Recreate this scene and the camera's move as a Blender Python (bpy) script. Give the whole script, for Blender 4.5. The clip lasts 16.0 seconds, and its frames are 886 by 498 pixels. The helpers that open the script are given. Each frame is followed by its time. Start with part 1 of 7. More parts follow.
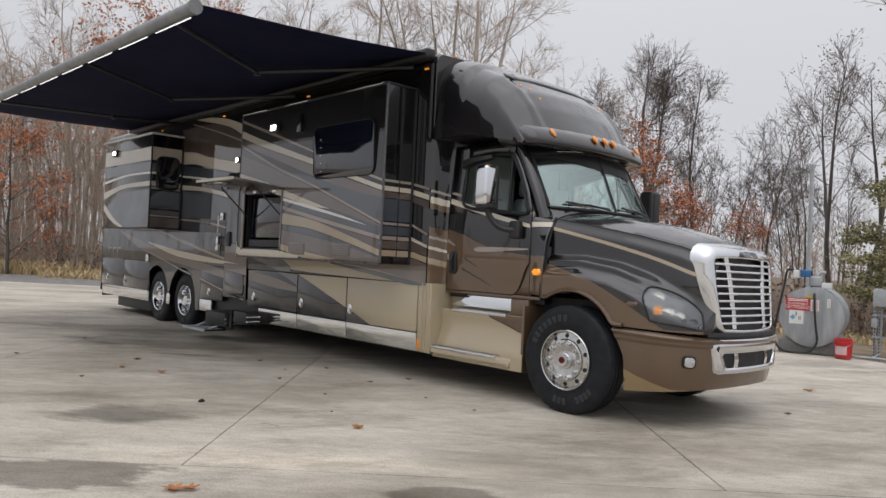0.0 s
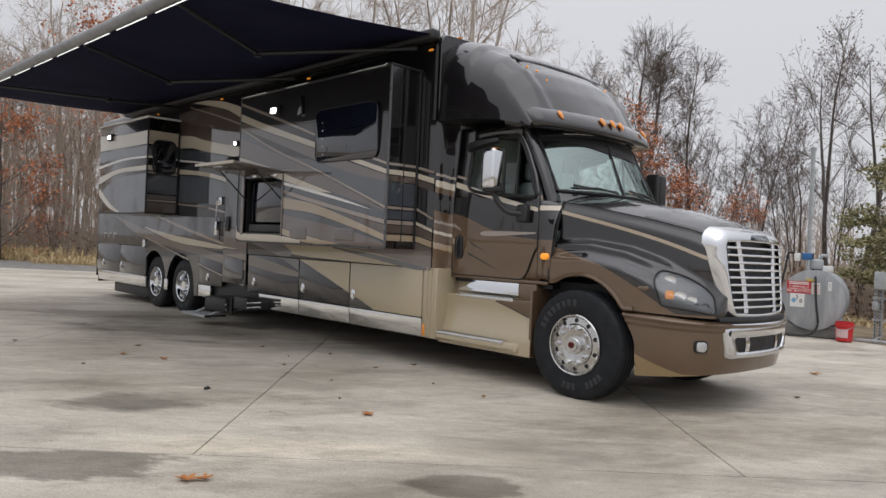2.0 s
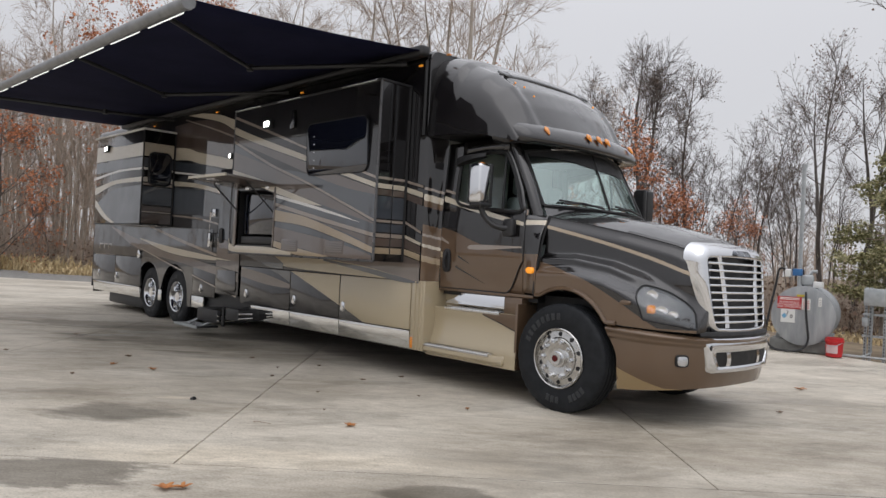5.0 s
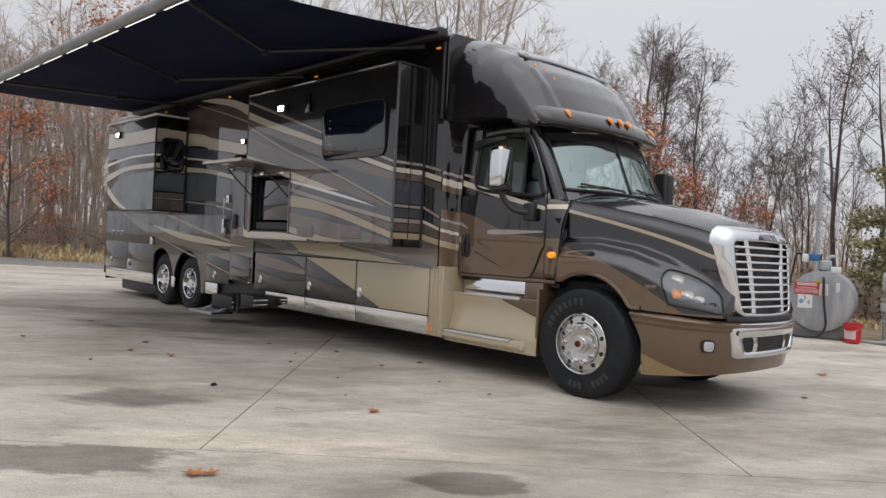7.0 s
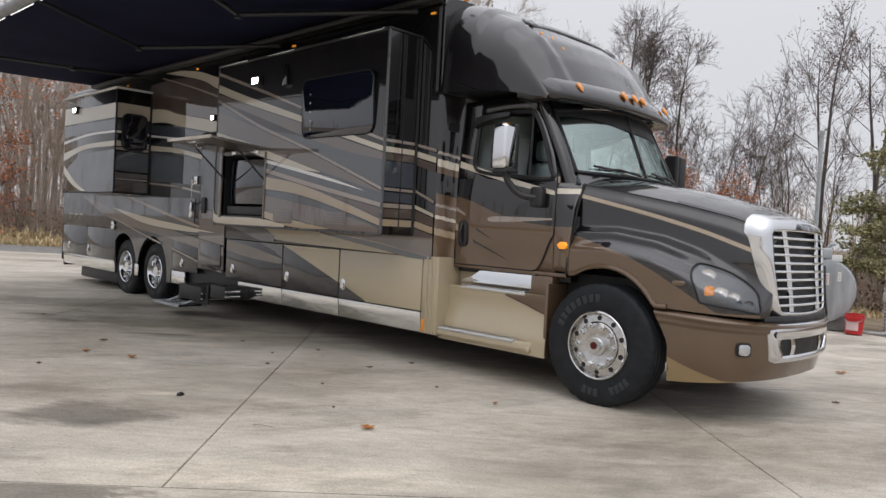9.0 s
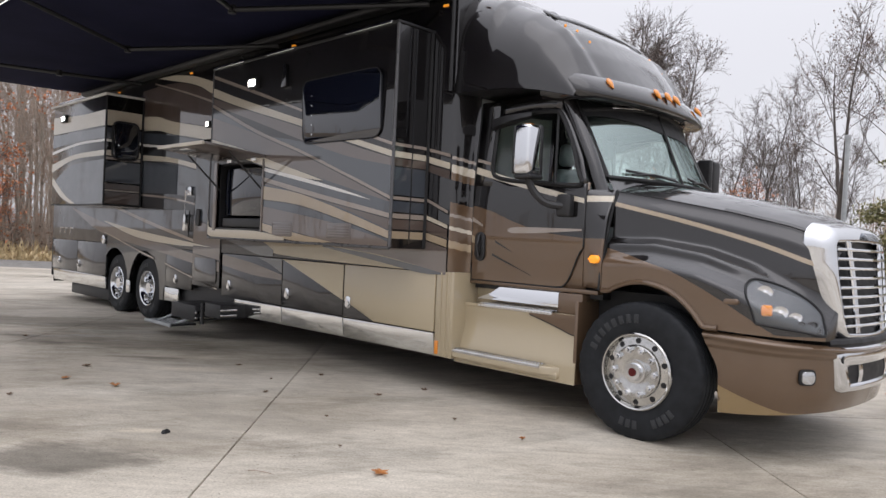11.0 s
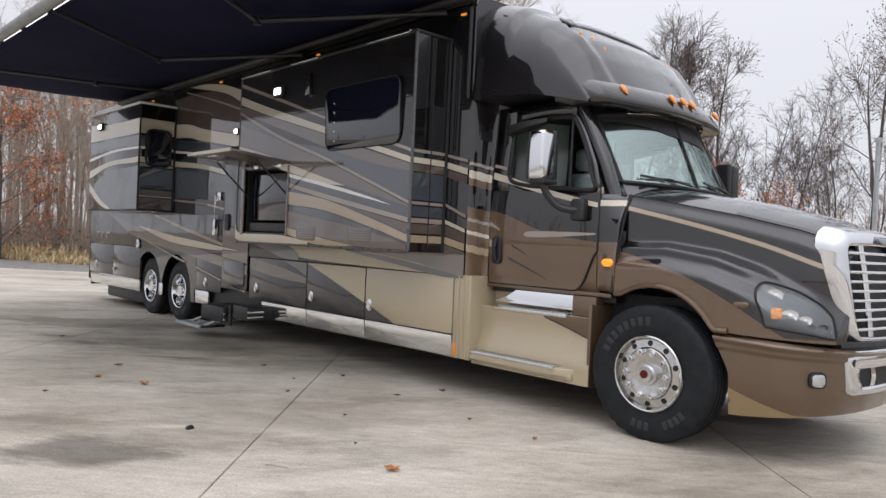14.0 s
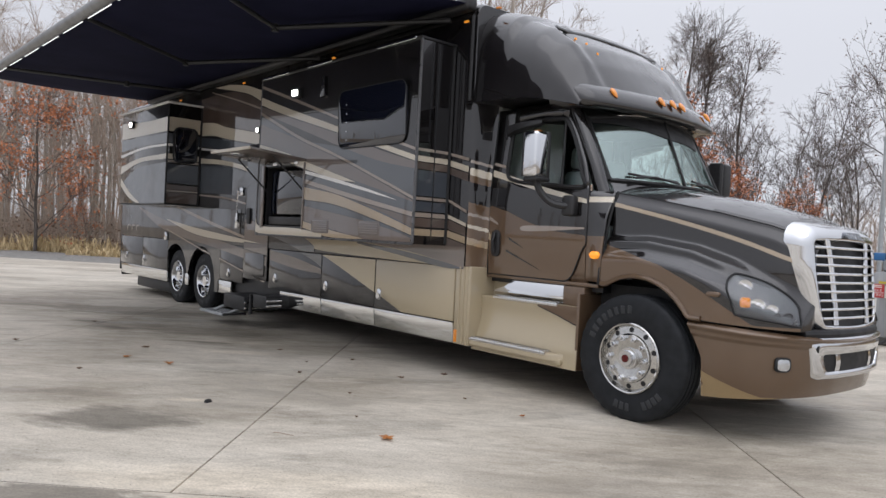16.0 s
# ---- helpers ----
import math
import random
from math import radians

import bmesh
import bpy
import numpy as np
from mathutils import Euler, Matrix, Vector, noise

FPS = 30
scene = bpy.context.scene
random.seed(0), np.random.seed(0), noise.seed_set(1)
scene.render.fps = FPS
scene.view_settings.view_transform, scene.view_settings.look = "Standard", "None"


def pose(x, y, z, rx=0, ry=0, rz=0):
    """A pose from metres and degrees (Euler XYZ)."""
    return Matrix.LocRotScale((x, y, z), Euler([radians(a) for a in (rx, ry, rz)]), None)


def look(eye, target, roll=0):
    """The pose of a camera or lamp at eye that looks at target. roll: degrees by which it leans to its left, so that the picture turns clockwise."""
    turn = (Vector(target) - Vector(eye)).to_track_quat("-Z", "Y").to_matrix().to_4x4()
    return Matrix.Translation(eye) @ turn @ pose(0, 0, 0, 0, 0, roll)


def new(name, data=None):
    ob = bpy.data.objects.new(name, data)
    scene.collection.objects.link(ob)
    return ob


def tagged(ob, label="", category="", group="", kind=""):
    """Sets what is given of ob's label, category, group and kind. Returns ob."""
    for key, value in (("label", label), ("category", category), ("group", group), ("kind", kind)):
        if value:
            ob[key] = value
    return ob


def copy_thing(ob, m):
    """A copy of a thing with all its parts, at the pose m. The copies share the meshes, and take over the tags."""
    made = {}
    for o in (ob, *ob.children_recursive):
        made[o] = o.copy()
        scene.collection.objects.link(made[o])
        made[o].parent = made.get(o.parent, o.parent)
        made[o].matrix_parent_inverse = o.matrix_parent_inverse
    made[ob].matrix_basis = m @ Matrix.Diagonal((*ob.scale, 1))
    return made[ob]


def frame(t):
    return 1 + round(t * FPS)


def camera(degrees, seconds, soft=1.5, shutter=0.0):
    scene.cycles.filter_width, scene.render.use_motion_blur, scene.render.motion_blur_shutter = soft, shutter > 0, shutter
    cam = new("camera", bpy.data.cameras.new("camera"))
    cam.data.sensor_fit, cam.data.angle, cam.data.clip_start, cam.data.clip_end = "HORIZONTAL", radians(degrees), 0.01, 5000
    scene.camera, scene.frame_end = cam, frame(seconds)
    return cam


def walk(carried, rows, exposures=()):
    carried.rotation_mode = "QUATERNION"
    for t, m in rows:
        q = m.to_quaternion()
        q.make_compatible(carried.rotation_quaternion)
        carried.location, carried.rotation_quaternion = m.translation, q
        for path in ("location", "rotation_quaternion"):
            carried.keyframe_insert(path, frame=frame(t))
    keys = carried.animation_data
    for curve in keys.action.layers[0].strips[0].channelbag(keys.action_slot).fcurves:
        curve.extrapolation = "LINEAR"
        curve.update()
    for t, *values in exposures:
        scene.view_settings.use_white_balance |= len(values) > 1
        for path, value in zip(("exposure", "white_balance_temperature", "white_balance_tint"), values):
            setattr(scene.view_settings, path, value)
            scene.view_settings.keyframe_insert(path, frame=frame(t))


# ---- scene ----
cam = camera(62.1, 16.0)
PATH = [
    (0, (4.419, -6.993, 1.428), (2.956, -5.63, 1.46), 2.7),
    (0.5, (4.417, -6.999, 1.421), (2.947, -5.643, 1.44), 2.7),
    (1, (4.37, -7.003, 1.42), (2.899, -5.648, 1.422), 2.6),
    (1.5, (4.305, -7.005, 1.422), (2.84, -5.644, 1.414), 2.5),
    (2, (4.242, -7.029, 1.424), (2.794, -5.65, 1.414), 2.5),
    (2.5, (4.187, -7.051, 1.432), (2.762, -5.648, 1.427), 2.6),
    (3, (4.152, -7.076, 1.427), (2.745, -5.655, 1.434), 2.7),
    (5.5, (4.429, -6.979, 1.437), (2.971, -5.611, 1.464), 2.8),
    (6, (4.426, -6.986, 1.426), (2.964, -5.622, 1.449), 2.6),
    (6.5, (4.38, -6.995, 1.418), (2.918, -5.631, 1.429), 2.6),
    (7, (4.238, -7.03, 1.405), (2.778, -5.663, 1.394), 2.8),
    (7.5, (4.077, -7.056, 1.42), (2.626, -5.68, 1.388), 3.0),
    (8, (3.893, -6.962, 1.413), (2.462, -5.565, 1.361), 3.1),
    (8.2, (3.805, -6.891, 1.429), (2.384, -5.485, 1.37), 3.1),
    (10.5, (2.974, -6.311, 1.455), (1.584, -4.874, 1.416), 2.9),
    (11, (2.871, -6.237, 1.453), (1.464, -4.815, 1.43), 2.6),
    (11.5, (2.714, -6.19, 1.466), (1.299, -4.776, 1.456), 2.3),
    (12, (2.631, -6.179, 1.463), (1.21, -4.772, 1.457), 2.2),
    (12.5, (2.679, -6.168, 1.462), (1.249, -4.769, 1.46), 2.3),
    (13, (2.843, -6.151, 1.456), (1.4, -4.767, 1.453), 2.6),
    (13.5, (2.959, -6.163, 1.453), (1.503, -4.792, 1.445), 2.6),
    (14, (3.071, -6.237, 1.454), (1.603, -4.879, 1.439), 2.6),
    (14.5, (3.198, -6.345, 1.452), (1.719, -4.998, 1.427), 2.6),
    (15, (3.264, -6.382, 1.455), (1.777, -5.045, 1.424), 2.7),
    (15.5, (3.394, -6.379, 1.456), (1.894, -5.057, 1.423), 2.9),
    (16, (3.594, -6.381, 1.435), (2.079, -5.076, 1.406), 3.0),
]
walk(cam, [(t, look(eye, target, roll)) for t, eye, target, roll in PATH],
     exposures=[(0, 0.06, 6480, 11), (8.2, 0.11, 6480, 11), (10.5, 0.33, 6400, 13), (12.5, 0.40, 6400, 14), (14.5, 0.34, 6330, 12), (16, 0.23, 6270, 12)])

# ---- world and light ----
world = bpy.data.worlds.new("overcast")
scene.world = world
world.use_nodes = True
wn, wl = world.node_tree.nodes, world.node_tree.links
wn.clear()
sky = wn.new("ShaderNodeTexSky")
sky.sky_type, sky.sun_disc = "NISHITA", False
sky.sun_elevation, sky.sun_rotation = radians(42), radians(150)
grey = wn.new("ShaderNodeHueSaturation")
grey.inputs["Saturation"].default_value = 0.12
cover = wn.new("ShaderNodeMixRGB")
cover.inputs[0].default_value = 0.72
cover.inputs[2].default_value = (8.0, 8.1, 8.5, 1)
sky_bg = wn.new("ShaderNodeBackground")
sky_bg.inputs["Strength"].default_value = 0.087
sky_out = wn.new("ShaderNodeOutputWorld")
wl.new(sky.outputs[0], grey.inputs["Color"])
wl.new(grey.outputs[0], cover.inputs[1])
# an overcast dome is brighter overhead than at the horizon
where = wn.new("ShaderNodeTexCoord")
split = wn.new("ShaderNodeSeparateXYZ")
wl.new(where.outputs["Generated"], split.inputs[0])
lift = wn.new("ShaderNodeMath")
lift.operation, lift.use_clamp = "MULTIPLY", True
wl.new(split.outputs["Z"], lift.inputs[0])
wl.new(split.outputs["Z"], lift.inputs[1])
dome = wn.new("ShaderNodeMapRange")
dome.inputs["To Min"].default_value, dome.inputs["To Max"].default_value = 0.89, 2.75
wl.new(lift.outputs[0], dome.inputs["Value"])
bright = wn.new("ShaderNodeVectorMath")
bright.operation = "SCALE"
wl.new(cover.outputs[0], bright.inputs[0])
wl.new(dome.outputs[0], bright.inputs["Scale"])
wl.new(bright.outputs[0], sky_bg.inputs["Color"])
wl.new(sky_bg.outputs[0], sky_out.inputs[0])

sun = new("sun", bpy.data.lights.new("sun", "SUN"))
sun.data.energy, sun.data.angle, sun.data.color = 0.35, radians(60), (1.0, 0.97, 0.93)
sun.matrix_world = look((5, -4, 14), (0, 0, 0))


# ---- materials ----
def material(name, build):
    m = bpy.data.materials.new(name)
    m.use_nodes = True
    nt = m.node_tree
    build(nt, nt.nodes["Principled BSDF"])
    return m


def node(nt, kind, **values):
    n = nt.nodes.new(kind)
    for key, value in values.items():
        n.inputs[key].default_value = value
    return n


def noise_tex(nt, scale, detail=4.0, stretch=(1, 1, 1), coords="Object", rough=0.55, turn=0.0):
    tc = nt.nodes.new("ShaderNodeTexCoord")
    mp = nt.nodes.new("ShaderNodeMapping")
    mp.inputs["Scale"].default_value = stretch
    if turn:
        pre = nt.nodes.new("ShaderNodeMapping")
        pre.inputs["Rotation"].default_value = (0, 0, radians(turn))
        nt.links.new(tc.outputs[coords], pre.inputs["Vector"])
        nt.links.new(pre.outputs[0], mp.inputs["Vector"])
    else:
        nt.links.new(tc.outputs[coords], mp.inputs["Vector"])
    n = node(nt, "ShaderNodeTexNoise", Scale=scale, Detail=detail, Roughness=rough)
    nt.links.new(mp.outputs[0], n.inputs["Vector"])
    return n


def ramp(nt, source, stops):
    r = nt.nodes.new("ShaderNodeValToRGB")
    while len(r.color_ramp.elements) < len(stops):
        r.color_ramp.elements.new(0.5)
    for e, (p, c) in zip(r.color_ramp.elements, stops):
        e.position, e.color = p, (*c, 1) if len(c) == 3 else c
    nt.links.new(source, r.inputs[0])
    return r


def bump(nt, p, source, strength, distance=0.01):
    b = node(nt, "ShaderNodeBump", Strength=strength, Distance=distance)
    nt.links.new(source, b.inputs["Height"])
    nt.links.new(b.outputs[0], p.inputs["Normal"])


def varied(name, a, b, scale=8.0, rough=0.6, metal=0.0, bumps=0.0, stretch=(1, 1, 1), coat=0.0, detail=5.0, spec=0.5):
    """A surface whose colour wanders between a and b, with fine relief."""
    def build(nt, p):
        n = noise_tex(nt, scale, detail, stretch)
        r = ramp(nt, n.outputs["Fac"], [(0.3, a), (0.7, b)])
        nt.links.new(r.outputs[0], p.inputs["Base Color"])
        p.inputs["Roughness"].default_value, p.inputs["Metallic"].default_value = rough, metal
        p.inputs["Coat Weight"].default_value, p.inputs["Coat Roughness"].default_value = coat, 0.03
        p.inputs["Specular IOR Level"].default_value = spec
        if bumps:
            bump(nt, p, n.outputs["Fac"], bumps)
    return material(name, build)


def gloss_paint(name, c, flake=0.15, rough=0.42, metal=0.0, ior=1.9):
    """Automotive base coat with fine flake, under a clear coat with slight orange peel."""
    def build(nt, p):
        n = noise_tex(nt, 900.0, 1.0)
        r = ramp(nt, n.outputs["Fac"], [(0.35, [v * (1 - flake) for v in c]), (0.65, [v * (1 + flake) for v in c])])
        nt.links.new(r.outputs[0], p.inputs["Base Color"])
        p.inputs["Metallic"].default_value = metal
        dust = noise_tex(nt, 3.0, 5.0)
        rr = ramp(nt, dust.outputs["Fac"], [(0.35, (rough - 0.05,) * 3), (0.7, (rough + 0.12,) * 3)])
        nt.links.new(rr.outputs[0], p.inputs["Roughness"])
        p.inputs["Coat Weight"].default_value, p.inputs["Coat Roughness"].default_value = 1.0, 0.02
        p.inputs["Coat IOR"].default_value = ior
        p.inputs["Specular IOR Level"].default_value = 0.15
        peel = noise_tex(nt, 2.2, 2.0)
        b = node(nt, "ShaderNodeBump", Strength=0.035, Distance=0.02)
        nt.links.new(peel.outputs["Fac"], b.inputs["Height"])
        nt.links.new(b.outputs[0], p.inputs["Coat Normal"])
    return material(name, build)


PAINT = {
    "charcoal": gloss_paint("charcoal paint", (0.015, 0.0135, 0.0142), rough=0.34, metal=0.6, ior=1.66),
    "slate": gloss_paint("slate paint", (0.047, 0.055, 0.068)),
    "brown": gloss_paint("brown paint", (0.085, 0.061, 0.050)),
    "greybrown": gloss_paint("grey brown paint", (0.125, 0.099, 0.087)),
    "taupe": gloss_paint("taupe paint", (0.30, 0.25, 0.21)),
    "tan": gloss_paint("tan paint", (0.37, 0.29, 0.195)),
    "beige": gloss_paint("beige paint", (0.41, 0.34, 0.225), ior=1.7),
    "cream": gloss_paint("cream paint", (0.56, 0.50, 0.40), metal=0.0),
    "white": gloss_paint("white paint", (0.75, 0.73, 0.70), metal=0.0),
    "gold": gloss_paint("golden tan paint", (0.30, 0.212, 0.105), rough=0.45, metal=0.3, ior=1.6),
    "bronze": gloss_paint("bronze paint", (0.140, 0.089, 0.054), rough=0.44, metal=0.5, ior=1.6),
}


def plain(name, c, rough, metal=0.0, glow=0.0, coat=0.0):
    def build(nt, p):
        p.inputs["Base Color"].default_value = (*c, 1)
        p.inputs["Metallic"].default_value = metal
        p.inputs["Coat Weight"].default_value = coat
        n = noise_tex(nt, 14.0, 5.0)
        r = ramp(nt, n.outputs["Fac"], [(0.3, (max(rough - 0.06, 0.02),) * 3), (0.75, (rough + 0.08,) * 3)])
        nt.links.new(r.outputs[0], p.inputs["Roughness"])
        if glow:
            p.inputs["Emission Color"].default_value = (*c, 1)
            p.inputs["Emission Strength"].default_value = glow
    return material(name, build)


CHROME = plain("chrome", (0.73, 0.74, 0.76), 0.06, 1.0)
RAIL = varied("anodised grey rail", (0.16, 0.165, 0.17), (0.25, 0.255, 0.26), 6.0, 0.42, 0.5)
STEEL = varied("polished stainless", (0.70, 0.70, 0.685), (0.80, 0.80, 0.785), 2.0, 0.09, 1.0)
ALLOY = varied("polished aluminium", (0.62, 0.62, 0.62), (0.74, 0.74, 0.74), 30.0, 0.13, 1.0)
RIM = varied("brushed aluminium wheel", (0.46, 0.455, 0.44), (0.58, 0.575, 0.56), 24.0, 0.15, 1.0)
GALV = varied("galvanised steel", (0.34, 0.36, 0.37), (0.46, 0.48, 0.49), 9.0, 0.5, 0.4, 0.1)
RUBBER = varied("tyre rubber", (0.009, 0.010, 0.012), (0.017, 0.019, 0.022), 12.0, 0.62, bumps=0.08, spec=0.25)
TRIM = varied("black plastic trim", (0.012, 0.012, 0.013), (0.022, 0.022, 0.024), 30.0, 0.5, bumps=0.05)
SEAL = plain("black rubber seal", (0.008, 0.008, 0.009), 0.6)
GASKET = plain("grey moulding", (0.10, 0.10, 0.105), 0.3, 0.2)
DARK = plain("dark interior", (0.012, 0.012, 0.014), 0.8)
GLOSSBLACK = gloss_paint("gloss black", (0.010, 0.010, 0.012), metal=0.0)
def tint_build(nt, p):
    p.inputs["Base Color"].default_value = (0.006, 0.008, 0.016, 1)
    p.inputs["Roughness"].default_value, p.inputs["IOR"].default_value = 0.02, 1.9
    wave = noise_tex(nt, 1.1, 2.0)
    bump(nt, p, wave.outputs["Fac"], 0.014, 0.02)


TINT = material("tinted window", tint_build)
AMBER = plain("amber lens", (0.75, 0.25, 0.02), 0.15, coat=1.0)
AMBER_ON = plain("lit amber lens", (1.0, 0.36, 0.03), 0.2, glow=0.35)
LED = plain("lit lamp", (1.0, 0.97, 0.90), 0.3, glow=9.0)
LED_SOFT = plain("lit strip", (0.95, 0.95, 0.92), 0.3, glow=1.0)


def glass_material(name, c, rough=0.0):
    def build(nt, p):
        p.inputs["Base Color"].default_value = (*c, 1)
        p.inputs["Transmission Weight"].default_value = 1.0
        p.inputs["Roughness"].default_value, p.inputs["IOR"].default_value = rough, 1.5
    return material(name, build)


GLASS = glass_material("green tinted glass", (0.72, 0.84, 0.80))


def coated_build(nt, p):
    """Windshield glass with a reflective solar coating."""
    clear = nt.nodes.new("ShaderNodeBsdfTransparent")
    clear.inputs["Color"].default_value = (0.62, 0.74, 0.70, 1)
    shine = nt.nodes.new("ShaderNodeBsdfGlossy")
    shine.inputs["Color"].default_value = (0.84, 1.0, 0.965, 1)
    shine.inputs["Roughness"].default_value = 0.015
    mix = nt.nodes.new("ShaderNodeMixShader")
    mix.inputs[0].default_value = 0.31
    nt.links.new(clear.outputs[0], mix.inputs[1])
    nt.links.new(shine.outputs[0], mix.inputs[2])
    nt.links.new(mix.outputs[0], nt.nodes["Material Output"].inputs["Surface"])


SOLAR = material("solar coated glass", coated_build)
def clear_build(nt, p):
    clear = nt.nodes.new("ShaderNodeBsdfTransparent")
    shine = nt.nodes.new("ShaderNodeBsdfGlossy")
    shine.inputs["Roughness"].default_value = 0.02
    mix = nt.nodes.new("ShaderNodeMixShader")
    mix.inputs[0].default_value = 0.09
    nt.links.new(clear.outputs[0], mix.inputs[1])
    nt.links.new(shine.outputs[0], mix.inputs[2])
    nt.links.new(mix.outputs[0], nt.nodes["Material Output"].inputs["Surface"])


LENS = material("clear lens", clear_build)


def fabric_build(nt, p):
    n = noise_tex(nt, 2.0, 5.0)
    r = ramp(nt, n.outputs["Fac"], [(0.3, (0.010, 0.011, 0.029)), (0.7, (0.015, 0.016, 0.041))])
    nt.links.new(r.outputs[0], p.inputs["Base Color"])
    p.inputs["Roughness"].default_value = 0.9
    p.inputs["Specular IOR Level"].default_value = 0.08
    w = noise_tex(nt, 500.0, 2.0)
    bump(nt, p, w.outputs["Fac"], 0.15, 0.002)


FABRIC = material("black awning fabric", fabric_build)


def concrete_build(nt, p):
    """Broomed, weathered concrete: pale drifts, darker damp streaks, speckle, stains, and painted-in shade by the
    coach.
    """
    big = noise_tex(nt, 0.45, 7.0, (0.5, 1.3, 1), rough=0.62, turn=-47)
    streak = noise_tex(nt, 2.2, 12.0, (0.5, 1.3, 1), rough=0.78, turn=-47)
    fine = noise_tex(nt, 60.0, 4.0)
    damp = noise_tex(nt, 0.26, 10.0, (0.7, 1.5, 1), rough=0.72, turn=-47)
    base = ramp(nt, big.outputs["Fac"], [(0.30, (0.42, 0.375, 0.312)), (0.52, (0.54, 0.492, 0.42)), (0.75, (0.68, 0.637, 0.567))])
    st = ramp(nt, streak.outputs["Fac"], [(0.34, (0.86, 0.858, 0.855)), (0.50, (1, 1, 1)), (0.66, (1.06, 1.06, 1.06))])
    dm = ramp(nt, damp.outputs["Fac"], [(0.36, (0.74, 0.735, 0.73)), (0.46, (0.90, 0.897, 0.89)), (0.54, (1, 1, 1))])
    sp = ramp(nt, fine.outputs["Fac"], [(0.34, (0.83, 0.83, 0.825)), (0.6, (1.07, 1.07, 1.07))])
    last = base.outputs[0]
    blot = noise_tex(nt, 4.6, 12.0, (0.7, 1.2, 1), rough=0.76, turn=-15)
    bl = ramp(nt, blot.outputs["Fac"], [(0.36, (0.86, 0.855, 0.845)), (0.47, (0.985, 0.985, 0.985)), (0.60, (1.04, 1.04, 1.04)), (0.68, (1.13, 1.13, 1.13))])
    brush_n = noise_tex(nt, 9.0, 4.0, (0.06, 2.2, 1), rough=0.6, turn=-40)
    br = ramp(nt, brush_n.outputs["Fac"], [(0.35, (0.92, 0.92, 0.91)), (0.65, (1.05, 1.05, 1.05))])
    grit = noise_tex(nt, 17.0, 10.0, (0.8, 1.1, 1), rough=0.75, turn=-47)
    gr = ramp(nt, grit.outputs["Fac"], [(0.34, (0.91, 0.905, 0.90)), (0.50, (1, 1, 1)), (0.66, (1.05, 1.05, 1.05))])
    feather = noise_tex(nt, 0.95, 14.0, (0.45, 1.3, 1), rough=0.72, turn=-66)
    fe = ramp(nt, feather.outputs["Fac"], [(0.40, (0.72, 0.715, 0.705)), (0.455, (0.88, 0.876, 0.868)), (0.50, (1, 1, 1)), (0.56, (1.0, 1.0, 1.0)), (0.585, (1.09, 1.09, 1.095)), (0.65, (1.18, 1.18, 1.19))])
    crumbs = noise_tex(nt, 34.0, 3.0, rough=0.5)
    cm = ramp(nt, crumbs.outputs["Fac"], [(0.285, (0.50, 0.49, 0.47)), (0.315, (1, 1, 1))])
    for other in (st, dm, bl, br, gr, sp, fe, cm):
        mul = nt.nodes.new("ShaderNodeMixRGB")
        mul.blend_type = "MULTIPLY"
        mul.inputs[0].default_value = 1.0
        nt.links.new(last, mul.inputs[1])
        nt.links.new(other.outputs[0], mul.inputs[2])
        last = mul.outputs[0]
    geo = nt.nodes.new("ShaderNodeNewGeometry")
    wob = noise_tex(nt, 2.0, 9.0, (0.6, 1.4, 1), rough=0.66, turn=-30)
    wide_wob = node(nt, "ShaderNodeMath")
    wide_wob.operation = "MULTIPLY"
    wide_wob.inputs[1].default_value = 2.2
    nt.links.new(wob.outputs["Fac"], wide_wob.inputs[0])
    # stains and pale smears; patches beside the coach and bumper also paint in its shade
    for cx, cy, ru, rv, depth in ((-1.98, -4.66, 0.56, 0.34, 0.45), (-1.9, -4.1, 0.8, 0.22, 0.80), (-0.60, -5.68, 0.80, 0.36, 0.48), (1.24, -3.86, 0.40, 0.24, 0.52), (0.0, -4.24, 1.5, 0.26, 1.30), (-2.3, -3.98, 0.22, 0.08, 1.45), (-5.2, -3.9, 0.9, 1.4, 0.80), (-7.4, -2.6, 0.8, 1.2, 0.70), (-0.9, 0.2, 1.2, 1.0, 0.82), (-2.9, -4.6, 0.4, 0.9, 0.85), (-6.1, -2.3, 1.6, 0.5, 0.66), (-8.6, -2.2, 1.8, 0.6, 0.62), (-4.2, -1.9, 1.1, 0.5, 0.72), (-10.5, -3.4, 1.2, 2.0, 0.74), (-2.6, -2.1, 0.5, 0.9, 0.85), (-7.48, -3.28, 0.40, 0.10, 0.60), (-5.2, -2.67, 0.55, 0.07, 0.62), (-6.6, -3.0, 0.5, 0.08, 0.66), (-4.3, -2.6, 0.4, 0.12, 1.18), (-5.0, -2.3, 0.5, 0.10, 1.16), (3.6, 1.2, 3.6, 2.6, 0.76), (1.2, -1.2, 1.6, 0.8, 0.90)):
        sub = nt.nodes.new("ShaderNodeVectorMath")
        sub.operation = "SUBTRACT"
        sub.inputs[1].default_value = (cx, cy, 0)
        nt.links.new(geo.outputs["Position"], sub.inputs[0])
        mp = nt.nodes.new("ShaderNodeMapping")
        mp.vector_type = "TEXTURE"
        mp.inputs["Rotation"].default_value = (0, 0, radians(47))
        mp.inputs["Scale"].default_value = (ru, rv, 1)
        nt.links.new(sub.outputs[0], mp.inputs[0])
        ln = nt.nodes.new("ShaderNodeVectorMath")
        ln.operation = "LENGTH"
        nt.links.new(mp.outputs[0], ln.inputs[0])
        add = nt.nodes.new("ShaderNodeMath")
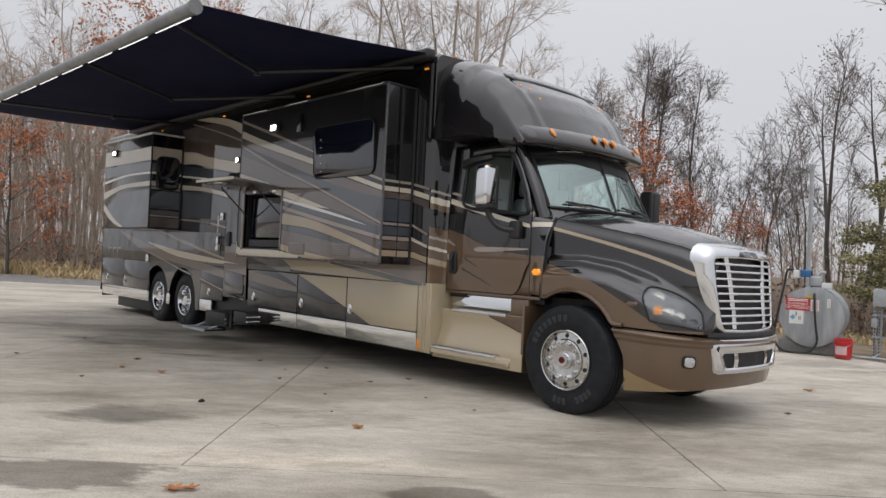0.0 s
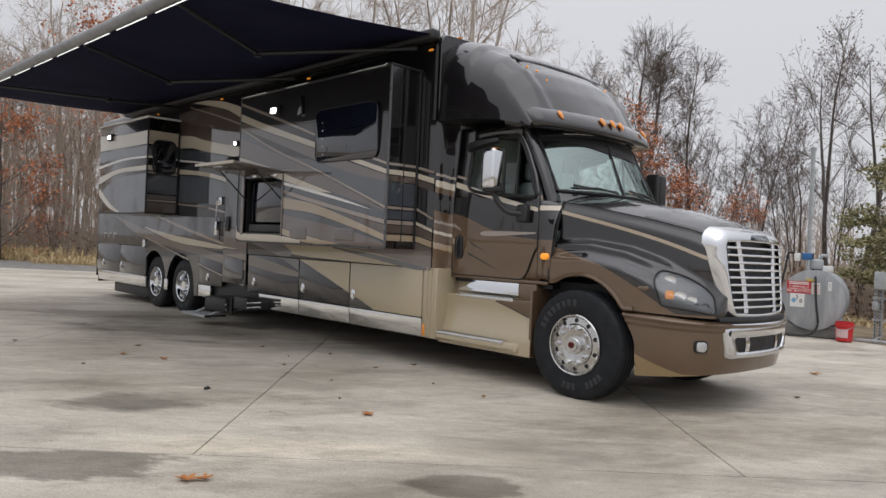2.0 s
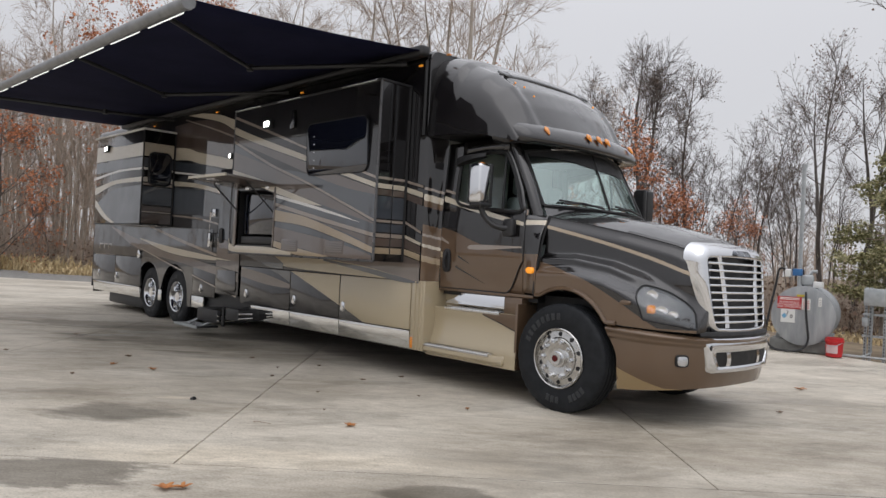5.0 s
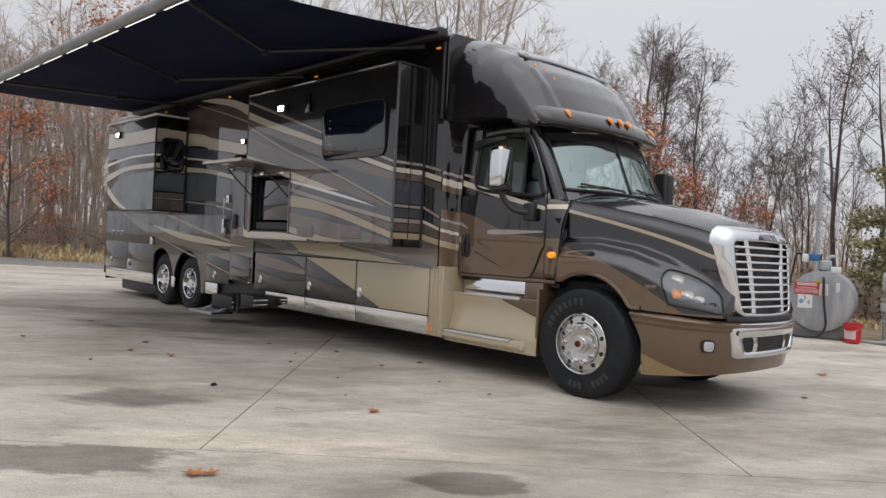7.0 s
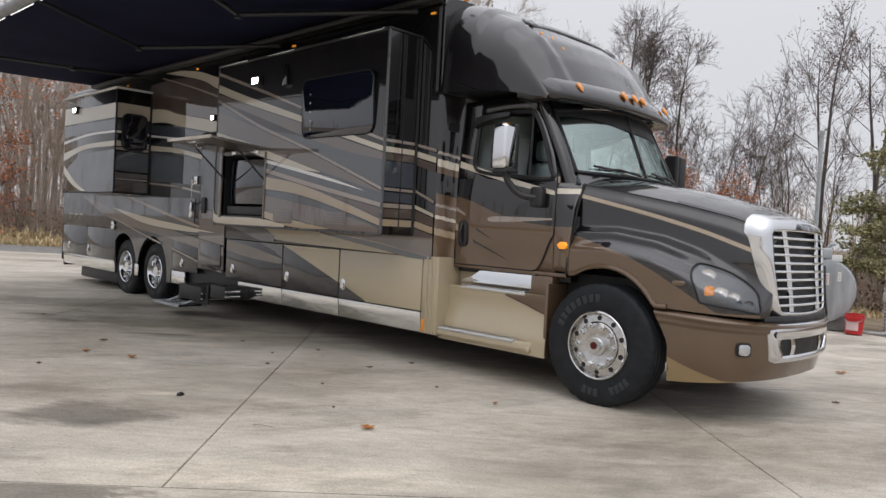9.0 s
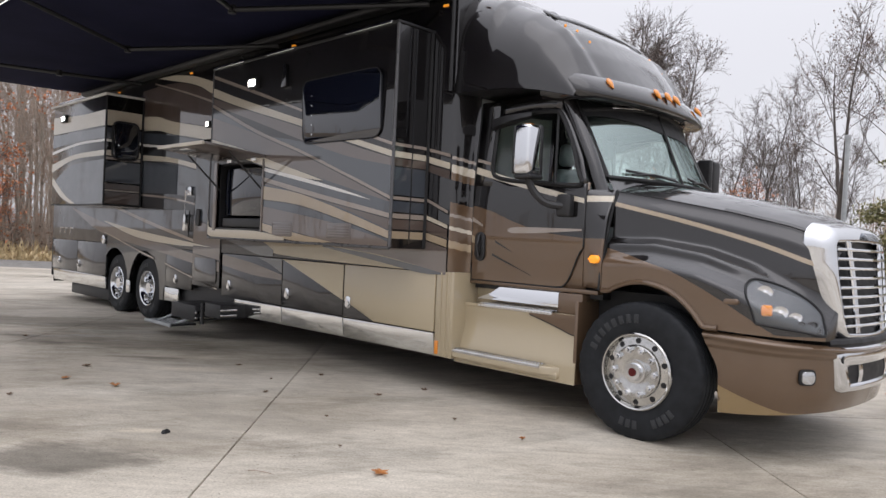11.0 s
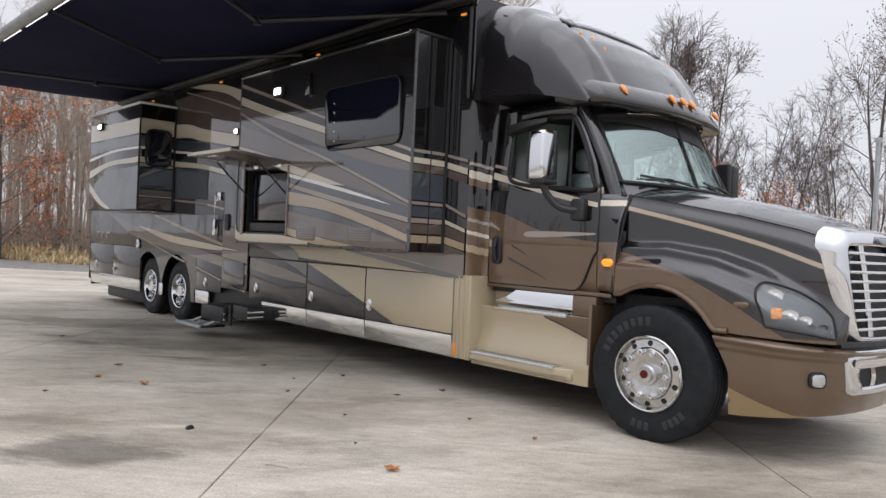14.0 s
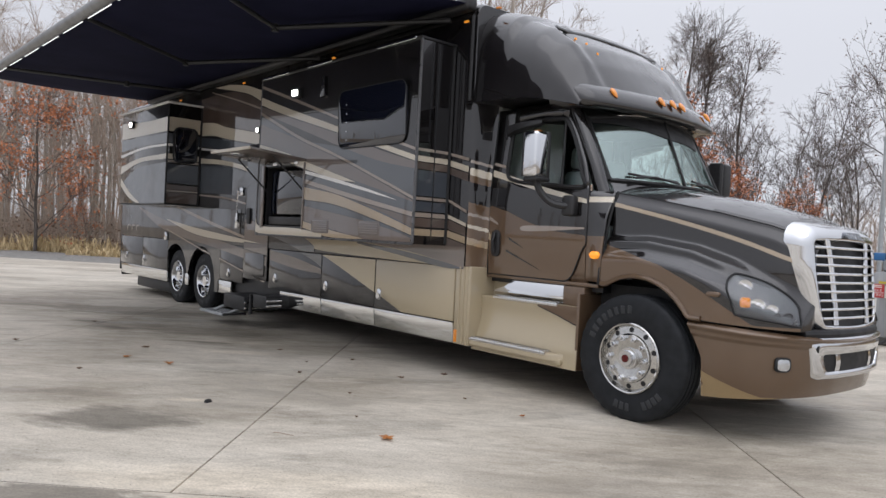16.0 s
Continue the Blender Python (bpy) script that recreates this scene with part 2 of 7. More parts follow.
        add.operation = "ADD"
        nt.links.new(ln.outputs["Value"], add.inputs[0])
        nt.links.new(wide_wob.outputs[0], add.inputs[1])
        if (cx, cy) == (-0.60, -5.68):
            # this puddle mark ends at the saw cut
            across = nt.nodes.new("ShaderNodeVectorMath")
            across.operation = "DOT_PRODUCT"
            across.inputs[1].default_value = (-0.731, 0.682, 0)
            nt.links.new(geo.outputs["Position"], across.inputs[0])
            past = nt.nodes.new("ShaderNodeMapRange")
            past.inputs["From Min"].default_value, past.inputs["From Max"].default_value = -3.135, -3.115
            past.inputs["To Max"].default_value = 4.0
            nt.links.new(across.outputs["Value"], past.inputs["Value"])
            cut = nt.nodes.new("ShaderNodeMath")
            cut.operation = "ADD"
            nt.links.new(add.outputs[0], cut.inputs[0])
            nt.links.new(past.outputs[0], cut.inputs[1])
            add = cut
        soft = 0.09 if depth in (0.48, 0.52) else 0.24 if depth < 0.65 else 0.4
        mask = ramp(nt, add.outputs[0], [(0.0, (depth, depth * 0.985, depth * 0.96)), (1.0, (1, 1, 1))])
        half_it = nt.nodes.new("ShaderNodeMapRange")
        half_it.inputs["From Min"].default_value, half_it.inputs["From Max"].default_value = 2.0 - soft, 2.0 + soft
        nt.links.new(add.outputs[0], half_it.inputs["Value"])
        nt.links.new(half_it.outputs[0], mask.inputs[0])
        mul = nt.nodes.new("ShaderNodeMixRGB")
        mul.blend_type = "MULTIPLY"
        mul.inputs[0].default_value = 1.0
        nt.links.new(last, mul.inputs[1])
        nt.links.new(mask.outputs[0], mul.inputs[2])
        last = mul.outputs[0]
    each = nt.nodes.new("ShaderNodeObjectInfo")
    tone = ramp(nt, each.outputs["Random"], [(0.0, (0.90, 0.90, 0.89)), (1.0, (1.05, 1.05, 1.05))])
    mul = nt.nodes.new("ShaderNodeMixRGB")
    mul.blend_type = "MULTIPLY"
    mul.inputs[0].default_value = 1.0
    nt.links.new(last, mul.inputs[1])
    nt.links.new(tone.outputs[0], mul.inputs[2])
    last = mul.outputs[0]
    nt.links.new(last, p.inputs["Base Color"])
    rr = ramp(nt, damp.outputs["Fac"], [(0.40, (0.34,) * 3), (0.47, (0.7,) * 3)])
    nt.links.new(rr.outputs[0], p.inputs["Roughness"])
    bump(nt, p, fine.outputs["Fac"], 0.12, 0.004)


CONCRETE = material("weathered concrete", concrete_build)
SOIL = varied("leaf litter soil", (0.12, 0.09, 0.06), (0.26, 0.20, 0.13), 1.2, 0.95, bumps=0.5, detail=9.0)
GRAVEL = varied("grey gravel", (0.14, 0.135, 0.125), (0.27, 0.26, 0.245), 7.0, 0.95, bumps=0.6, detail=9.0)
JOINT = plain("saw cut joint", (0.07, 0.066, 0.06), 0.9)
BARK = varied("grey bark", (0.22, 0.185, 0.152), (0.50, 0.445, 0.385), 3.0, 0.95, bumps=0.6, stretch=(3, 3, 0.5), detail=8.0)
TWIG = varied("twig bark", (0.25, 0.198, 0.158), (0.50, 0.41, 0.34), 5.0, 0.95)
# darker than BARK and TWIG: the look of silhouettes against sky, put into colour
OAKBARK = varied("silhouette oak bark", (0.055, 0.047, 0.042), (0.15, 0.13, 0.118), 3.0, 0.95, bumps=0.6, stretch=(3, 3, 0.5), detail=8.0)
OAKTWIG = varied("silhouette oak twigs", (0.085, 0.070, 0.062), (0.18, 0.150, 0.135), 5.0, 0.95)


def leaf_material(name, a, b):
    def build(nt, p):
        g = nt.nodes.new("ShaderNodeNewGeometry")
        r = ramp(nt, g.outputs["Random Per Island"], [(0.0, a), (1.0, b)])
        nt.links.new(r.outputs[0], p.inputs["Base Color"])
        p.inputs["Roughness"].default_value = 0.7
    return material(name, build)


RUST = leaf_material("rusty dead leaves", (0.32, 0.11, 0.045), (0.66, 0.27, 0.13))
BROWNLEAF = leaf_material("brown dead leaves", (0.10, 0.06, 0.04), (0.26, 0.165, 0.11))
STRAW = leaf_material("dry straw", (0.36, 0.26, 0.13), (0.72, 0.58, 0.35))
NEEDLE = leaf_material("pine needles", (0.13, 0.14, 0.06), (0.40, 0.36, 0.19))
ORANGE = varied("fallen orange leaf", (0.28, 0.09, 0.02), (0.45, 0.19, 0.05), 30.0, 0.6)
RED = plain("red plastic", (0.50, 0.018, 0.022), 0.35)
SIGNRED = plain("red sign", (0.48, 0.03, 0.035), 0.5)
SIGNWHITE = plain("white sign", (0.72, 0.72, 0.70), 0.5)
BLUE = plain("blue housing", (0.03, 0.13, 0.32), 0.4)


# ---- mesh helpers ----
def mesh_of(name, verts, faces, mat, smooth=40.0):
    me = bpy.data.meshes.new(name)
    me.from_pydata([tuple(v) for v in verts], [], [tuple(f) for f in faces])
    for m in (mat if isinstance(mat, (list, tuple)) else [mat]):
        me.materials.append(m)
    if smooth:
        me.shade_smooth()
        me.set_sharp_from_angle(angle=radians(smooth))
    return me


def hang(name, me, parent=None, label="", m=None):
    ob = new(name, me)
    if parent is not None:
        ob.parent = parent
    if m is not None:
        ob.matrix_basis = m
    if label:
        ob["label"] = label
    return ob


def part(name, bm, mat, parent, label="", smooth=40.0, m=None):
    """Links a bmesh as one mesh object under a thing or part."""
    bmesh.ops.recalc_face_normals(bm, faces=bm.faces)
    me = bpy.data.meshes.new(name)
    bm.to_mesh(me)
    bm.free()
    for one in (mat if isinstance(mat, (list, tuple)) else [mat]):
        me.materials.append(one)
    if smooth:
        me.shade_smooth()
        me.set_sharp_from_angle(angle=radians(smooth))
    return hang(name, me, parent, label, m)


def thing(name, label, category, group="", kind="", at=(0, 0, 0)):
    ob = new(name)
    ob.location = at
    return tagged(ob, label, category, group, kind)


def add_box(bm, x0, x1, y0, y1, z0, z1, bevel=0.0, seg=2):
    r = bmesh.ops.create_cube(bm, size=1.0)
    vs = r["verts"]
    for v in vs:
        v.co = Vector(((x0 + x1) / 2 + v.co.x * (x1 - x0), (y0 + y1) / 2 + v.co.y * (y1 - y0), (z0 + z1) / 2 + v.co.z * (z1 - z0)))
    if bevel:
        es = list({e for v in vs for e in v.link_edges})
        bmesh.ops.bevel(bm, geom=es, offset=bevel, segments=seg, affect="EDGES", profile=0.5)
    return bm


def box(x0, x1, y0, y1, z0, z1, bevel=0.0, seg=2):
    return add_box(bmesh.new(), x0, x1, y0, y1, z0, z1, bevel, seg)


def add_prism(bm, outline, to3d, depth, bevel=0.0):
    """Extrudes a flat outline (pairs a, b) from depth 0 to depth; to3d(a, b, d) gives the place."""
    n = len(outline)
    front = [bm.verts.new(to3d(a, b, depth)) for a, b in outline]
    back = [bm.verts.new(to3d(a, b, 0.0)) for a, b in outline]
    f = bm.faces.new(front)
    bm.faces.new(back[::-1])
    for i in range(n):
        bm.faces.new((front[i], back[i], back[(i + 1) % n], front[(i + 1) % n]))
    if bevel:
        bmesh.ops.bevel(bm, geom=list(f.edges), offset=bevel, segments=2, affect="EDGES", profile=0.5)
    return bm


def rounded(x0, x1, z0, z1, r, seg=5):
    pts = []
    for cx, cz, a0 in ((x1 - r, z1 - r, 0), (x0 + r, z1 - r, 90), (x0 + r, z0 + r, 180), (x1 - r, z0 + r, 270)):
        for i in range(seg + 1):
            a = radians(a0 + 90 * i / seg)
            pts.append((cx + r * math.cos(a), cz + r * math.sin(a)))
    return pts


def side(y):
    """Places outlines (x, z) on an upright plane at y, growing towards the near side."""
    return lambda a, b, d: (a, y - d, b)


def facing(x):
    """Places outlines (y, z) on an upright plane at x, growing forwards."""
    return lambda a, b, d: (x + d, a, b)


def tube_mesh(bm, pts, r, n=8, r_end=None, caps=True):
    pts = [Vector(p) for p in pts]
    rings = []
    ref = Vector((0, 0, 1))
    for i, p in enumerate(pts):
        d = (pts[min(i + 1, len(pts) - 1)] - pts[max(i - 1, 0)]).normalized()
        u = d.cross(ref)
        if u.length < 0.1:
            u = d.cross(Vector((1, 0, 0)))
        u.normalize()
        w = d.cross(u)
        rr = r if r_end is None else r + (r_end - r) * i / max(len(pts) - 1, 1)
        rings.append([bm.verts.new(p + rr * (math.cos(2 * math.pi * k / n) * u + math.sin(2 * math.pi * k / n) * w)) for k in range(n)])
    for a, b in zip(rings, rings[1:]):
        for k in range(n):
            bm.faces.new((a[k], a[(k + 1) % n], b[(k + 1) % n], b[k]))
    if caps:
        bm.faces.new(rings[0][::-1])
        bm.faces.new(rings[-1])
    return bm


def tube(pts, r, n=8, r_end=None):
    return tube_mesh(bmesh.new(), pts, r, n, r_end)


def ring_of(profile, n=48, axis="y"):
    """Turns a profile of (radius, along) round the axle; returns vertices and faces."""
    verts, faces = [], []
    for i in range(n):
        a = 2 * math.pi * i / n
        for r, s in profile:
            verts.append((r * math.cos(a), s, r * math.sin(a)))
    m = len(profile)
    for i in range(n):
        j = (i + 1) % n
        for k in range(m - 1):
            faces.append((i * m + k, j * m + k, j * m + k + 1, i * m + k + 1))
    return verts, faces


def grid_mesh(name, rows, mat, parent, label="", smooth=50.0, wrap=False, thick=0.0, pick=None):
    """A sheet through rows of points; pick(i, j) chooses a material slot."""
    n, m = len(rows), len(rows[0])
    verts = [v for row in rows for v in row]
    faces, slots = [], []
    for i in range(n - 1):
        for j in range(m if wrap else m - 1):
            faces.append((i * m + j, i * m + (j + 1) % m, (i + 1) * m + (j + 1) % m, (i + 1) * m + j))
            slots.append(pick(i, j) if pick else 0)
    me = mesh_of(name, verts, faces, mat, smooth)
    if pick:
        me.polygons.foreach_set("material_index", slots)
    ob = hang(name, me, parent, label)
    if thick:
        s = ob.modifiers.new("thickness", "SOLIDIFY")
        s.thickness, s.offset = thick, 0.0
    return ob


def curve_through(pts, n):
    """n + 1 places along a smooth line through the given ones."""
    pts = [Vector(p) for p in pts]
    out = []
    for i in range(n + 1):
        s = i / n * (len(pts) - 1)
        k = min(int(s), len(pts) - 2)
        t = s - k
        a, b = pts[k], pts[k + 1]
        p0, p3 = (pts[k - 1] if k else 2 * a - b), (pts[k + 2] if k + 2 < len(pts) else 2 * b - a)
        out.append(0.5 * (2 * a + (b - p0) * t + (2 * p0 - 5 * a + 4 * b - p3) * t * t + (3 * a - p0 - 3 * b + p3) * t ** 3))
    return out


def lerp_table(x, table):
    """Smooth value at x from pairs (x, value)."""
    if x <= table[0][0]:
        return table[0][1]
    for (a, va), (b, vb) in zip(table, table[1:]):
        if x <= b:
            return va + (vb - va) * (x - a) / (b - a)
    return table[-1][1]


def smooth_step(a, b, v):
    t = min(max((v - a) / (b - a), 0.0), 1.0)
    return t * t * (3 - 2 * t)


# ---- ground ----
def flat(name, outline, z, mat, label, category, kind="structure"):
    bm = bmesh.new()
    bm.faces.new([bm.verts.new((x, y, z)) for x, y in outline])
    bmesh.ops.recalc_face_normals(bm, faces=bm.faces)
    ob = part(name, bm, mat, None, smooth=0)
    if ob.data.polygons[0].normal.z < 0:
        ob.data.flip_normals()
    return tagged(ob, label, category, kind=kind)


SLAB = [(60, -70), (60, -15), (6.0, 5.5), (0.3, 7.7), (-1.2, 8.25), (-17, 14.0), (-19, 5.4), (-22.3, 1.9), (-25.2, -0.9), (-31, -6.2), (-70, -42), (-70, -70)]
bm = bmesh.new()
top = [bm.verts.new((x, y, -0.016)) for x, y in SLAB]
low = [bm.verts.new((x, y, -0.25)) for x, y in SLAB]
bm.faces.new(top)
for i in range(len(SLAB)):
    j = (i + 1) % len(SLAB)
    bm.faces.new((top[i], low[i], low[j], top[j]))
pavement = part("pavement", bm, CONCRETE, None, smooth=0)
tagged(pavement, "weathered grey concrete yard with damp stains, painted-in shade by the coach and saw-cut joints", "pavement", kind="structure")
# slabs on a 3.6 m grid that runs askew to the coach
AXIS_U, AXIS_V, PITCH, PITCH_V = Vector((0.682, 0.731, 0)), Vector((-0.731, 0.682, 0)), 3.6, 3.34
EDGE_N, EDGE_O = Vector((0.37, 0.93, 0)), Vector((0.3, 7.7, 0))


def slab(i, j):
    first, long = (-3.76, PITCH) if j >= 0 else (-6.5, 8.5)
    u0, u1 = first + long * i + 0.005, first + long * (i + 1) - 0.005
    v0, v1 = -3.12 + PITCH_V * j + 0.006, -3.12 + PITCH_V * (j + 1) - 0.006
    corners = [AXIS_U * u + AXIS_V * v for u, v in ((u0, v0), (u1, v0), (u1, v1), (u0, v1))]
    if any((c - EDGE_O).dot(EDGE_N) > -0.05 or c.y > 0.96 * (c.x + 22.3) + 1.7 for c in corners):
        return
    b = [c.lerp(sum(corners, Vector()) / 4, 0.0016) for c in corners]
    verts = [(*c.xy, -0.016) for c in corners] + [(*c.xy, -0.004) for c in corners] + [(*c.xy, 0.0) for c in b]
    faces = [(8, 9, 10, 11)] + [(q + k, q + (k + 1) % 4, q + 4 + (k + 1) % 4, q + 4 + k) for q in (0, 4) for k in range(4)]
    hang("slab", mesh_of("slab", verts, faces, CONCRETE, 0), pavement)


for i in range(-4, 4):
    for j in range(-2, 8):
        slab(i, j)
for j in range(0, 2):
    v = -3.12 + PITCH_V * j
    ends = [AXIS_U * u + AXIS_V * (v + e) for u, e in ((-13.5 + 3 * j, -0.006), (7.0, -0.006), (7.0, 0.006), (-13.5 + 3 * j, 0.006))]
    verts = [(*c.xy, -0.016) for c in ends] + [(*c.xy, -0.003) for c in ends]
    faces = [(4, 5, 6, 7)] + [(k, (k + 1) % 4, 4 + (k + 1) % 4, 4 + k) for k in range(4)]
    hang("joint_filler", mesh_of("joint_filler", verts, faces, JOINT, 0), pavement)

rows = []
for i in range(61):
    row = []
    for j in range(61):
        x, y = -900 + 30 * i, -900 + 30 * j
        row.append((x, y, -0.09))
    rows.append(row)
ground = grid_mesh("ground", rows, SOIL, None)
tagged(ground, "brown leaf-littered ground under the bare woods", "ground", kind="structure")


# ---- motorhome ----
NEAR, SLIDE, REAR_SLIDE = -1.28, -1.735, -1.87
motorhome = thing("motorhome", "long dark brown motorhome with tan swooshes and an open awning", "motorhome", at=(0, 0, 0))


def ribbon(parent, mat, upper, lower, y, off, name="stripe"):
    """A painted band between two smooth lines (x, z) on an upright wall."""
    n = 24
    a = curve_through([(x, 0, z) for x, z in upper], n)
    b = curve_through([(x, 0, z) for x, z in lower], n)
    rows = [[(p.x, y - off, p.z) for p in a], [(p.x, y - off, p.z) for p in b]]
    return grid_mesh(name, rows, PAINT[mat], parent, smooth=0)


def ribbons(parent, y, bands, off=0.002, step=0.0004):
    for i, (mat, upper, lower) in enumerate(bands):
        ribbon(parent, mat, upper, lower, y, off + step * i)
        if mat in ("cream", "tan", "taupe"):
            ribbon(parent, "charcoal", [(x, z - 0.002) for x, z in lower], [(x, z - 0.011) for x, z in lower], y, off + step * (i + 0.5), "pinstripe")


def coach_section(x, w=1.28, z0=1.155, z1=3.87, r=0.11):
    pts = [(x, -w, z0)]
    for i in range(7):
        a = radians(90 * i / 6)
        pts.append((x, -w + r - r * math.cos(a), z1 - r + r * math.sin(a)))
    pts.append((x, 0, z1 + 0.03))
    return pts + [(px, -py, pz) for px, py, pz in pts[-2::-1]]


bm = bmesh.new()
stations = [-13.0, -12.97, -2.0, -1.97]
insets = [0.03, 0.0, 0.0, 0.015]
rings = [[bm.verts.new(p) for p in coach_section(x, 1.28 - d, 1.155, 3.87 - d)] for x, d in zip(stations, insets)]
for a, b in zip(rings, rings[1:]):
    for k in range(len(a)):
        bm.faces.new((a[k], a[(k + 1) % len(a)], b[(k + 1) % len(a)], b[k]))
bm.faces.new(rings[0])
bm.faces.new(rings[-1][::-1])
coach = part("coach_body", bm, PAINT["charcoal"], motorhome, "glossy charcoal coach body with tan and cream swooshes")
part("chassis", box(-12.6, -0.62, -0.80, 0.80, 0.26, 1.04), TRIM, motorhome)
# far panel reaches unseen almost to the ground, to keep light from underneath
part("far_side_panel", box(-12.98, -1.9, 1.24, 1.28, 0.09, 1.128), PAINT["charcoal"], motorhome)
part("rear_panel", box(-12.99, -12.95, -1.24, 1.23, 0.30, 1.128), PAINT["charcoal"], motorhome)
# underfloor is set low to darken the ground below the coach
part("underfloor", box(-7.9, -2.15, -1.20, 1.235, 0.375, 1.10), TRIM, motorhome)
part("rear_underfloor", box(-12.9, -10.5, -1.235, 1.235, 0.5, 1.10), TRIM, motorhome)


def latch(parent, x, z, y=NEAR):
    """Recessed oval paddle latch."""
    bm = add_prism(bmesh.new(), rounded(x - 0.042, x + 0.042, z - 0.068, z + 0.068, 0.038), side(y + 0.005), 0.018, 0.006)
    ob = part("latch", bm, CHROME, parent, "chrome paddle latch")
    add = add_prism(bmesh.new(), rounded(x - 0.03, x + 0.03, z - 0.05, z + 0.01, 0.025), side(y - 0.018), 0.008)
    me_part = part("latch_paddle", add, ALLOY, ob)
    return ob


def panel(name, x0, x1, z0, z1, mat, label="", y=NEAR, gap=0.006, depth=0.035):
    bm = add_prism(bmesh.new(), rounded(x0 + gap, x1 - gap, z0 + gap, z1 - gap, 0.012, 2), side(y + depth), depth, 0.004)
    return part(name, bm, PAINT[mat] if isinstance(mat, str) else mat, motorhome, label)


# storage doors with the bright skirt under them
door_a = panel("storage_door", -3.53, -2.11, 0.57, 1.15, "beige", "beige storage door")
door_b = panel("storage_door", -4.74, -3.53, 0.57, 1.15, "charcoal", "dark storage door with a beige corner")
door_c = panel("storage_door", -6.2, -4.74, 0.57, 1.15, "charcoal", "dark storage door with a brown swoosh")
door_d = panel("storage_door", -7.9, -7.05, 0.57, 1.15, "charcoal")
door_e = panel("storage_door", -11.6, -10.22, 0.57, 1.15, "charcoal")
door_f = panel("storage_door", -12.95, -11.6, 0.57, 1.15, "charcoal")
for d, x, z in ((door_a, -3.436, 0.74), (door_b, -4.615, 0.735), (door_c, -5.99, 0.735), (door_d, -7.55, 0.71), (door_e, -11.75 + 0.25, 0.72), (door_f, -12.55, 0.74)):
    latch(d, x, z)
ribbons(door_b, NEAR, [("beige", [(-4.735, 1.14), (-4.3, 1.14), (-3.54, 1.14)], [(-4.735, 1.135), (-4.3, 1.0), (-3.54, 0.755)])])
ribbons(door_a, NEAR, [("charcoal", [(-3.52, 0.755), (-3.25, 0.665), (-3.02, 0.585)], [(-3.52, 0.58), (-3.25, 0.578), (-3.02, 0.577)])])
for x0, x1 in ((-3.53, -2.11), (-4.74, -3.53), (-5.85, -4.74), (-12.9, -10.25)):
    sk = panel("skirt_panel", x0, x1, 0.345, 0.57, STEEL, "polished stainless skirt", depth=0.03)
    for v in sk.data.vertices:
        v.co.y += 0.10 * (0.57 - v.co.z)
panel("skirt_panel", -7.95, -7.45, 0.36, 0.57, STEEL, depth=0.03)

# arch panel over the two rear axles
AX1, AX2, RR = -8.66, -9.85, 0.485


def arch_low(x):
    z = 0.36
    for c in (AX1, AX2):
        d = abs(x - c)
        if d < 0.575:
            z = max(z, 0.46 + 0.62 * math.sqrt(max(1 - (d / 0.575) ** 2, 0)))
    return z


xs = sorted([-10.22 + 2.32 * i / 160 for i in range(161)])
grid_mesh("wheel_arch_panel", [[(x, NEAR, 1.152) for x in xs], [(x, NEAR, max(arch_low(x), 0.36)) for x in xs], [(x, NEAR + 0.07, max(arch_low(x), 0.36)) for x in xs]], PAINT["charcoal"], motorhome, smooth=30)
panel("arch_skirt", -9.33, -9.18, 0.37, 0.58, STEEL, depth=0.02, y=NEAR - 0.006)
part("wheel_well", box(-10.4, -7.9, -0.78, -0.70, 0.5, 1.12), SEAL, motorhome)

# front corner post with ribs
part("corner_post", box(-2.105, -1.87, -1.278, -0.9, 0.35, 1.16, 0.012), PAINT["beige"], motorhome, "beige front corner post")
for x in (-2.03, -1.965, -1.915):
    part("post_rib", tube([(x, -1.279, 0.36), (x, -1.279, 1.15)], 0.011), PAINT["beige"], motorhome)
part("side_reflector", box(-2.09, -2.045, -1.288, -1.27, 0.37, 0.50, 0.006), AMBER, motorhome, "amber side reflector")

# paint on the lower coach side
ribbons(coach, NEAR - 0.002, [
    ("beige", [(-5.2, 1.345), (-4.26, 1.345), (-3.0, 1.345), (-1.98, 1.345)], [(-5.2, 1.335), (-4.9, 1.2), (-3.0, 1.155), (-1.98, 1.155)]),
    ("greybrown", [(-3.94, 1.36), (-3.0, 1.37), (-2.35, 1.37), (-1.98, 1.37)], [(-3.94, 1.35), (-3.0, 1.28), (-2.33, 1.19), (-1.98, 1.135)]),
    ("slate", [(-3.94, 1.345), (-3.0, 1.27), (-2.33, 1.19), (-1.98, 1.135)], [(-3.94, 1.32), (-3.0, 1.21), (-2.33, 1.13), (-1.98, 1.13)]),
    ("slate", [(-6.1, 1.355), (-5.6, 1.35), (-5.22, 1.34), (-4.95, 1.24)], [(-6.1, 1.33), (-5.7, 1.25), (-5.3, 1.17), (-4.95, 1.165)]),
], 0.003)
ribbons(door_c, NEAR, [("brown", [(-6.19, 1.135), (-5.44, 1.06), (-4.75, 0.95)], [(-6.19, 0.99), (-5.43, 0.91), (-4.75, 0.885)]),
                      ("slate", [(-5.3, 1.14), (-5.0, 1.14), (-4.75, 1.14)], [(-5.3, 1.135), (-5.0, 1.06), (-4.75, 0.97)])], 0.003)
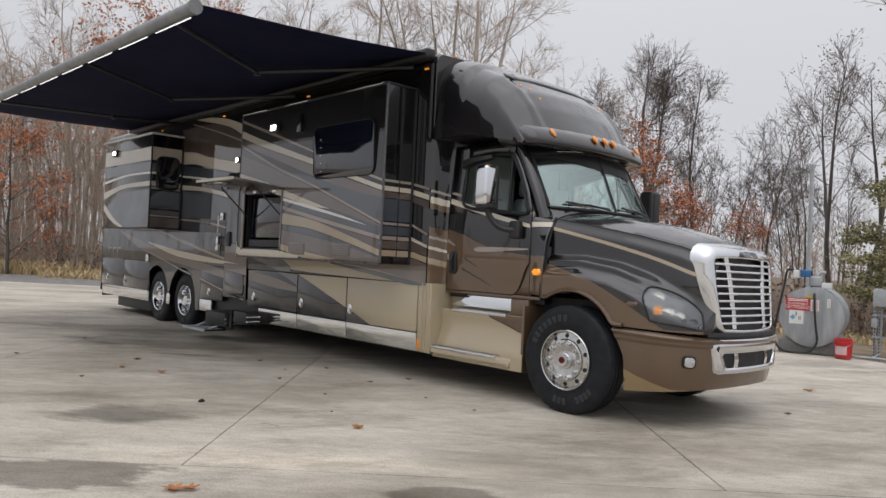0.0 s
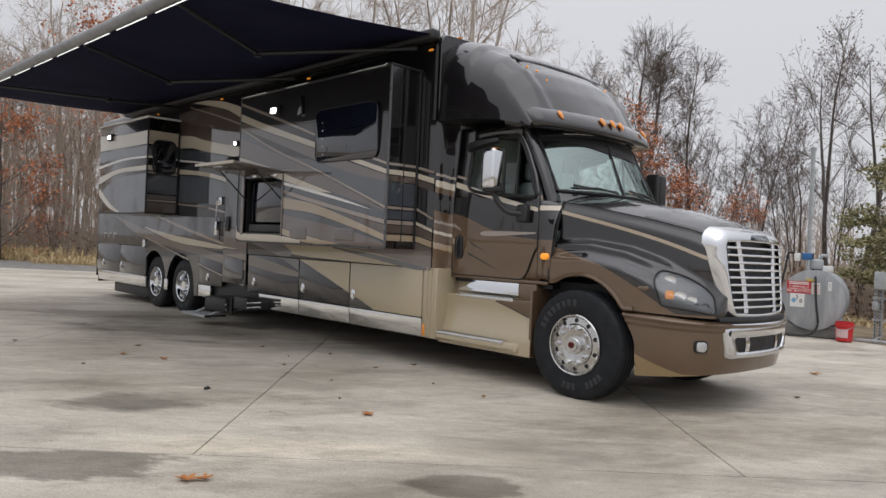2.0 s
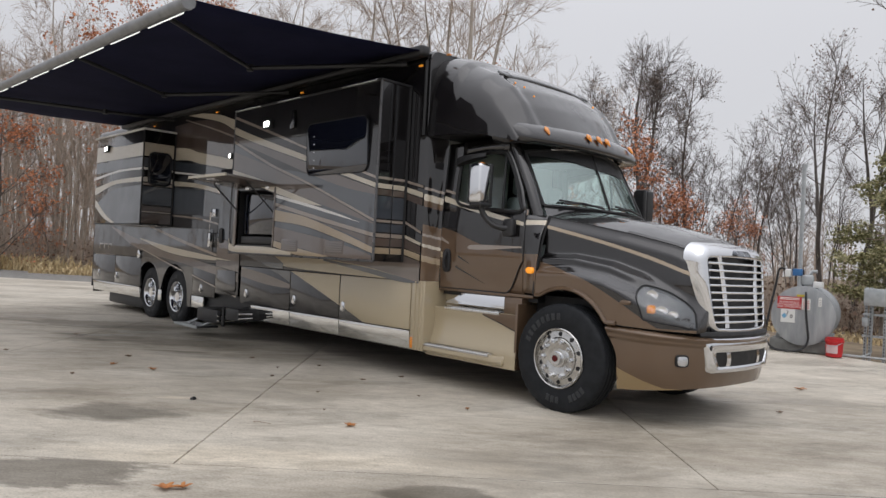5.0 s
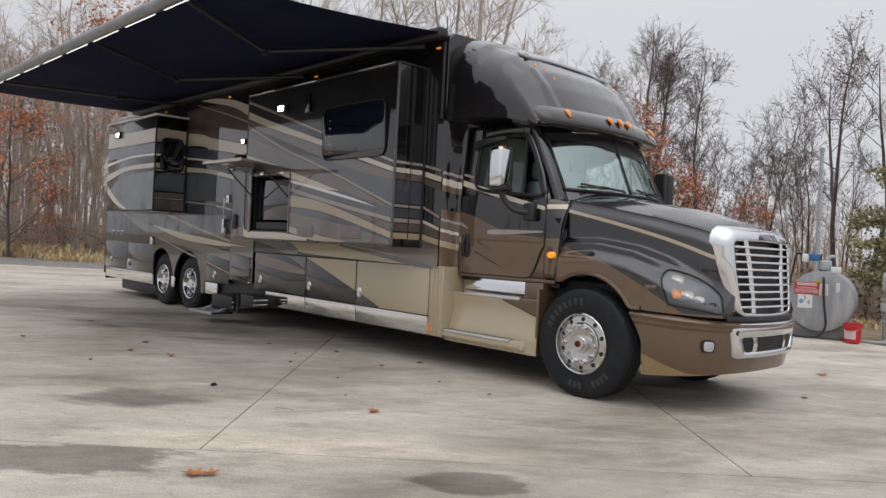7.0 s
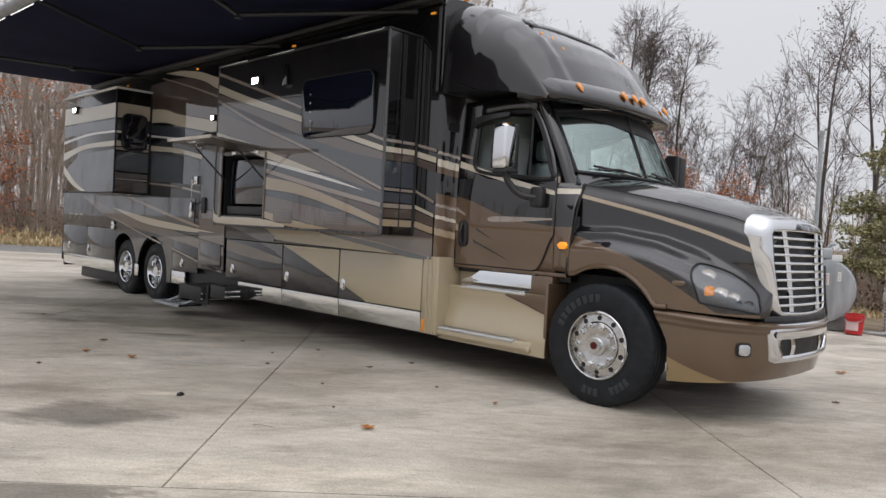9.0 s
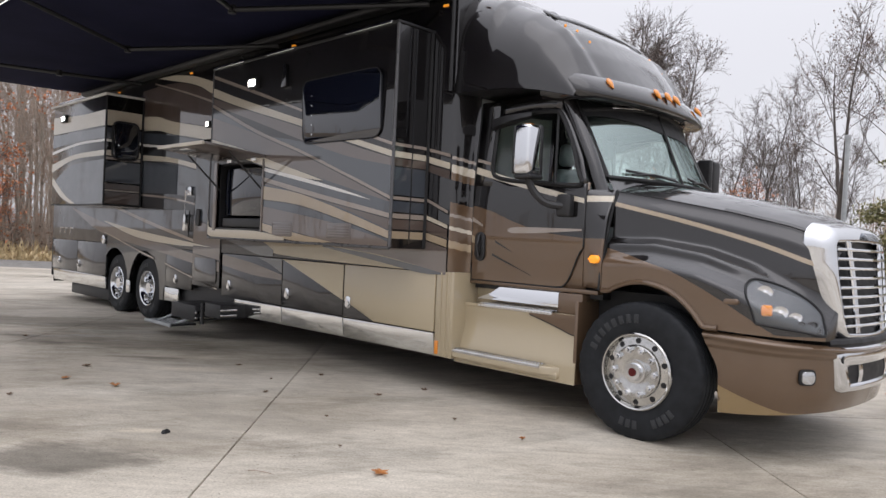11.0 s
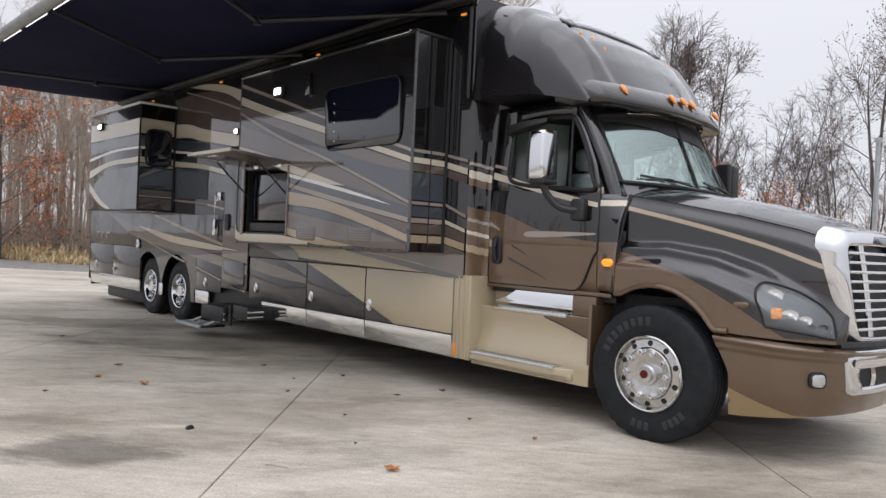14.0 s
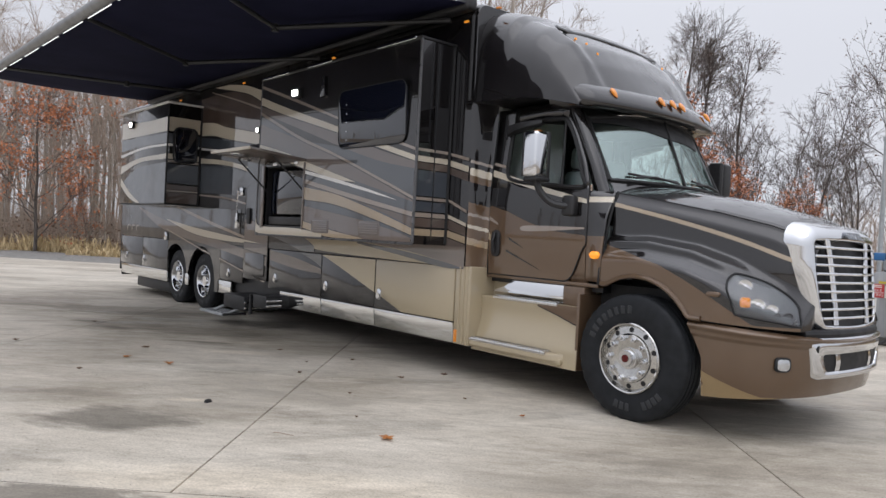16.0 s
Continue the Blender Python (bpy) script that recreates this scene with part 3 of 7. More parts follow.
ribbons(coach, NEAR - 0.002, [
    ("slate", [(-11.7, 1.75), (-10.6, 1.75), (-9.0, 1.75), (-7.2, 1.72)], [(-11.7, 1.74), (-10.4, 1.45), (-8.6, 1.27), (-7.2, 1.27)]),
    ("greybrown", [(-11.89, 1.76), (-10.3, 1.49), (-8.19, 1.24), (-6.25, 1.02)], [(-11.88, 1.73), (-10.41, 1.32), (-8.17, 1.09), (-6.25, 0.89)]),
    ("cream", [(-10.31, 1.53), (-9.02, 1.40), (-7.63, 1.30), (-6.49, 1.215)], [(-10.31, 1.515), (-9.01, 1.29), (-7.62, 1.21), (-6.48, 1.21)]),
    ("taupe", [(-9.68, 1.755), (-8.21, 1.5), (-6.77, 1.27)], [(-9.91, 1.755), (-8.4, 1.48), (-6.77, 1.23)]),
    ("taupe", [(-10.29, 1.34), (-8.9, 1.09), (-8.3, 0.985)], [(-10.29, 1.325), (-8.9, 1.065), (-8.3, 0.965)]),
    ("taupe", [(-7.9, 0.93), (-7.24, 0.815), (-6.3, 0.665)], [(-7.9, 0.91), (-7.24, 0.795), (-6.3, 0.645)]),
], 0.008)
# paint on the upper coach side
ribbons(coach, NEAR - 0.002, [
    ("brown", [(-8.95, 3.62), (-7.8, 3.62), (-5.8, 3.4)], [(-8.95, 3.22), (-7.8, 3.05), (-5.8, 2.75)]),
    ("cream", [(-12.9, 3.3), (-8.92, 3.21), (-7.77, 3.04), (-5.8, 2.74)], [(-12.9, 3.0), (-8.9, 2.98), (-7.75, 2.85), (-5.8, 2.57)]),
    ("slate", [(-8.9, 2.96), (-7.75, 2.83), (-5.8, 2.55)], [(-8.9, 2.80), (-7.7, 2.66), (-5.8, 2.37)]),
    ("white", [(-8.88, 2.78), (-7.65, 2.65), (-5.8, 2.36)], [(-8.88, 2.74), (-7.64, 2.62), (-5.8, 2.32)]),
    ("cream", [(-8.87, 2.60), (-7.63, 2.48), (-5.8, 2.15)], [(-8.86, 2.51), (-7.63, 2.41), (-5.8, 2.08)]),
    ("slate", [(-8.87, 2.49), (-7.63, 2.39), (-5.8, 2.06)], [(-8.86, 2.0), (-7.63, 1.95), (-5.8, 1.8)]),
    ("taupe", [(-8.86, 1.98), (-7.63, 1.90), (-6.3, 1.72)], [(-8.86, 1.95), (-7.63, 1.87), (-6.3, 1.69)]),
    ("cream", [(-7.82, 3.74), (-7.2, 3.65), (-6.62, 3.50), (-5.8, 3.28)], [(-8.4, 3.76), (-7.19, 3.53), (-6.61, 3.33), (-5.8, 3.1)]),
    ("taupe", [(-8.5, 3.70), (-7.3, 3.42), (-5.8, 3.02)], [(-8.5, 3.68), (-7.3, 3.39), (-5.8, 2.98)]),
    ("cream", [(-2.3, 2.265), (-1.98, 2.185)], [(-2.3, 2.205), (-1.98, 2.125)]),
    ("taupe", [(-2.3, 2.345), (-1.98, 2.27)], [(-2.3, 2.315), (-1.98, 2.24)]),
    ("brown", [(-2.3, 2.19), (-1.98, 2.11)], [(-2.3, 2.12), (-1.98, 2.03)]),
    ("taupe", [(-2.3, 1.865), (-1.98, 1.735)], [(-2.3, 1.835), (-1.98, 1.705)]),
    ("cream", [(-2.3, 1.70), (-1.98, 1.60)], [(-2.3, 1.66), (-1.98, 1.565)]),
    ("brown", [(-2.3, 1.65), (-1.98, 1.555)], [(-2.3, 1.54), (-1.98, 1.47)]),
    ("tan", [(-2.3, 1.53), (-1.98, 1.46)], [(-2.3, 1.46), (-1.98, 1.39)]),
    ("greybrown", [(-2.3, 1.45), (-1.98, 1.38)], [(-2.3, 1.37), (-1.98, 1.37)]),
], 0.003)

# entry door, grab bar and keypad
entry = panel("entry_door", -7.03, -6.24, 0.66, 2.72, "charcoal", "dark entry door", depth=0.045, y=NEAR - 0.012)
ribbons(entry, NEAR - 0.014, [
    ("slate", [(-7.02, 2.5), (-6.25, 2.3)], [(-7.02, 1.6), (-6.25, 1.5)]),
    ("greybrown", [(-7.02, 1.58), (-6.25, 1.48)], [(-7.02, 1.12), (-6.25, 1.05)]),
    ("cream", [(-7.02, 1.255), (-6.5, 1.216)], [(-7.02, 1.225), (-6.5, 1.214)]),
    ("brown", [(-7.02, 1.11), (-6.25, 1.02)], [(-7.02, 0.97), (-6.25, 0.89)]),
], 0.003)
part("door_moulding", add_prism(bmesh.new(), rounded(-6.95, -6.32, 0.72, 1.06, 0.05), side(NEAR - 0.014), 0.012, 0.004), PAINT["charcoal"], entry)
part("handle", add_prism(bmesh.new(), rounded(-6.93, -6.82, 1.50, 1.74, 0.03), side(NEAR - 0.012), 0.03, 0.008), TRIM, entry, "black paddle handle")
bar = part("grab_bar", tube([(-7.16, -1.29, 2.0), (-7.16, -1.37, 2.0), (-7.16, -1.37, 1.55), (-7.16, -1.29, 1.55)], 0.016), CHROME, motorhome, "chrome grab bar")
part("bracket", box(-7.22, -7.06, -1.34, -1.27, 1.93, 2.06, 0.015), CHROME, bar)
part("bracket", box(-7.19, -7.11, -1.39, -1.27, 1.42, 1.66, 0.015), ALLOY, bar)

# front slide-out with window and television hatch
SX0, SX1 = -5.76, -2.285
OPEN = (-5.56, -4.52, 1.47, 2.27)
bm = bmesh.new()
x0, x1, z0, z1 = OPEN
for a in ((SX0, x0, 1.36, 3.46), (x1, SX1, 1.36, 3.46), (x0, x1, z1, 3.46), (x0, x1, 1.36, z0)):
    add_box(bm, a[0], a[1], SLIDE, -1.25, a[2], a[3])
bmesh.ops.remove_doubles(bm, verts=bm.verts, dist=0.0005)
slide = part("slide_out", bm, PAINT["charcoal"], motorhome, "charcoal slide-out box with swooping tan stripes", smooth=20)
part("edge_trim", tube([(SX1, SLIDE, 1.37), (SX1, SLIDE, 3.45)], 0.016), GASKET, slide)
part("edge_trim", tube([(SX0, SLIDE, 1.37), (SX0, SLIDE, 3.45)], 0.012), GASKET, slide)
part("edge_trim", tube([(SX1 + 0.005, -1.30, 1.37), (SX1 + 0.005, -1.30, 3.45)], 0.018), SEAL, slide)
part("edge_trim", tube([(SX0, SLIDE, 1.36), (SX1, SLIDE, 1.36)], 0.014), GASKET, slide)
part("topper", box(SX0, SX1 + 0.02, SLIDE - 0.02, -1.26, 3.45, 3.475, 0.006), TRIM, slide)
for a, b in ((-5.71, -5.01), (-4.53, -3.96), (-3.05, -2.36)):
    part("topper_strip", box(a, b, SLIDE - 0.032, SLIDE + 0.02, 3.452, 3.480, 0.005), ALLOY, slide, "bright aluminium strip")
ribbons(slide, SLIDE, [
    ("slate", [(-5.75, 2.98), (-4.68, 2.60), (-3.78, 2.44), (-2.30, 2.13)], [(-5.75, 2.3), (-4.5, 2.28), (-3.78, 2.1), (-2.30, 1.46)]),
    ("slate", [(-4.5, 2.22), (-3.76, 2.04), (-2.30, 1.8)], [(-4.5, 1.50), (-3.76, 1.46), (-2.30, 1.40)]),
    ("greybrown", [(-5.74, 3.10), (-4.69, 2.83), (-3.73, 2.58), (-2.94, 2.36), (-2.30, 2.20)], [(-5.74, 3.02), (-4.69, 2.72), (-3.72, 2.44), (-2.94, 2.24), (-2.30, 2.13)]),
    ("greybrown", [(-5.74, 2.86), (-4.68, 2.58), (-3.78, 2.31), (-2.92, 2.02), (-2.30, 1.80)], [(-5.74, 2.6), (-5.03, 2.44), (-4.42, 2.28), (-3.37, 2.03), (-2.30, 1.79)]),
    ("taupe", [(-5.75, 3.39), (-4.71, 3.08), (-3.74, 2.77), (-3.04, 2.56), (-2.30, 2.345)], [(-5.75, 3.35), (-4.71, 3.04), (-3.74, 2.745), (-3.04, 2.53), (-2.30, 2.315)]),
    ("cream", [(-5.75, 3.23), (-5.08, 3.03), (-3.73, 2.66), (-2.95, 2.44), (-2.30, 2.265)], [(-5.75, 3.125), (-5.07, 2.93), (-3.73, 2.59), (-2.94, 2.38), (-2.30, 2.21)]),
    ("taupe", [(-5.75, 3.03), (-4.68, 2.63), (-3.78, 2.35), (-2.92, 2.06), (-2.30, 1.845)], [(-5.75, 2.99), (-4.68, 2.59), (-3.78, 2.32), (-2.92, 2.03), (-2.30, 1.815)]),
    ("cream", [(-5.75, 2.59), (-5.03, 2.44), (-4.42, 2.28), (-3.77, 2.12), (-3.37, 2.02)], [(-5.75, 2.49), (-5.03, 2.33), (-4.42, 2.19), (-3.77, 2.06), (-3.37, 2.015)]),
    ("white", [(-4.5, 2.19), (-3.76, 2.06), (-3.09, 1.93), (-2.58, 1.812)], [(-4.5, 2.15), (-3.76, 2.02), (-3.09, 1.90), (-2.58, 1.81)]),
    ("taupe", [(-4.5, 2.08), (-3.36, 1.87), (-2.30, 1.685)], [(-4.5, 2.03), (-3.36, 1.82), (-2.30, 1.64)]),
    ("brown", [(-4.5, 2.02), (-3.36, 1.81), (-2.30, 1.63)], [(-4.5, 2.0), (-3.75, 1.89), (-2.9, 1.70), (-2.30, 1.53)]),
    ("tan", [(-4.5, 1.98), (-3.75, 1.88), (-2.9, 1.68), (-2.30, 1.52)], [(-4.5, 1.83), (-3.75, 1.76), (-2.9, 1.59), (-2.30, 1.45)]),
    ("greybrown", [(-4.5, 1.75), (-3.35, 1.61), (-2.56, 1.48), (-2.31, 1.42)], [(-4.5, 1.57), (-3.73, 1.46), (-3.15, 1.385), (-2.31, 1.375)]),
    ("tan", [(-4.5, 1.56), (-3.73, 1.45), (-3.15, 1.385)], [(-4.5, 1.48), (-3.93, 1.385), (-3.33, 1.375)]),
])
for zt, zb, mat in ((2.345, 2.315, "taupe"), (2.265, 2.21, "cream"), (2.20, 2.13, "brown"), (2.12, 1.86, "slate"), (1.845, 1.815, "taupe"), (1.80, 1.70, "slate"), (1.685, 1.64, "taupe"), (1.63, 1.54, "brown"), (1.52, 1.45, "tan")):
    hang("stripe", mesh_of("stripe", [(SX1 + 0.003, y, z) for y, z in ((SLIDE + 0.015, zb), (-1.31, zb), (-1.31, zt), (SLIDE + 0.015, zt))], [(0, 1, 2, 3)], PAINT[mat], 0), slide)
for y in (-1.58, -1.50):
    part("face_moulding", box(SX1 - 0.004, SX1 + 0.008, y - 0.006, y + 0.006, 2.42 if y < -1.55 else 1.4, 3.44), GLOSSBLACK, slide)
win = part("window", add_prism(bmesh.new(), rounded(-3.74, -2.47, 2.41, 3.06, 0.10), side(SLIDE + 0.01), 0.024, 0.005), TINT, slide, "dark tinted window")
for v in win.data.vertices:
    # the glass leans out a little at the top
    v.co.y -= 0.045 * (v.co.z - 2.41)
part("window_frame", tube([(x, SLIDE - 0.012 - 0.045 * (z - 2.41), z) for x, z in rounded(-3.745, -2.465, 2.405, 3.065, 0.105)] + [(-2.465, SLIDE - 0.012 - 0.045 * 0.55, 2.96)], 0.0055, 6), SEAL, win)
for k in range(5):
    z = 2.50 + 0.10 * k
    part("screw", add_prism(bmesh.new(), rounded(-3.585, -3.565, z - 0.008, z + 0.008, 0.006, 2), side(SLIDE - 0.013 - 0.045 * (z - 2.41)), 0.005), ALLOY, win)
lamp = part("scene_light", box(-4.87, -4.66, SLIDE - 0.05, SLIDE + 0.005, 3.11, 3.24, 0.012), TRIM, slide)
part("lens", box(-4.835, -4.70, SLIDE - 0.058, SLIDE - 0.04, 3.138, 3.212, 0.006), LED, lamp, "bright lit lens")
part("vent_fin", add_prism(bmesh.new(), [(-4.16, 3.05), (-4.06, 3.06), (-4.08, 3.30), (-4.12, 3.31)], side(SLIDE), 0.05, 0.008), GLOSSBLACK, slide)
# brown slatted rectangles standing in for two dull patches low on the slide-out
for x in (-4.28, -3.26):
    v = part("vent", add_prism(bmesh.new(), rounded(x, x + 0.40, 1.42, 1.58, 0.02), side(SLIDE), 0.008, 0.003), PAINT["brown"], slide)
    for k in range(5):
        part("vent_slat", box(x + 0.03, x + 0.37, SLIDE - 0.013, SLIDE - 0.006, 1.445 + 0.026 * k, 1.457 + 0.026 * k), PAINT["greybrown"], v)
# television bay
bay = part("television_bay", box(x0, x1, -1.33, -1.30, z0, z1), DARK, slide)
part("bay_wall", box(x0 - 0.001, x0 + 0.012, -1.70, -1.30, z0, z1), DARK, bay)
part("bay_wall", box(x1 - 0.012, x1 + 0.001, -1.70, -1.30, z0, z1), DARK, bay)
part("bay_ceiling", box(x0, x1, -1.70, -1.30, z1 - 0.012, z1 + 0.001), DARK, bay)
part("bay_shelf", box(x0, x1, -1.73, -1.30, z0 - 0.001, z0 + 0.02), TRIM, bay)
part("screen", box(x0 + 0.10, x1 - 0.02, -1.68, -1.64, z0 + 0.17, z1 - 0.06, 0.008), TINT, bay, "dark television screen")
part("soundbar", box(x0 + 0.10, x1 - 0.04, -1.71, -1.60, z0 + 0.03, z0 + 0.14, 0.015), TRIM, bay, "black sound bar")
for a in ((x0 - 0.07, x0, z0 - 0.02, z1 + 0.02), (x1, x1 + 0.03, z0 - 0.02, z1 + 0.02)):
    part("bay_frame", box(a[0], a[1], SLIDE - 0.02, SLIDE + 0.03, a[2], a[3], 0.008), PAINT["greybrown"], bay)
ribbon(slide, "cream", [(-5.755, 1.58), (-5.63, 1.475), (-4.8, 1.468), (-4.48, 1.455), (-4.03, 1.405)], [(-5.755, 1.40), (-5.62, 1.375), (-4.96, 1.372), (-4.5, 1.372), (-4.03, 1.375)], SLIDE, 0.010)
hatch = part("hatch", add_prism(bmesh.new(), [(SLIDE - 0.01, 2.30), (-2.48, 2.37), (-2.48, 2.40), (SLIDE - 0.01, 2.335)], lambda a, b, d: (x0 - 0.03 + d, a, b), 1.10, 0.006), PAINT["greybrown"], motorhome, "flipped-up hatch over the television")
part("hatch_edge", box(x0 - 0.03, x1 + 0.03, -2.50, -2.478, 2.365, 2.405, 0.004), PAINT["cream"], hatch)
for x in (x0 + 0.04, x1 - 0.04):
    part("gas_strut", tube([(x, -2.15, 2.33), (x, SLIDE + 0.03, 1.93)], 0.011, 8), TRIM, hatch)
part("hatch_latch", box(-5.2, -5.0, -2.42, -2.30, 2.345, 2.362, 0.006), CHROME, hatch)
for x in (-5.3, -4.75):
    part("hinge", box(x, x + 0.10, SLIDE - 0.035, SLIDE + 0.01, 2.27, 2.345, 0.008), CHROME, hatch)

# rear slide-out with side window
RX0, RX1 = -11.25, -8.87
rear_slide = part("rear_slide_out", box(RX0, RX1, REAR_SLIDE, -1.25, 1.765, 3.47, 0.012), PAINT["charcoal"], motorhome, "rear slide-out box with cream bands")
part("edge_trim", tube([(RX1, REAR_SLIDE, 1.78), (RX1, REAR_SLIDE, 3.46)], 0.015), SEAL, rear_slide)
part("edge_trim", tube([(RX1 + 0.004, -1.30, 1.78), (RX1 + 0.004, -1.30, 3.46)], 0.016), SEAL, rear_slide)
part("edge_trim", tube([(RX0, REAR_SLIDE, 1.77), (RX1, REAR_SLIDE, 1.77), (RX1, -1.30, 1.77)], 0.012), SEAL, rear_slide)
BANDS = [(3.24, 3.00, "cream"), (2.97, 2.80, "slate"), (2.79, 2.75, "white"), (2.62, 2.535, "cream"), (2.515, 2.475, "taupe"), (2.45, 2.13, "slate"), (2.10, 2.02, "brown"), (2.01, 1.985, "taupe"), (1.97, 1.79, "brown")]
for zt, zb, mat in BANDS:
    hang("stripe", mesh_of("stripe", [(RX1 + 0.003, y, z) for y, z in ((REAR_SLIDE + 0.015, zb), (-1.32, zb), (-1.32, zt), (REAR_SLIDE + 0.015, zt))], [(0, 1, 2, 3)], PAINT[mat], 0), rear_slide)
ribbons(rear_slide, REAR_SLIDE, [
    ("cream", [(RX0, 3.30), (-10, 3.24), (RX1 - 0.02, 3.24)], [(RX0, 3.0), (-10, 3.0), (RX1 - 0.02, 3.0)]),
    ("slate", [(RX0, 2.98), (-10, 2.97), (RX1 - 0.02, 2.97)], [(RX0, 2.76), (-10, 2.81), (RX1 - 0.02, 2.80)]),
    ("white", [(RX0, 2.70), (-10, 2.79), (RX1 - 0.02, 2.79)], [(RX0, 2.65), (-10, 2.75), (RX1 - 0.02, 2.75)]),
    ("cream", [(RX0, 2.48), (-10.2, 2.60), (RX1 - 0.02, 2.62)], [(RX0, 2.34), (-10.2, 2.52), (RX1 - 0.02, 2.535)]),
    ("slate", [(-11.2, 2.15), (-10.3, 2.42), (RX1 - 0.02, 2.48)], [(-11.2, 2.14), (-10.3, 1.80), (RX1 - 0.02, 1.79)]),
    ("cream", [(-11.22, 2.26), (-10.6, 1.95), (-10.1, 1.79)], [(-11.22, 2.12), (-10.75, 1.90), (-10.3, 1.79)]),
], 0.004)
rwin = part("window", add_prism(bmesh.new(), rounded(-1.76, -1.38, 2.50, 3.06, 0.09), facing(RX1 - 0.005), 0.03, 0.006), TINT, rear_slide, "small dark window")
part("window_frame", tube([(RX1 + 0.022, y, z) for y, z in rounded(-1.77, -1.37, 2.49, 3.07, 0.095)] + [(RX1 + 0.022, -1.37, 2.975)], 0.017, 6), SEAL, rwin)
lamp = part("scene_light", box(-10.75, -10.55, REAR_SLIDE - 0.05, REAR_SLIDE + 0.005, 3.17, 3.30, 0.012), TRIM, rear_slide)
part("lens", box(-10.715, -10.585, REAR_SLIDE - 0.058, REAR_SLIDE - 0.04, 3.20, 3.27, 0.006), LED, lamp, "bright lit lens")
part("topper", box(RX0 - 0.1, RX1 + 0.02, REAR_SLIDE - 0.03, -1.26, 3.465, 3.50, 0.008), PAINT["white"], rear_slide, "pale slide topper")
# marker lamps along the roof and the entry light
for x, z in ((-2.13, 3.69), (-4.69, 3.70), (-7.30, 3.705), (-9.91, 3.71)):
    m = part("marker_lamp", box(x - 0.034, x + 0.034, NEAR - 0.020, NEAR + 0.002, z - 0.011, z + 0.011, 0.006), AMBER_ON, motorhome, "lit amber marker lamp")
entry_light = part("entry_light", box(-6.75, -6.63, NEAR - 0.05, NEAR + 0.002, 2.87, 2.96, 0.02), TRIM, motorhome)
part("lens", box(-6.725, -6.655, NEAR - 0.058, NEAR - 0.045, 2.888, 2.942, 0.01), LED, entry_light, "bright lit lens")
part("fuel_cap", add_prism(bmesh.new(), rounded(-10.38, -10.22, 1.13, 1.29, 0.075), side(NEAR - 0.008), 0.03, 0.008), CHROME, motorhome, "round chrome filler cap")
part("tail_lamp_strip", box(-13.03, -12.985, -1.27, -1.22, 0.42, 1.75, 0.006), SEAL, motorhome)
# emblem bars at the tail
for k in range(3):
    part("emblem_bar", box(-12.55 + 0.27 * k, -12.36 + 0.27 * k, NEAR - 0.012, NEAR - 0.003, 1.36, 1.385), ALLOY, motorhome)
    part("emblem_bar", box(-12.55 + 0.27 * k, -12.52 + 0.27 * k, NEAR - 0.012, NEAR - 0.003, 1.27, 1.36), ALLOY, motorhome)
part("tail_pipe_guard", box(-12.2, -10.35, -1.16, -0.80, 0.13, 0.34, 0.03), TRIM, motorhome)

# fold-out entry steps
steps = part("entry_step_box", box(-6.85, -6.17, -1.66, -1.15, 0.25, 0.455, 0.012), TRIM, motorhome, "black fold-out entry steps")
part("tread", box(-7.30, -6.50, -1.82, -1.46, 0.150, 0.178, 0.008), TRIM, steps, "ribbed black tread plate")
for k in range(6):
    part("tread_rib", box(-7.28, -6.52, -1.80 + 0.055 * k, -1.785 + 0.055 * k, 0.177, 0.182), GALV, steps)
part("tread_nosing", box(-7.30, -6.50, -1.835, -1.815, 0.143, 0.183, 0.005), GALV, steps)
for z in (0.275, 0.35):
    part("step_strip", box(-6.175, -6.155, -1.655, -1.36, z, z + 0.03, 0.004), ALLOY, steps)
part("step_motor", box(-5.98, -5.58, -1.62, -1.15, 0.335, 0.515, 0.012), TRIM, steps)
for z in (0.36, 0.43):
    part("step_strip", box(-5.585, -5.565, -1.615, -1.39, z, z + 0.03, 0.004), ALLOY, steps)
part("step_hinge", tube([(-6.08, -1.60, 0.22), (-6.08, -1.60, 0.50)], 0.025, 10), TRIM, steps)
for x in (-7.15, -6.65):
    part("step_arm", tube([(x + 0.2, -1.55, 0.27), (x, -1.70, 0.16)], 0.018), GALV, steps)

# awning: fabric, lead rail, elbow arms, roller case
AW0, AW1, AWY = -11.35, -2.02, -4.22


def awning_lead(x):
    return 3.555 - 0.020 * x


rows = []
for i in range(25):
    x = AW0 + (AW1 - AW0) * i / 24
    row = []
    for j in range(13):
        f = j / 12
        sag = 0.05 * math.sin(math.pi * f) + 0.008 * math.sin(9 * x + 4 * f)
        row.append((x, -1.34 + (AWY + 1.34) * f, 3.84 + (awning_lead(x) + 0.045 - 3.84) * f - sag * 0.5))
    rows.append(row)
awning = grid_mesh("awning", rows, FABRIC, motorhome, "black fabric awning on folding arms", thick=0.006)
rail = [(AW0, AWY, awning_lead(AW0)), (AW1 + 0.03, AWY, awning_lead(AW1))]
part("lead_rail", tube([rail[0], rail[1]], 0.060, 12), RAIL, awning, "grey aluminium lead rail")
part("rail_cap", tube([(AW1 + 0.02, AWY, awning_lead(AW1)), (AW1 + 0.07, AWY, awning_lead(AW1))], 0.070, 12), RAIL, awning)
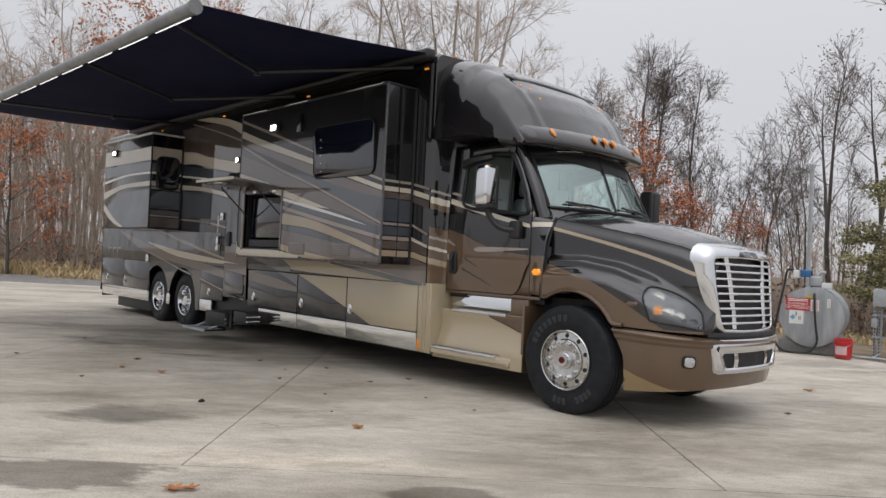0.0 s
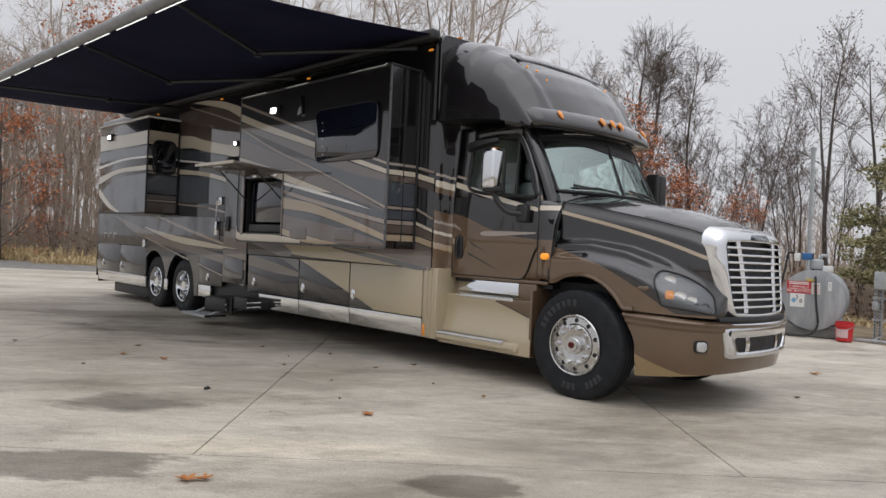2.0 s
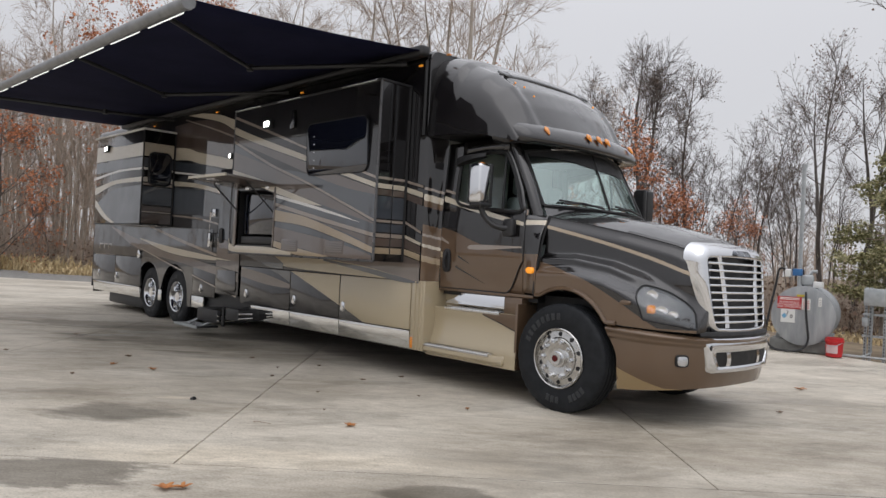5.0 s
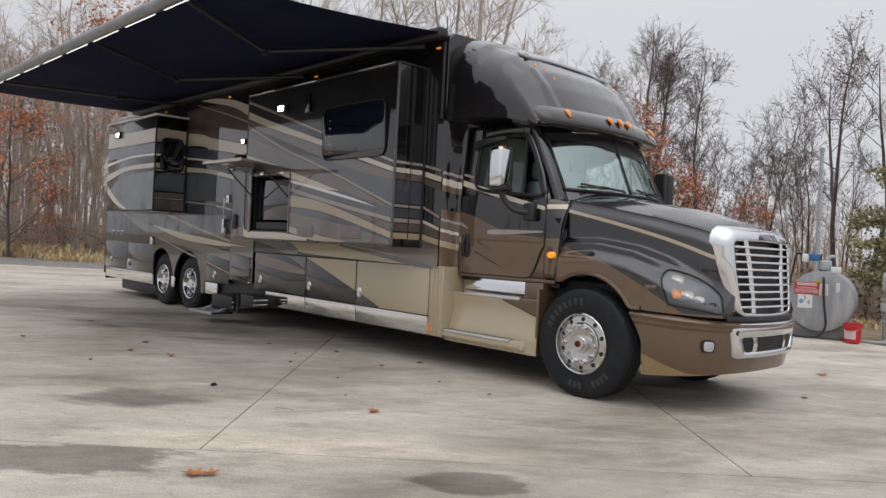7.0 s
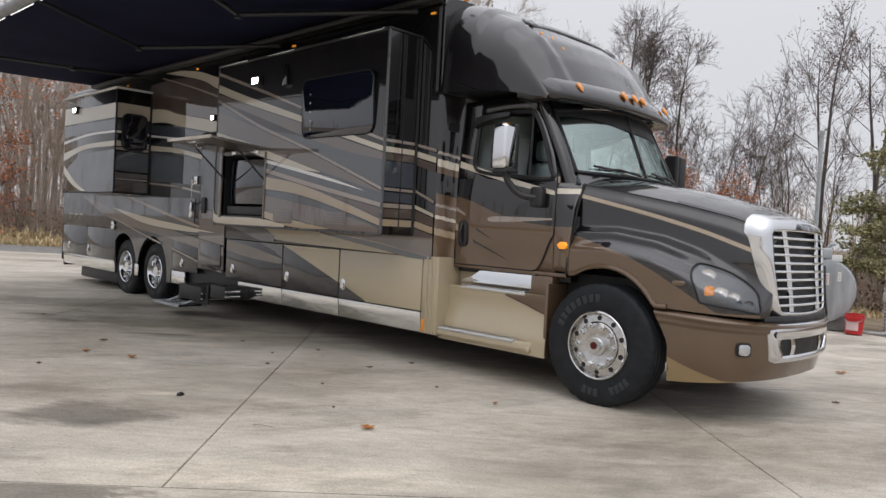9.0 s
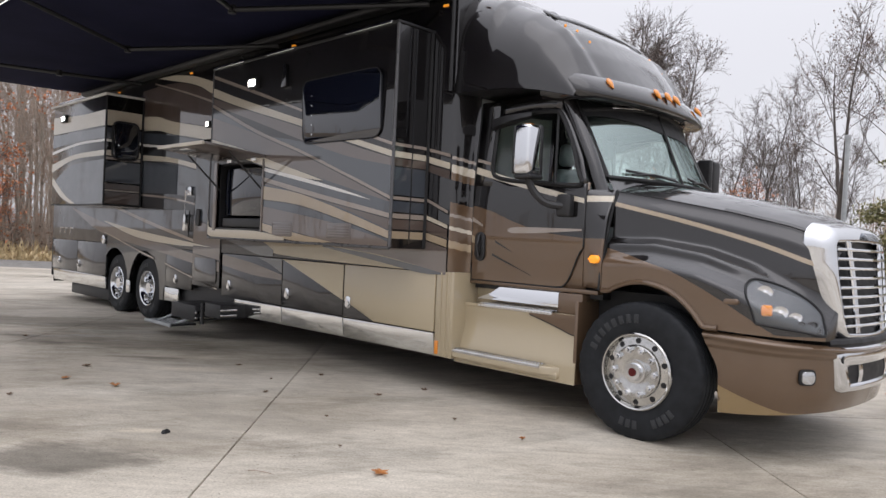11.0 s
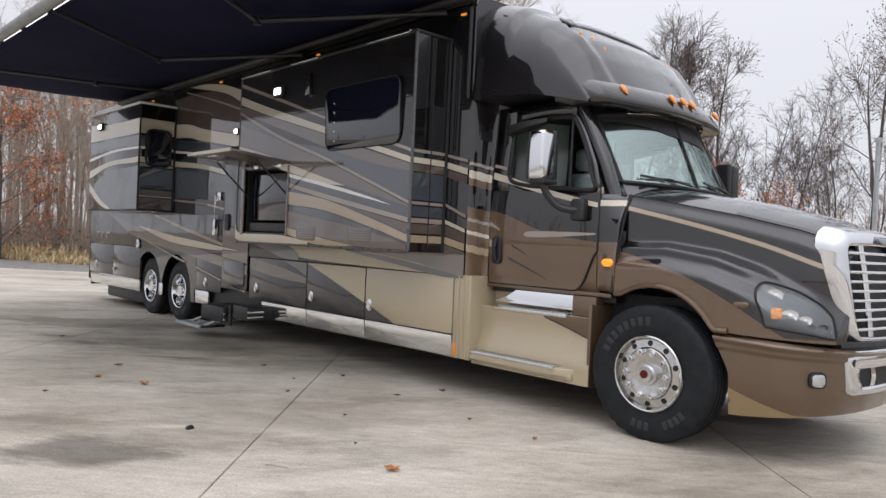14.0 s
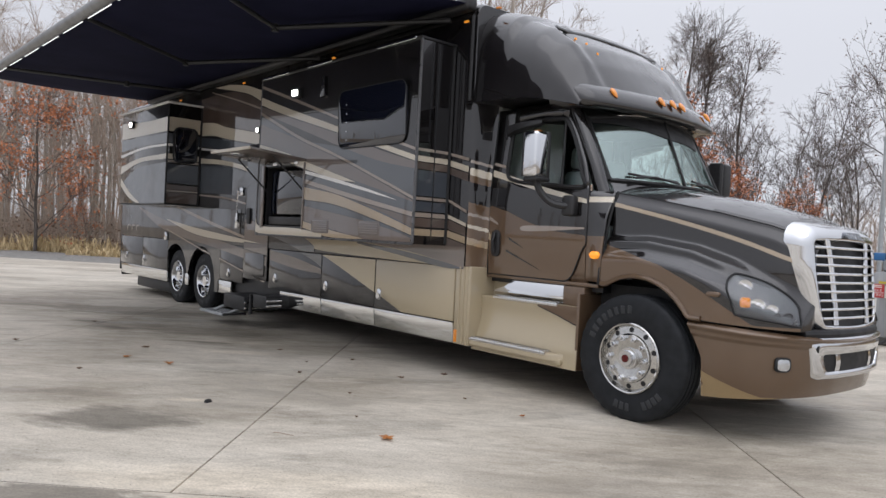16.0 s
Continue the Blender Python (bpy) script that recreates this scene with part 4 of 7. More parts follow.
for k in range(9):
    a = AW0 + (AW1 - AW0) * (k + 0.08) / 9
    b = AW0 + (AW1 - AW0) * (k + 0.86) / 9
    part("light_strip", tube([(a, AWY + 0.052, awning_lead(a) - 0.045), (b, AWY + 0.052, awning_lead(b) - 0.045)], 0.0055, 6), LED_SOFT, awning, "white light strip")
part("roller_case", box(AW0, AW1 + 0.04, -1.42, -1.272, 3.77, 3.90, 0.04, 3), TRIM, awning)
for xb, xe, ye, xl in ((-2.25, -3.85, -2.57, -2.5), (-4.85, -6.44, -2.55, -5.13), (-8.75, -8.80, -2.59, -9.6)):
    e = (xe, ye, 3.65)
    part("arm", tube([(xb, -1.40, 3.70), e], 0.028, 8), TRIM, awning)
    part("arm", tube([e, (xl, AWY + 0.06, awning_lead(xl) - 0.03)], 0.026, 8), TRIM, awning)
    part("elbow", tube([(xe, ye, 3.61), (xe, ye, 3.69)], 0.042, 10), TRIM, awning)
part("antenna", tube([(-1.99, -1.30, 3.75), (-1.99, -1.30, 4.03)], 0.006, 6), TRIM, motorhome)
part("support_tube", tube([(-2.0, -1.31, 2.86), (-2.0, -1.31, 3.72), (-1.98, -1.30, 3.78)], 0.018, 8), TRIM, motorhome)


# ---- over-cab fairing ----
CAP = [  # x, half width, lower edge, crown
    (-2.00, 1.275, 2.84, 3.885), (-1.85, 1.27, 2.84, 3.86), (-1.6, 1.25, 2.84, 3.78), (-1.3, 1.21, 2.83, 3.63),
    (-1.10, 1.17, 2.80, 3.45), (-0.965, 1.13, 2.77, 3.24), (-0.88, 1.11, 2.75, 3.07), (-0.82, 1.10, 2.74, 2.95), (-0.785, 1.09, 2.73, 2.88), (-0.76, 1.08, 2.72, 2.81)]


def cap_row(x, w, zb, zc, m=88):
    row = []
    p = 5.0 if x < -1.6 else 4.0
    for j in range(m + 1):
        a = math.pi * j / m
        c, s = math.cos(a), math.sin(a)
        y = -w * math.copysign(abs(c) ** (2 / p), c)
        z = zb + (zc - zb) * abs(s) ** (2 / p)
        bow = 0.26 * smooth_step(-1.6, -0.6, x) * (1 - (y / w) ** 2)
        lean = 0.10 * (z - zb) * abs(y / w) ** 3
        z -= 0.055 * smooth_step(0.93, 0.80, abs(y) + 0.16 * (x + 1.4)) * smooth_step(-1.75, -1.15, x)
        row.append((x + bow, y * (1 - 0.35 * lean), z))
    return row


rows = []
for i in range(61):
    s = i / 60 * (len(CAP) - 1)
    k = min(int(s), len(CAP) - 2)
    rows.append(cap_row(*[CAP[k][q] + (CAP[k + 1][q] - CAP[k][q]) * (s - k) for q in range(4)]))
cap = grid_mesh("roof_fairing", rows, PAINT["charcoal"], motorhome, "charcoal aerodynamic roof fairing", smooth=60)
# underside and visor lip
under = []
for x, w, zb, zc in CAP:
    bow = 0.26 * smooth_step(-1.6, -0.6, x)
    under.append([(x + bow * (1 - (y) ** 2), y * w, zb - 0.004) for y in [-1 + 2 * q / 20 for q in range(21)]])
grid_mesh("fairing_underside", under, TRIM, cap)


def brow_level(w, x_front, z, n=60):
    """One line of the brow: along the side, round the corner, across the front."""
    ctrl = [(-1.12, -(w + 0.012), z + 0.03), (-0.98, -(w + 0.004), z), (-0.86, -w, z), (x_front - 0.17, -w * 0.985, z), (x_front - 0.075, -w * 0.90, z), (x_front + 0.02, -w * 0.6, z), (x_front + 0.085, -w * 0.25, z), (x_front + 0.10, 0, z)]
    ctrl = ctrl + [(a, -b, c) for a, b, c in ctrl[-2::-1]]
    return [tuple(v) for v in curve_through(ctrl, n)]


BROW_MID = 0.05
brow = [brow_level(1.085, -0.775, 2.965), brow_level(1.115, -0.69, 2.930), brow_level(1.130, -0.625, 2.87), brow_level(1.128, -0.575, 2.79), brow_level(1.112, -0.56, 2.735), brow_level(1.08, -0.585, 2.712), brow_level(1.00, -0.72, 2.725)]
grid_mesh("sun_visor", [[(x, y + BROW_MID, z) for x, y, z in row] for row in brow], PAINT["charcoal"], cap, "charcoal brow over the windshield", smooth=75)


def cap_at(x, y):
    """Height of the fairing over (x, y)."""
    best = None
    for r in rows:
        for q in r:
            d = (q[0] - x) ** 2 + (q[1] - y) ** 2
            if q[2] > 2.75 and (best is None or d < best[0]):
                best = (d, q[2])
    return best[1]


slot_rows = []
for dx in (0.0, 0.05):
    slot_rows.append([(-1.36 + dx + 0.10 * (1 - (y / 1.2) ** 2), y, cap_at(-1.36 + dx + 0.10 * (1 - (y / 1.2) ** 2), y) + 0.03 - dx * 0.5) for y in [-0.84 + 1.68 * q / 24 for q in range(25)]])
grid_mesh("light_bar", slot_rows, GLOSSBLACK, cap, "black roof light bar", thick=0.02)
for x, y, z in ((-1.148, -0.716, 3.452), (-1.063, -0.650, 3.357), (-0.945, -0.618, 3.236), (-1.148, 0.80, 3.452), (-1.063, 0.74, 3.357), (-0.945, 0.70, 3.236)):
    z = max(z, cap_at(x, y))
    part("fairing_led", box(x - 0.008, x + 0.010, y - 0.008, y + 0.008, z - 0.014, z + 0.007, 0.004), AMBER_ON, cap)


def teardrop(x, y, z):
    rows_t = []
    for i in range(7):
        t = i / 6
        r = 0.034 * math.sin(math.pi * (0.12 + 0.80 * t ** 0.75))
        px, pz = x - 0.036 + 0.072 * t, z + 0.048 - 0.09 * t
        rows_t.append([(px + 0.5 * r * math.cos(a), y + r * math.sin(a), pz + 0.5 * r * math.cos(a)) for a in [2 * math.pi * q / 10 for q in range(10)]])
    return rows_t


for x, y in ((-0.628, -0.74), (-0.512, -0.13), (-0.497, 0.045), (-0.507, 0.225), (-0.60, 0.86)):
    grid_mesh("clearance_lamp", teardrop(x, y, 2.868), AMBER, cap, "amber clearance lamp", wrap=True, smooth=80)
part("corner_lamp", box(-1.83, -1.78, -1.17, -1.13, 3.79, 3.81, 0.006), AMBER, cap)

# ---- cab ----
DOORX0, DOORX1 = -1.86, -0.60
CABW = 1.06


def cab_y(z):
    """Half width of the cab side at height z: it leans in above the waist."""
    return CABW - 0.015 * smooth_step(1.5, 1.1, z) - 0.085 * smooth_step(1.75, 2.8, z)


def cab_sheet(outline_rows, name, mat, parent, label="", off=0.0, sign=-1, thick=0.0, smooth=50):
    rows_c = [[(x, sign * (cab_y(z) + off), z) for x, z in r] for r in outline_rows]
    return grid_mesh(name, rows_c, mat, parent, label, smooth=smooth, thick=thick)


cab = part("cab_floor", box(-1.9, -0.45, -0.98, 0.98, 1.02, 1.14), TRIM, motorhome)
part("cab_rear_wall", box(-1.95, -1.90, -1.0, 1.0, 1.1, 2.84), varied("pale cab curtain", (0.42, 0.44, 0.42), (0.58, 0.60, 0.57), 3.0, 0.9), motorhome)
part("cab_roof", box(-1.9, -0.98, -0.93, 0.93, 2.70, 2.78), DARK, motorhome)

WIN_TOP = [(-1.64, 2.60), (-1.30, 2.635), (-1.02, 2.63), (-0.93, 2.58)]
WIN_BOT = [(-1.64, 2.10), (-1.45, 2.03), (-1.0, 1.99), (-0.67, 1.97)]


def side_body(sign):
    """Cab side: rear pillar, door with window opening, front cowl."""
    n = 40
    # rear pillar between the coach and the door
    pill = []
    for i in range(9):
        f = i / 8
        x = -1.97 + 0.11 * f
        w = 1.275 - 0.20 * smooth_step(0.0, 1.0, f)
        pill.append([(x, sign * (w - 0.06 * smooth_step(1.9, 2.8, z) * f), z) for z in [1.16 + 1.68 * q / 168 for q in range(169)]])
    names = ["charcoal", "cream", "taupe", "tan", "bronze"]
    zones = [(2.10, 2.175, 1), (2.225, 2.255, 2), (1.685, 1.715, 2), (1.56, 1.595, 1), (1.39, 1.46, 3), (1.16, 1.39, 4), (1.46, 1.56, 4), (1.595, 1.685, 4), (1.715, 1.82, 4), (2.03, 2.10, 4)]

    def pillar_pick(i, j):
        z = 1.165 + 0.01 * j + 0.05 * (i / 8)
        return next((c for a, b, c in zones if a <= z < b), 0)
    rp = grid_mesh("cab_pillar", pill, [PAINT[n] for n in names], motorhome, "curved corner panel with tan stripes", smooth=70, pick=pillar_pick)
    # door below the window
    xs_d = [DOORX0 + (DOORX1 - DOORX0) * q / n for q in range(n + 1)]

    def door_low(x):
        return 1.10 + 0.34 * smooth_step(-0.88, -0.60, x) ** 2

    def waist(x):
        return max(lerp_table(x, WIN_BOT), 1.98)

    rows_d = [[(x, door_low(x) + (waist(x) - door_low(x)) * k / 14) for x in xs_d] for k in range(15)]
    door = cab_sheet(rows_d, "door", PAINT["charcoal"], motorhome, "dark cab door with bronze lower half", 0.006, sign, 0.02)
    # pillars round the window
    def edge_front(z):
        return lerp_table(z, [(1.98, -0.60), (2.2, -0.67), (2.45, -0.80), (2.62, -0.90), (2.78, -1.02)])

    def in_front(z):
        return lerp_table(z, [(1.98, -0.67), (2.2, -0.74), (2.45, -0.86), (2.58, -0.94), (2.64, -1.02)])

    zs = [1.98 + 0.80 * q / 16 for q in range(17)]
    cab_sheet([[(in_front(min(z, 2.62)) if k == 0 else edge_front(z), z) for z in zs] for k in (0, 1)], "window_pillar", PAINT["charcoal"], door, "", 0.006, sign, 0.02)
    cab_sheet([[(DOORX0, z) for z in zs], [(-1.64, z) for z in zs]], "window_pillar", PAINT["charcoal"], door, "", 0.006, sign, 0.02)
    xs_t = [-1.64 + 0.70 * q / 10 for q in range(11)]
    cab_sheet([[(x, lerp_table(x, WIN_TOP)) for x in xs_t], [(x, 2.79) for x in xs_t]], "window_header", PAINT["charcoal"], door, "", 0.006, sign, 0.02)
    # window seal, divider and glass
    loop = WIN_TOP + [(-0.80, 2.36), (-0.70, 2.10)] + WIN_BOT[::-1] + [(-1.655, 2.3)]
    pts = [(x, sign * (cab_y(z) + 0.014), z) for x, z in loop]
    pts = [tuple(v) for v in curve_through(pts + [pts[0]], 60)]
    part("window_seal", tube(pts, 0.022, 6), SEAL, door)
    xs_g = [-1.64 + 0.97 * q / 12 for q in range(13)]

    def g_top(x):
        return lerp_table(x, [(-1.64, 2.60), (-1.30, 2.635), (-1.02, 2.63), (-0.93, 2.55), (-0.80, 2.34), (-0.67, 1.98)])

    g = cab_sheet([[(x, lerp_table(x, WIN_BOT)) for x in xs_g], [(x, (lerp_table(x, WIN_BOT) + g_top(x)) / 2) for x in xs_g], [(x, g_top(x)) for x in xs_g]], "side_window", GLASS, door, "", -0.004, sign)
    g.visible_shadow = False
    part("window_divider", tube([(-0.97, sign * (cab_y(2.6) + 0.012), 2.62), (-0.93, sign * (cab_y(2.0) + 0.012), 2.0)], 0.014, 6), SEAL, door)
    # painted bands on the door
    def band(mat, up, lo, off):
        a, b = curve_through([(x, 0, z) for x, z in up], 20), curve_through([(x, 0, z) for x, z in lo], 20)
        mid = [(p + q) / 2 for p, q in zip(a, b)]
        cab_sheet([[(p.x, p.z) for p in c] for c in (a, mid, b)], "stripe", PAINT[mat], door, "", off, sign)
    xs_b = [-1.85 + 1.243 * q / 40 for q in range(41)]
    crest = [(-1.85, 1.80), (-1.6, 1.74), (-1.37, 1.655), (-1.18, 1.60), (-0.95, 1.555), (-0.60, 1.525)]
    cab_sheet([[(x, lerp_table(x, crest) + (door_low(x) + 0.004 - lerp_table(x, crest)) * k / 10) for x in xs_b] for k in range(11)], "stripe", PAINT["bronze"], door, "", 0.0185, sign)
    band("cream", [(-1.85, 2.165), (-1.17, 1.985), (-0.61, 1.855)], [(-1.85, 2.10), (-1.16, 1.93), (-0.61, 1.815)], 0.020)
    band("taupe", [(-1.85, 2.245), (-1.64, 2.195)], [(-1.85, 2.215), (-1.64, 2.165)], 0.021)
    band("taupe", [(-1.42, 1.575), (-1.36, 1.60), (-1.1, 1.605), (-0.62, 1.60)], [(-1.42, 1.57), (-1.36, 1.55), (-1.1, 1.555), (-0.62, 1.585)], 0.0205)
    band("taupe", [(-1.85, 1.69), (-1.72, 1.62)], [(-1.85, 1.65), (-1.72, 1.60)], 0.021)
    band("tan", [(-1.85, 1.52), (-1.74, 1.47)], [(-1.85, 1.45), (-1.74, 1.42)], 0.021)
    for a, b in (((-1.56, 1.48), (-1.36, 1.38)), ((-1.60, 1.36), (-1.14, 1.18))):
        band("charcoal", [a, b], [(a[0], a[1] - 0.025), (b[0], b[1] - 0.002)], 0.0215)
    xs_f = [-1.0 + 0.42 * q / 8 for q in range(9)]
    cab_sheet([[(x, 1.09 + 0.9 * k / 8) for x in xs_f] for k in range(9)], "door_jamb", PAINT["bronze"], motorhome, "", -0.004, sign, 0.01)
    # door gaps
    gap = [(-0.60, 1.98), (-0.60, 1.6), (-0.60, 1.45)] + [(-0.605 - 0.275 * q / 12, door_low(-0.605 - 0.275 * q / 12) - 0.004) for q in range(13)] + [(-1.2, 1.098), (-1.86, 1.098), (-1.865, 2.0), (-1.865, 2.78)]
    part("door_gap", tube([(x, sign * (cab_y(z) + 0.012), z) for x, z in gap], 0.0075, 6), SEAL, door)
    # handle
    bmh = add_prism(bmesh.new(), rounded(-1.80, -1.68, 1.28, 1.55, 0.055), lambda a, b, d: (a, sign * (cab_y(1.4) + 0.014 + d), b), 0.022, 0.008)
    h = part("door_handle", bmh, TRIM, door, "black door handle")
    part("grip", tube([(-1.74, sign * (CABW + 0.04), 1.52), (-1.735, sign * (CABW + 0.068), 1.44), (-1.735, sign * (CABW + 0.06), 1.32)], 0.017, 8), TRIM, h)
    # cowl in front of the door
    xs_c = [-0.605 + 0.215 * q / 10 for q in range(11)]
    rows_w = []
    for k in range(17):
        z = 1.12 + 0.81 * k / 16
        rows_w.append([(x, sign * (cab_y(z) + 0.004 + 0.06 * smooth_step(-0.6, -0.40, x) * smooth_step(1.75, 1.25, z) - 0.11 * smooth_step(-0.62, -0.38, x) * smooth_step(1.65, 1.95, z)), z) for x in xs_c])

    def cowl_pick(i, j):
        return 1 if i < 8 else 2 if i in (14,) else 0
    cowl = grid_mesh("cowl", rows_w, [PAINT["charcoal"], PAINT["bronze"], PAINT["cream"]], motorhome, smooth=60, thick=0.015, pick=cowl_pick)
    turn = part("turn_signal", add_prism(bmesh.new(), rounded(-0.505, -0.405, 1.325, 1.39, 0.03), lambda a, b, d: (a, sign * (1.095 + d), b), 0.05, 0.015), AMBER_ON, cowl, "lit amber turn signal")
    # rounded A-pillar
    part("a_pillar", tube([tuple(v) for v in curve_through([(-0.49, sign * 0.93 + 0.01, 1.83), (-0.555, sign * 0.955 + 0.02, 1.95), (-0.68, sign * 0.955 + 0.02, 2.25), (-0.855, sign * 0.935 + 0.02, 2.58), (-0.95, sign * 0.925 + 0.02, 2.75)], 12)], 0.072, 12), PAINT["charcoal"], motorhome)
    part("cab_sill", box(-1.9, -0.45, min(sign * 0.90, sign * 1.06), max(sign * 0.90, sign * 1.06), 1.062, 1.098, 0.008), PAINT["bronze"], motorhome)
    # side step fairing
    fair = []
    for k in range(15):
        z = 0.31 + 0.57 * k / 14
        yb = 1.16 - 0.05 * smooth_step(0.45, 0.9, z)
        fair.append([(-1.94 + 1.37 * q / 12, sign * (yb - 0.03 * math.sin(math.pi * min(max((z - 0.48) / 0.36, 0), 1))), z) for q in range(13)])
    st = grid_mesh("step_fairing", fair, PAINT["beige"], motorhome, "beige step fairing with diamond-plate treads", smooth=60)
    part("fairing_back", box(-1.94, -0.57, min(sign * 0.6, sign * 1.10), max(sign * 0.6, sign * 1.10), 0.33, 0.84), PAINT["beige"], st)
    part("fairing_edge", box(-0.60, -0.565, min(sign * 0.6, sign * 1.155), max(sign * 0.6, sign * 1.155), 0.31, 1.0, 0.01), PAINT["bronze"], st)
    part("step_wall", box(-1.94, -0.60, min(sign * 0.6, sign * 0.94), max(sign * 0.6, sign * 0.94), 0.86, 1.02), PAINT["beige"], st)
    part("kick_plate", add_prism(bmesh.new(), [(-1.78, 0.925), (-0.83, 0.925), (-0.80, 1.055), (-1.52, 1.055), (-1.62, 0.98), (-1.72, 0.95)], lambda a, b, d: (a, sign * (1.045 - 0.18 * (b - 0.925) + d), b), 0.008, 0.003), CHROME, st, "mirror-bright kick plate")
    for z, a, b, y0, y1 in ((0.88, -1.76, -0.86, 0.93, 1.115), (0.44, -1.98, -0.86, 1.08, 1.26)):
        nose = [(a, y0), (b + 0.21, y0), (b + 0.10, y1 - 0.055), (b + 0.01, y1 - 0.012), (b - 0.10, y1), (a + 0.03, y1), (a, y1 - 0.03)]
        low = add_prism(bmesh.new(), nose, lambda p, q, d: (p, sign * q, z - 0.065 + d), 0.065, 0.018) if z < 0.5 else None
        ledge = part("step_ledge", low or box(a - 0.10 if z > 0.5 else a, b + (0.22 if z > 0.5 else 0.18), min(sign * y0, sign * y1), max(sign * y0, sign * y1), z - 0.045, z, 0.018), PAINT["beige"], st)
        tread = part("tread_plate", box(a + 0.05, b, min(sign * (y0 + 0.01), sign * (y1 + 0.004)), max(sign * (y0 + 0.01), sign * (y1 + 0.004)), z - 0.022, z + 0.008, 0.004), ALLOY, ledge, "serrated aluminium tread")
        bmt = bmesh.new()
        for q in range(int((b - a) / 0.035) - 2):
            for r_ in range(3):
                cx, cy = a + 0.07 + 0.035 * q, y0 + 0.035 + 0.05 * r_
                if cy < y1 - 0.01:
                    add_box(bmt, cx, cx + 0.02, min(sign * cy, sign * (cy + 0.022)), max(sign * cy, sign * (cy + 0.022)), z + 0.006, z + 0.017)
            add_box(bmt, a + 0.07 + 0.035 * q, a + 0.09 + 0.035 * q, min(sign * (y1 - 0.002), sign * (y1 + 0.01)), max(sign * (y1 - 0.002), sign * (y1 + 0.01)), z - 0.016, z - 0.002)
        part("tread_teeth", bmt, ALLOY, ledge)["kind"] = "stuff"
    # under-lip
    part("fairing_lip", box(-1.9, -0.72, min(sign * 1.06, sign * 1.2), max(sign * 1.06, sign * 1.2), 0.33, 0.40, 0.03), PAINT["beige"], st)
    line = [(-1.10, 0.845), (-0.85, 0.775), (-0.66, 0.715), (-0.572, 0.705)]

    def fair_y(z):
        return 1.16 - 0.05 * smooth_step(0.45, 0.9, z) - 0.03 * math.sin(math.pi * min(max((z - 0.48) / 0.36, 0), 1))
    xs_p = [-1.10 + 0.528 * q / 16 for q in range(17)]
    grid_mesh("stripe", [[(x, sign * (fair_y(z) + 0.004), z) for x, z in [(x, lerp_table(x, line) + (0.878 - lerp_table(x, line)) * k / 4) for x in xs_p]] for k in range(5)], PAINT["bronze"], st)
    part("fairing_shoulder", box(-0.83, -0.575, min(sign * 0.9, sign * 1.085), max(sign * 0.9, sign * 1.085), 0.875, 1.06, 0.02), PAINT["bronze"], st)
    part("paint_line", tube([(x, sign * (fair_y(z) + 0.003), z) for x, z in line], 0.005, 6), SEAL, st)
    # mirror
    def ybox(x0, x1, ya, yb, z0, z1, bev, seg=3):
        return box(x0, x1, min(sign * ya, sign * yb), max(sign * ya, sign * yb), z0, z1, bev, seg)
    mirror = part("mirror", ybox(-1.13, -0.955, 1.235, 1.41, 2.04, 2.465, 0.035, 4), CHROME if sign < 0 else TRIM, motorhome, "chrome-backed side mirror" if sign < 0 else "black side mirror")
    if sign > 0:
        mirror.location = (0.32, 0.12, -0.03)
    part("mirror_shell", ybox(-1.12, -0.965, 1.185, 1.25, 2.03, 2.475, 0.025), TRIM, mirror, "black mirror housing")
    part("mirror_face", ybox(-1.145, -1.12, 1.21, 1.395, 2.05, 2.455, 0.01), TRIM, mirror)
    part("mirror_foot", ybox(-1.12, -0.95, 1.20, 1.395, 2.005, 2.045, 0.015), TRIM, mirror)
    if sign < 0:
        part("mirror_lamp", ybox(-1.10, -1.04, 1.24, 1.30, 2.460, 2.485, 0.008), AMBER, mirror)
    part("mirror_arm", tube([tuple(v) for v in curve_through([(-1.03, sign * 1.31, 2.02), (-1.0, sign * 1.28, 1.92), (-0.92, sign * 1.22, 1.82), (-0.82, sign * 1.15, 1.79), (-0.76, sign * 1.10, 1.80)], 14)], 0.032, 8), TRIM, mirror)
    part("mirror_base", ybox(-0.85, -0.71, 1.06, 1.15, 1.70, 1.89, 0.025), TRIM, mirror)
    dfl = []
    for q in range(9):
        f = q / 8
        x, zt, hh = -1.68 + 0.46 * f, 2.60 + 0.03 * f, 0.09 - 0.055 * f
        yo = 0.03 + 0.09 * math.sin(math.pi * min(f * 0.75 + 0.12, 1))
        dfl.append([(x, sign * (cab_y(2.5) + 0.0), zt + 0.01), (x, sign * (cab_y(2.5) + yo), zt), (x, sign * (cab_y(2.5) + yo * 1.1), zt - hh), (x, sign * (cab_y(2.5) + yo * 0.8), zt - hh - 0.01), (x, sign * (cab_y(2.5)), zt - hh)])
    grid_mesh("window_deflector", dfl, TRIM, door, "black window deflector", smooth=60)
    return door


side_body(-1)
side_body(1)

# windshield with the brow's reflection as a dark sheet, divider, wipers
def ws(u, v):
    """Place on the windshield: u across from -1 to 1, v up from 0 to 1."""
    w = 1 - u * u
    x = -0.53 + 0.19 * w - (0.315 - 0.025 * w) * v
    return (x, 0.09 + u * (0.965 - 0.025 * v), 2.045 + (0.60 + 0.08 * w) * v)


N = 24
shield = grid_mesh("windshield", [[ws(-1 + 2 * i / N, k / 8) for i in range(N + 1)] for k in range(9)], SOLAR, motorhome, "two-piece green tinted windshield", smooth=80)
shield.visible_shadow = False
off = 0.006


